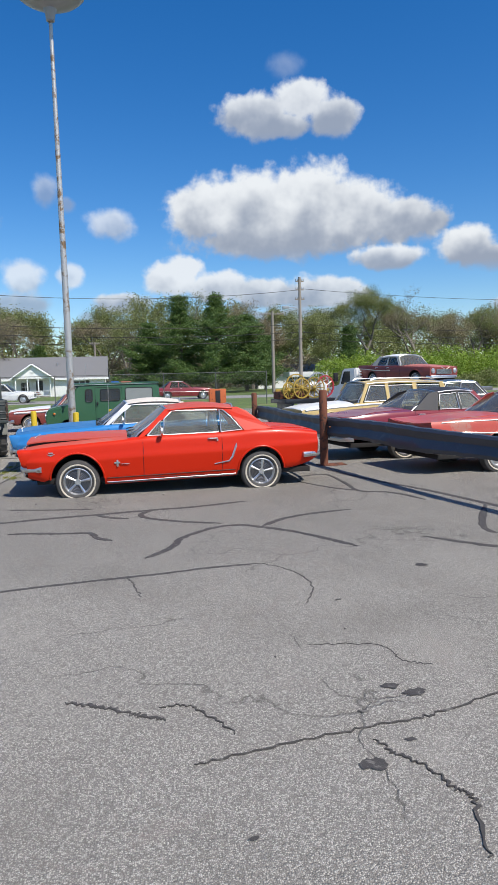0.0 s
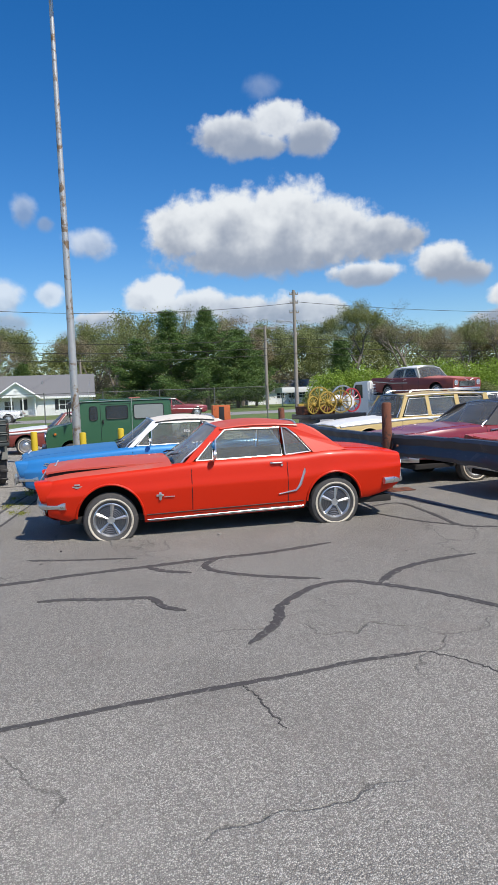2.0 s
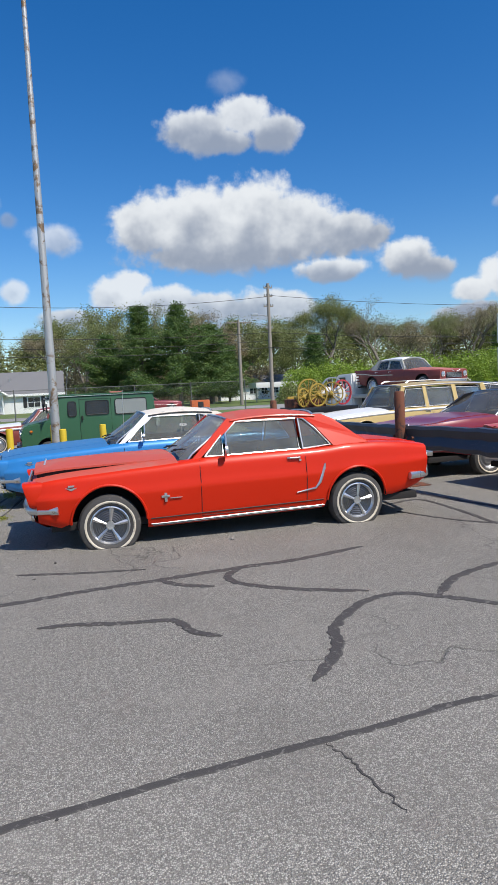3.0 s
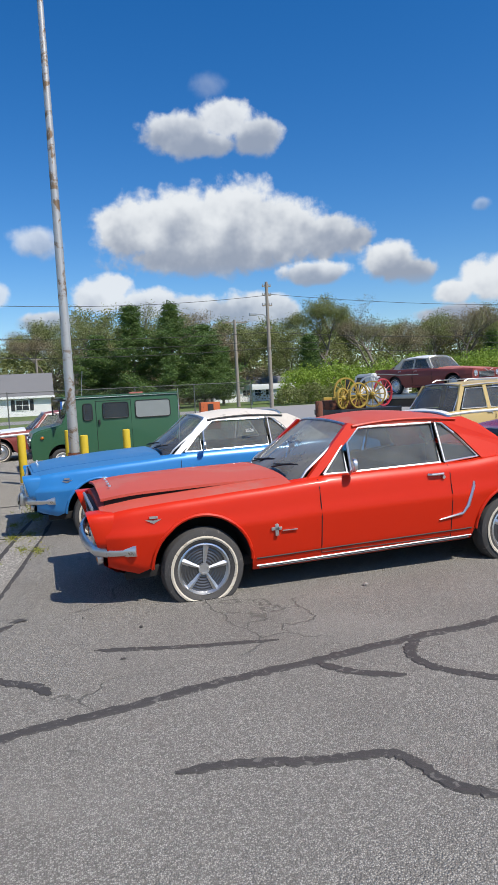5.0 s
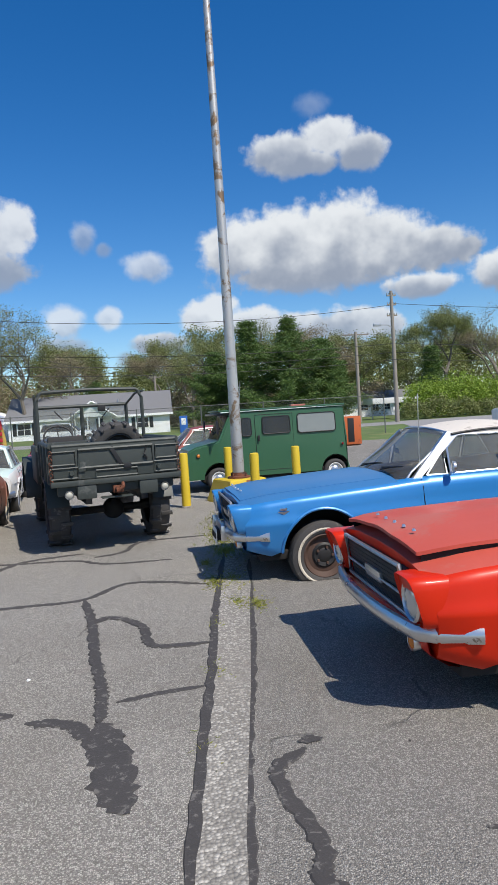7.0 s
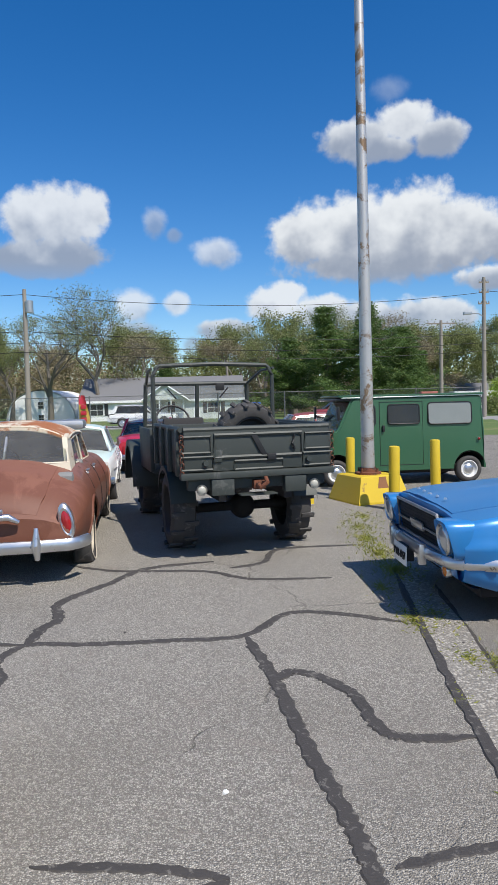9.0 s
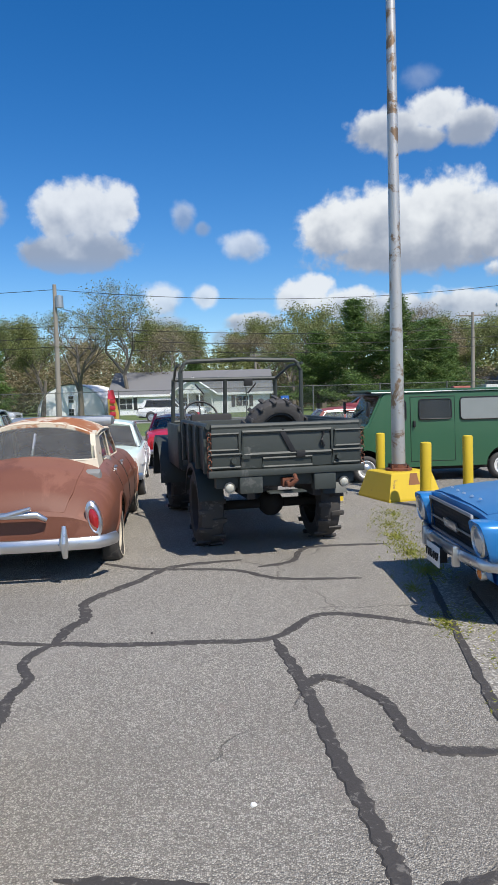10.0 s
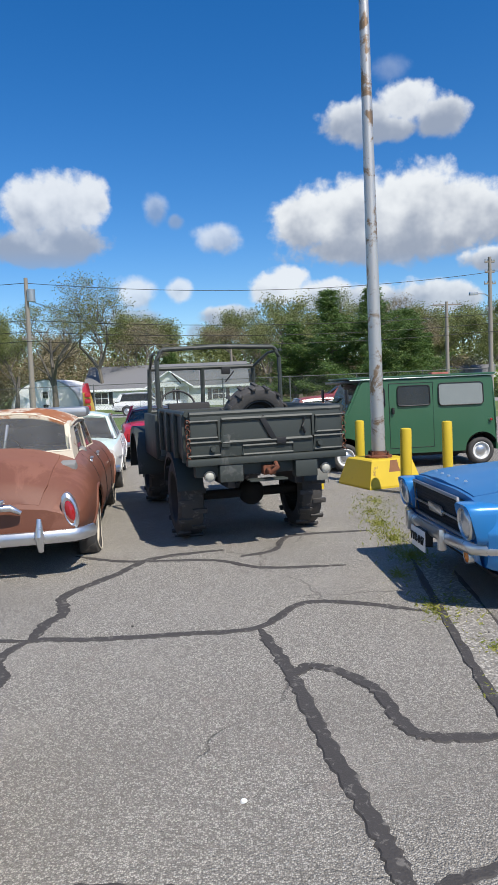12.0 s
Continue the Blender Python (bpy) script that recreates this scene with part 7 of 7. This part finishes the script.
green_van(pose(-0.86, 10.98, 0, 0, 0, 4))


# ---- military truck ----
def army_truck(m):
    """x across, y forward, the tailgate at y = 0."""
    t = thing("military_truck", "dark grey-green open military cargo truck with tailgate shut", "truck", m)
    hw, zb, zt = 0.74, 0.85, 1.29
    L = 1.75
    for nm, x0, x1, y0, y1, z0, z1 in (("bed_floor", -hw, hw, 0.02, L, zb, zb + 0.06), ("bed_side", -hw, -hw + 0.05, 0.02, L, zb, zt), ("bed_side", hw - 0.05, hw, 0.02, L, zb, zt), ("bed_front", -hw, hw, L - 0.05, L, zb, zt)):
        block(t, nm, x0, x1, y0, y1, z0, z1, OLIVE, 0.012)
    for s in (-1, 1):
        bm = bmesh.new()
        tube(bm, ((s * hw, 0.0, zt), (s * hw, L, zt)), 0.028, 8)
        part("bed_rail", bm, OLIVE, t)
        for y in (0.1, 0.6, 1.1, 1.6):
            block(t, "stake_pocket", min(s * hw, s * (hw + 0.04)), max(s * hw, s * (hw + 0.04)), y - 0.04, y + 0.04, zb, zt, OLIVE, 0.008)
    gate = block(t, "tailgate", -hw + 0.02, hw - 0.02, -0.03, 0.02, zb + 0.04, zt - 0.01, OLIVE, 0.01)
    bm = bmesh.new()
    tube(bm, ((-hw + 0.02, -0.01, zt - 0.005), (hw - 0.02, -0.01, zt - 0.005)), 0.028, 8)
    part("top_roll", bm, OLIVE, gate)

    def frame_on(x0, x1, z0, z1, r=0.014):
        bm = bmesh.new()
        tube(bm, ((x0, -0.035, z0), (x1, -0.035, z0), (x1, -0.035, z1), (x0, -0.035, z1), (x0, -0.035, z0)), r, 6)
        part("pressed_rib", bm, OLIVE, gate)
    frame_on(-0.43, 0.43, zb + 0.17, zt - 0.06, 0.02)
    frame_on(-0.75, -0.47, zb + 0.22, zt - 0.07)
    frame_on(0.47, 0.75, zb + 0.22, zt - 0.07)
    frame_on(-0.75, -0.45, zb + 0.06, zb + 0.18)
    frame_on(0.45, 0.75, zb + 0.06, zb + 0.18)
    frame_on(-0.24, 0.24, zb + 0.05, zb + 0.13)
    block(t, "hinge_plate", -0.44, -0.36, -0.05, -0.03, zb + 0.13, zb + 0.24, OLIVE, 0.006, parent=gate)
    block(t, "strap", -0.02, 0.03, -0.05, -0.03, 0, 0.26, BLACK, 0.004, parent=gate, m=pose(0.06, 0, zb + 0.16, 0, -28, 0))
    block(t, "latch", 0.08, 0.17, -0.06, -0.03, zb + 0.13, zb + 0.19, BLACK, 0.008, parent=gate)
    for x in (-0.52, 0.50):
        bm = bmesh.new()
        lathe(bm, ((-0.07, 0.0), (-0.07, 0.025), (-0.03, 0.03)), 10)
        part("catch", bm, OLIVE, gate, at=pose(x, 0, zb + 0.12))
    bm = bmesh.new()
    tube(bm, ((0.36, -0.045, zt - 0.08), (0.33, -0.06, zt - 0.16), (0.36, -0.045, zt - 0.22)), 0.012, 6)
    part("grab_handle", bm, BLACK, gate)
    for s in (-1, 1):
        for k in range(9):
            bm = bmesh.new()
            lathe(bm, ((-0.006, 0.018), (0.0, 0.024), (0.006, 0.018)), 8)
            part("chain_link", bm, RUST, t, at=pose(s * (hw + 0.005), -0.045, zt - 0.07 - 0.042 * k, 0, 0, 45 * (k % 2) - 20))
    block(t, "rear_sill", -hw - 0.02, hw + 0.02, -0.07, 0.05, zb - 0.03, zb + 0.035, OLIVE, 0.015)
    block(t, "rear_crossmember", -0.68, 0.68, 0.02, 0.12, zb - 0.14, zb - 0.03, OLIVE, 0.01)
    for x in (-0.36, 0.36):
        block(t, "lamp_guard", x - 0.11, x + 0.11, -0.06, 0.06, zb - 0.19, zb - 0.03, OLIVE, 0.015)
    for x in (-0.56, 0.56):
        o = round_lamp(t, x, 0.0, zb - 0.13, 0.045, -1, ring=STEEL, lens=GREY_CAR, name="rear_lamp")
        o.matrix_local = pose(x, -0.02, zb - 0.13)
    bm = bmesh.new()
    box(bm, -0.06, 0.06, -0.05, 0.08, zb - 0.15, zb - 0.06, 0.015)
    tube(bm, ((-0.02, -0.05, zb - 0.1), (-0.02, -0.16, zb - 0.12), (0.04, -0.17, zb - 0.07), (0.05, -0.08, zb - 0.04)), 0.022, 8)
    part("tow_hook", bm, RUST, t, "rusty tow hook")
    block(t, "step_plate", -0.2, 0.16, -0.10, 0.05, zb - 0.20, zb - 0.185, OLIVE, 0.004)
    for x in (-0.33, 0.33):
        block(t, "chassis_rail", x - 0.04, x + 0.04, 0.1, 4.2, 0.58, 0.72, BLACK_PAINT, 0.01)
    for y in (0.95, 3.4):
        bm = bmesh.new()
        tube(bm, ((-0.7, y, 0.40), (0.7, y, 0.40)), 0.05, 10)
        bmesh.ops.create_uvsphere(bm, u_segments=14, v_segments=10, radius=0.14, matrix=Matrix.Translation((0.08, y, 0.40)))
        part("axle", bm, DARK, t)
    for y in (0.95, 3.4):
        for s in (-1, 1):
            tyre = wheel(t, pose(s * 0.63, y, 0.41, 0, 0, 90 * s), 0.41, 0.25, OLIVE, "army", 0.0, False)
            for k in range(26):
                a = 2 * math.pi * k / 26
                bm = bmesh.new()
                box(bm, -0.024, 0.024, -0.14, 0.0, -0.012, 0.014, 0.004)
                part("tread_lug", bm, RUBBER, tyre, at=pose(0, 0, 0, 0, -math.degrees(a), 0) @ pose(0.412, 0.14 * (k % 2), 0, 0, 90, 0))
    for s in (-1, 1):
        # rear mudguard and front wing
        bm = bmesh.new()
        arc = [(0.95 + 0.50 * math.cos(a), 0.42 + 0.46 * math.sin(a)) for a in frange(0.25, math.pi - 0.25, 10)]
        grid(bm, [[(x, y, z) for y, z in arc] for x in (s * 0.52, s * 0.78)])
        grid(bm, [[(s * 0.78, y, z - d) for y, z in arc] for d in (0.0, 0.05)])
        part("mudguard", bm, OLIVE, t)
        bm = bmesh.new()
        arc = [(3.4 + 0.58 * math.cos(a), 0.50 + 0.55 * math.sin(a)) for a in frange(-0.1, math.pi + 0.1, 14)]
        grid(bm, [[(x, y, z) for y, z in arc] for x in (s * 0.55, s * 0.92)])
        grid(bm, [[(s * 0.92, y, z - d) for y, z in arc] for d in (0.0, 0.09)])
        part("front_wing", bm, OLIVE, t)
        block(t, "cab_side", min(s * 0.74, s * 0.80), max(s * 0.74, s * 0.80), 1.85, 2.95, 0.72, 1.24, OLIVE, 0.02)
        block(t, "seat", min(s * 0.12, s * 0.62), max(s * 0.12, s * 0.62), 2.0, 2.5, 0.85, 1.02, INTERIOR, 0.04)
        block(t, "seat_back", min(s * 0.12, s * 0.62), max(s * 0.12, s * 0.62), 1.92, 2.02, 0.95, 1.36, INTERIOR, 0.03)
    block(t, "hood", -0.42, 0.42, 3.0, 4.15, 0.80, 1.20, OLIVE, 0.08)
    block(t, "cab_floor", -0.76, 0.76, 1.85, 3.0, 0.70, 0.76, OLIVE, 0.01)
    block(t, "dashboard", -0.74, 0.74, 2.85, 3.02, 1.0, 1.22, OLIVE, 0.02)
    # soft-top hoop and windscreen frame
    bm = bmesh.new()
    tube(bm, [(-0.74, 1.85, 1.2), (-0.74, 1.85, 1.86), (-0.70, 1.85, 1.95), (-0.66, 1.85, 1.985), (0, 1.85, 2.005), (0.66, 1.85, 1.985), (0.70, 1.85, 1.95), (0.74, 1.85, 1.86), (0.74, 1.85, 1.2)], 0.026, 8)
    part("rear_hoop", bm, OLIVE, t)
    for s in (-1, 1):
        bm = bmesh.new()
        tube(bm, ((s * 0.76, 1.85, 1.95), (s * 0.74, 2.3, 1.94), (s * 0.70, 2.85, 1.80)), 0.018, 6)
        part("top_bow", bm, OLIVE, t)
        bm = bmesh.new()
        tube(bm, ((s * 0.70, 2.90, 1.80), (s * 0.72, 2.98, 1.20)), 0.028, 8)
        part("windscreen_post", bm, OLIVE, t)
        bm = bmesh.new()
        tube(bm, ((s * 0.42, 2.86, 1.74), (s * 0.30, 2.86, 1.60)), 0.010, 6)
        part("wiper", bm, BLACK, t)
    for z, y in ((1.80, 2.90), (1.24, 2.98)):
        bm = bmesh.new()
        tube(bm, ((-0.72, y, z), (0.72, y, z)), 0.028, 8)
        part("windscreen_bar", bm, OLIVE, t)
    bm = bmesh.new()
    tube(bm, ((0, 2.90, 1.80), (0, 2.98, 1.22)), 0.03, 8)
    part("windscreen_divider", bm, OLIVE, t)
    for s in (-1, 1):
        bm = bmesh.new()
        bm.faces.new([bm.verts.new(p) for p in ((s * 0.04, 2.97, 1.25), (s * 0.69, 2.97, 1.25), (s * 0.67, 2.905, 1.77), (s * 0.04, 2.905, 1.77))])
        part("windscreen_pane", bm, GLASS, t)
    block(t, "mirror_box", 0.24, 0.36, 2.80, 2.84, 1.70, 1.80, BLACK, 0.01)
    bm = bmesh.new()
    ring = [(0.21 * math.cos(a), 0.21 * math.sin(a), 0) for a in frange(0, 2 * math.pi, 28)]
    tube(bm, ring, 0.014, 6, cap=False)
    for a in (90, 210, 330):
        tube(bm, ((0, 0, -0.02), (0.2 * math.cos(radians(a)), 0.2 * math.sin(radians(a)), 0)), 0.009, 5)
    tube(bm, ((0, 0, -0.02), (0, 0, -0.5)), 0.02, 6)
    part("steering_wheel", bm, BLACK, t, at=pose(-0.42, 2.45, 1.34, 52, 0, 0))


TRUCK = pose(-2.47, 5.06, 0, 0, 0, 13)
army_truck(TRUCK)
spare = thing("spare_wheel", "black chunky-tread spare tyre lying tilted in the truck bed", "tyre", TRUCK @ pose(0.20, 1.15, 1.17, 16, 0, 10))
tyre = wheel(spare, pose(0, 0, 0), 0.36, 0.22, BLACK, "army", 0.0, False)
for k in range(28):
    bm = bmesh.new()
    box(bm, -0.022, 0.022, -0.12, 0.0, -0.012, 0.013, 0.004)
    part("tread_lug", bm, RUBBER, tyre, at=pose(0, 0, 0, 0, -360 * k / 28, 0) @ pose(0.362, 0.12 * (k % 2), 0, 0, 90, 0))


# ---- hose cart with spoked wheels ----
def spoked_wheel(parent, m, r, mat, spokes=12):
    bm = bmesh.new()
    lathe(bm, ((-0.02, r - 0.03), (-0.02, r), (0.02, r), (0.02, r - 0.03), (-0.02, r - 0.03)), 32)
    w = part("wheel_rim", bm, mat, parent, at=m)
    bm = bmesh.new()
    lathe(bm, ((-0.06, 0.0), (-0.06, 0.03), (-0.03, 0.05), (0.03, 0.05), (0.06, 0.03), (0.06, 0)), 14)
    part("hub", bm, mat, w)
    for k in range(spokes):
        a = 2 * math.pi * k / spokes
        bm = bmesh.new()
        tube(bm, ((0.04 * math.cos(a), 0, 0.04 * math.sin(a)), ((r - 0.02) * math.cos(a), 0, (r - 0.02) * math.sin(a))), 0.011, 5)
        part("spoke", bm, mat, w)


cart = thing("hose_cart", "antique yellow hose cart with spoked wooden wheels on a low trailer", "cart", pose(6.3, 10.4, 0, 0, 0, 8) @ Matrix.Scale(1.15, 4))
block(cart, "trailer_bed", -0.72, 0.80, -0.55, 0.55, 0.72, 0.84, BLACK_PAINT, 0.01)
for x in (-0.5, 0.5):
    for s in (-1, 1):
        wheel(cart, pose(x, s * 0.58, 0.28, 0, 0, 0 if s < 0 else 180), 0.28, 0.16, BLACK, "white", 0.0, False)
    block(cart, "axle_beam", x - 0.05, x + 0.05, -0.5, 0.5, 0.25, 0.72, BLACK_PAINT, 0.01)
for x, y, r, mat, rz in ((-0.55, -0.35, 0.22, WAGON_YELLOW, 25), (-0.20, -0.42, 0.27, WAGON_YELLOW, 10), (-0.05, 0.30, 0.33, WAGON_YELLOW, 5), (0.20, -0.35, 0.28, WAGON_YELLOW, -30), (0.62, -0.15, 0.30, CRIMSON, 15), (0.66, 0.38, 0.34, STEEL, 0)):
    spoked_wheel(cart, pose(x, y, 0.85 + r, 0, 0, rz), r, mat)
for y in (-0.2, 0.2):
    block(cart, "cart_beam", -0.7, 0.7, y - 0.04, y + 0.04, 1.02, 1.10, WAGON_YELLOW, 0.01)
bm = bmesh.new()
lathe(bm, ((-0.28, 0.0), (-0.28, 0.17), (-0.25, 0.17), (-0.25, 0.11), (0.25, 0.11), (0.25, 0.17), (0.28, 0.17), (0.28, 0)), 20)
part("hose_drum", bm, WHITE, cart, "white hose drum", at=pose(0.40, -0.1, 1.12))
block(cart, "cart_body", -0.75, 0.1, -0.25, 0.25, 0.84, 1.04, RUST, 0.02)

box_t = thing("steel_cabinet", "orange steel cabinet with a black middle panel", "cabinet", pose(5.3, 22.0, 0))
block(box_t, "body", -0.40, 0.40, -0.2, 0.2, 0.05, 1.12, ORANGE, 0.02)
block(box_t, "middle_panel", -0.12, 0.12, -0.215, -0.2, 0.15, 1.05, BLACK, 0.005)
block(box_t, "plinth", -0.36, 0.36, -0.16, 0.16, 0.0, 0.05, RUST)

flag = thing("feather_flag", "red and yellow feather flag on a bent pole", "flag", pose(-7.25, 20, 0))
bm = bmesh.new()
tube(bm, ((0, 0, 0), (0, 0, 1.2), (0.02, 0, 1.7), (0.10, 0, 1.92)), 0.014, 6)
part("flag_pole", bm, STEEL, flag)
bm = bmesh.new()
grid(bm, [[(0.01 + 0.08 * max(0, f - 0.75) + x * (0.34 * (1 - 0.75 * max(0, f - 0.3) ** 1.2)), 0.03 * math.sin(x * 5 + f * 6), 0.72 + 1.15 * f) for x in frange(0, 1, 5)] for f in frange(0, 1, 12)], lambda i, j: 0 if i > 8 else 1)
part("cloth", bm, [CRIMSON, WAGON_YELLOW], flag)
for k in range(4):
    block(flag, "lettering_bar", 0.08, 0.25, -0.05, -0.045, 0.85 + 0.2 * k, 0.98 + 0.2 * k, CRIMSON)

vend = thing("vending_machine", "blue vending machine beside the house wall", "vending machine", pose(0.4, 58, 0))
block(vend, "cabinet", -0.35, 0.35, -0.3, 0.3, 0, 1.5, material("blue_panel", (0.02, 0.12, 0.45), 0.4), 0.03)
block(vend, "front_panel", -0.2, 0.2, -0.315, -0.3, 0.7, 1.3, WHITE, 0.01)


# ---- small stones and litter on the lot ----
def pebble(x, y, r, mat, label):
    rnd = random.Random(int(x * 100 + y * 10))
    bm = bmesh.new()
    bmesh.ops.create_icosphere(bm, subdivisions=2, radius=r)
    for v in bm.verts:
        v.co *= 1 + rnd.uniform(-0.18, 0.18)
        v.co.z = max(v.co.z * 0.7, -r * 0.5)
    tagged(part("stone", bm, mat, at=pose(x, y, r * 0.5)), label, "stone", "stones on the lot")


pebble(1.22, -0.25, 0.022, CONCRETE, "pale broken stone lying on the asphalt")
pebble(-2.84, 1.20, 0.012, SIDING, "small white stone lying on the asphalt")
pebble(-0.55, -0.45, 0.012, TAR, "small dark lump lying on the asphalt")
for i in range(70):
    rnd = random.Random(900 + i)
    pebble(rnd.uniform(-3.9, 4.0), rnd.uniform(-8, 4), rnd.uniform(0.004, 0.009), rnd.choice((CONCRETE, TAR, CONCRETE)), "small loose stone lying on the asphalt")


def tar_blot(x, y, r, seed):
    rnd = random.Random(seed)
    bm = bmesh.new()
    n = 18
    ring = [(x + r * rnd.uniform(0.55, 1.2) * math.cos(2 * math.pi * k / n) * 1.5, y + r * rnd.uniform(0.55, 1.2) * math.sin(2 * math.pi * k / n)) for k in range(n)]
    bm.faces.new([bm.verts.new((a, b, 0.005)) for a, b in ring])
    tagged(part("tar_blot", bm, TAR, smooth=False), "small dark tar blot on the asphalt", "tar blot", "tar blots on the lot", "structure")


for i, (x, y, r) in enumerate(((2.02, -6.72, 0.035), (2.12, -6.82, 0.05), (1.78, -6.95, 0.02), (1.66, -7.4, 0.05), (1.9, -7.25, 0.02), (1.05, -7.75, 0.015), (-1.35, 0.05, 0.04), (4.6, -4.0, 0.06), (3.2, -4.6, 0.05), (-0.72, -0.95, 0.015), (2.2, -5.3, 0.02))):
    tar_blot(x, y, r, i)
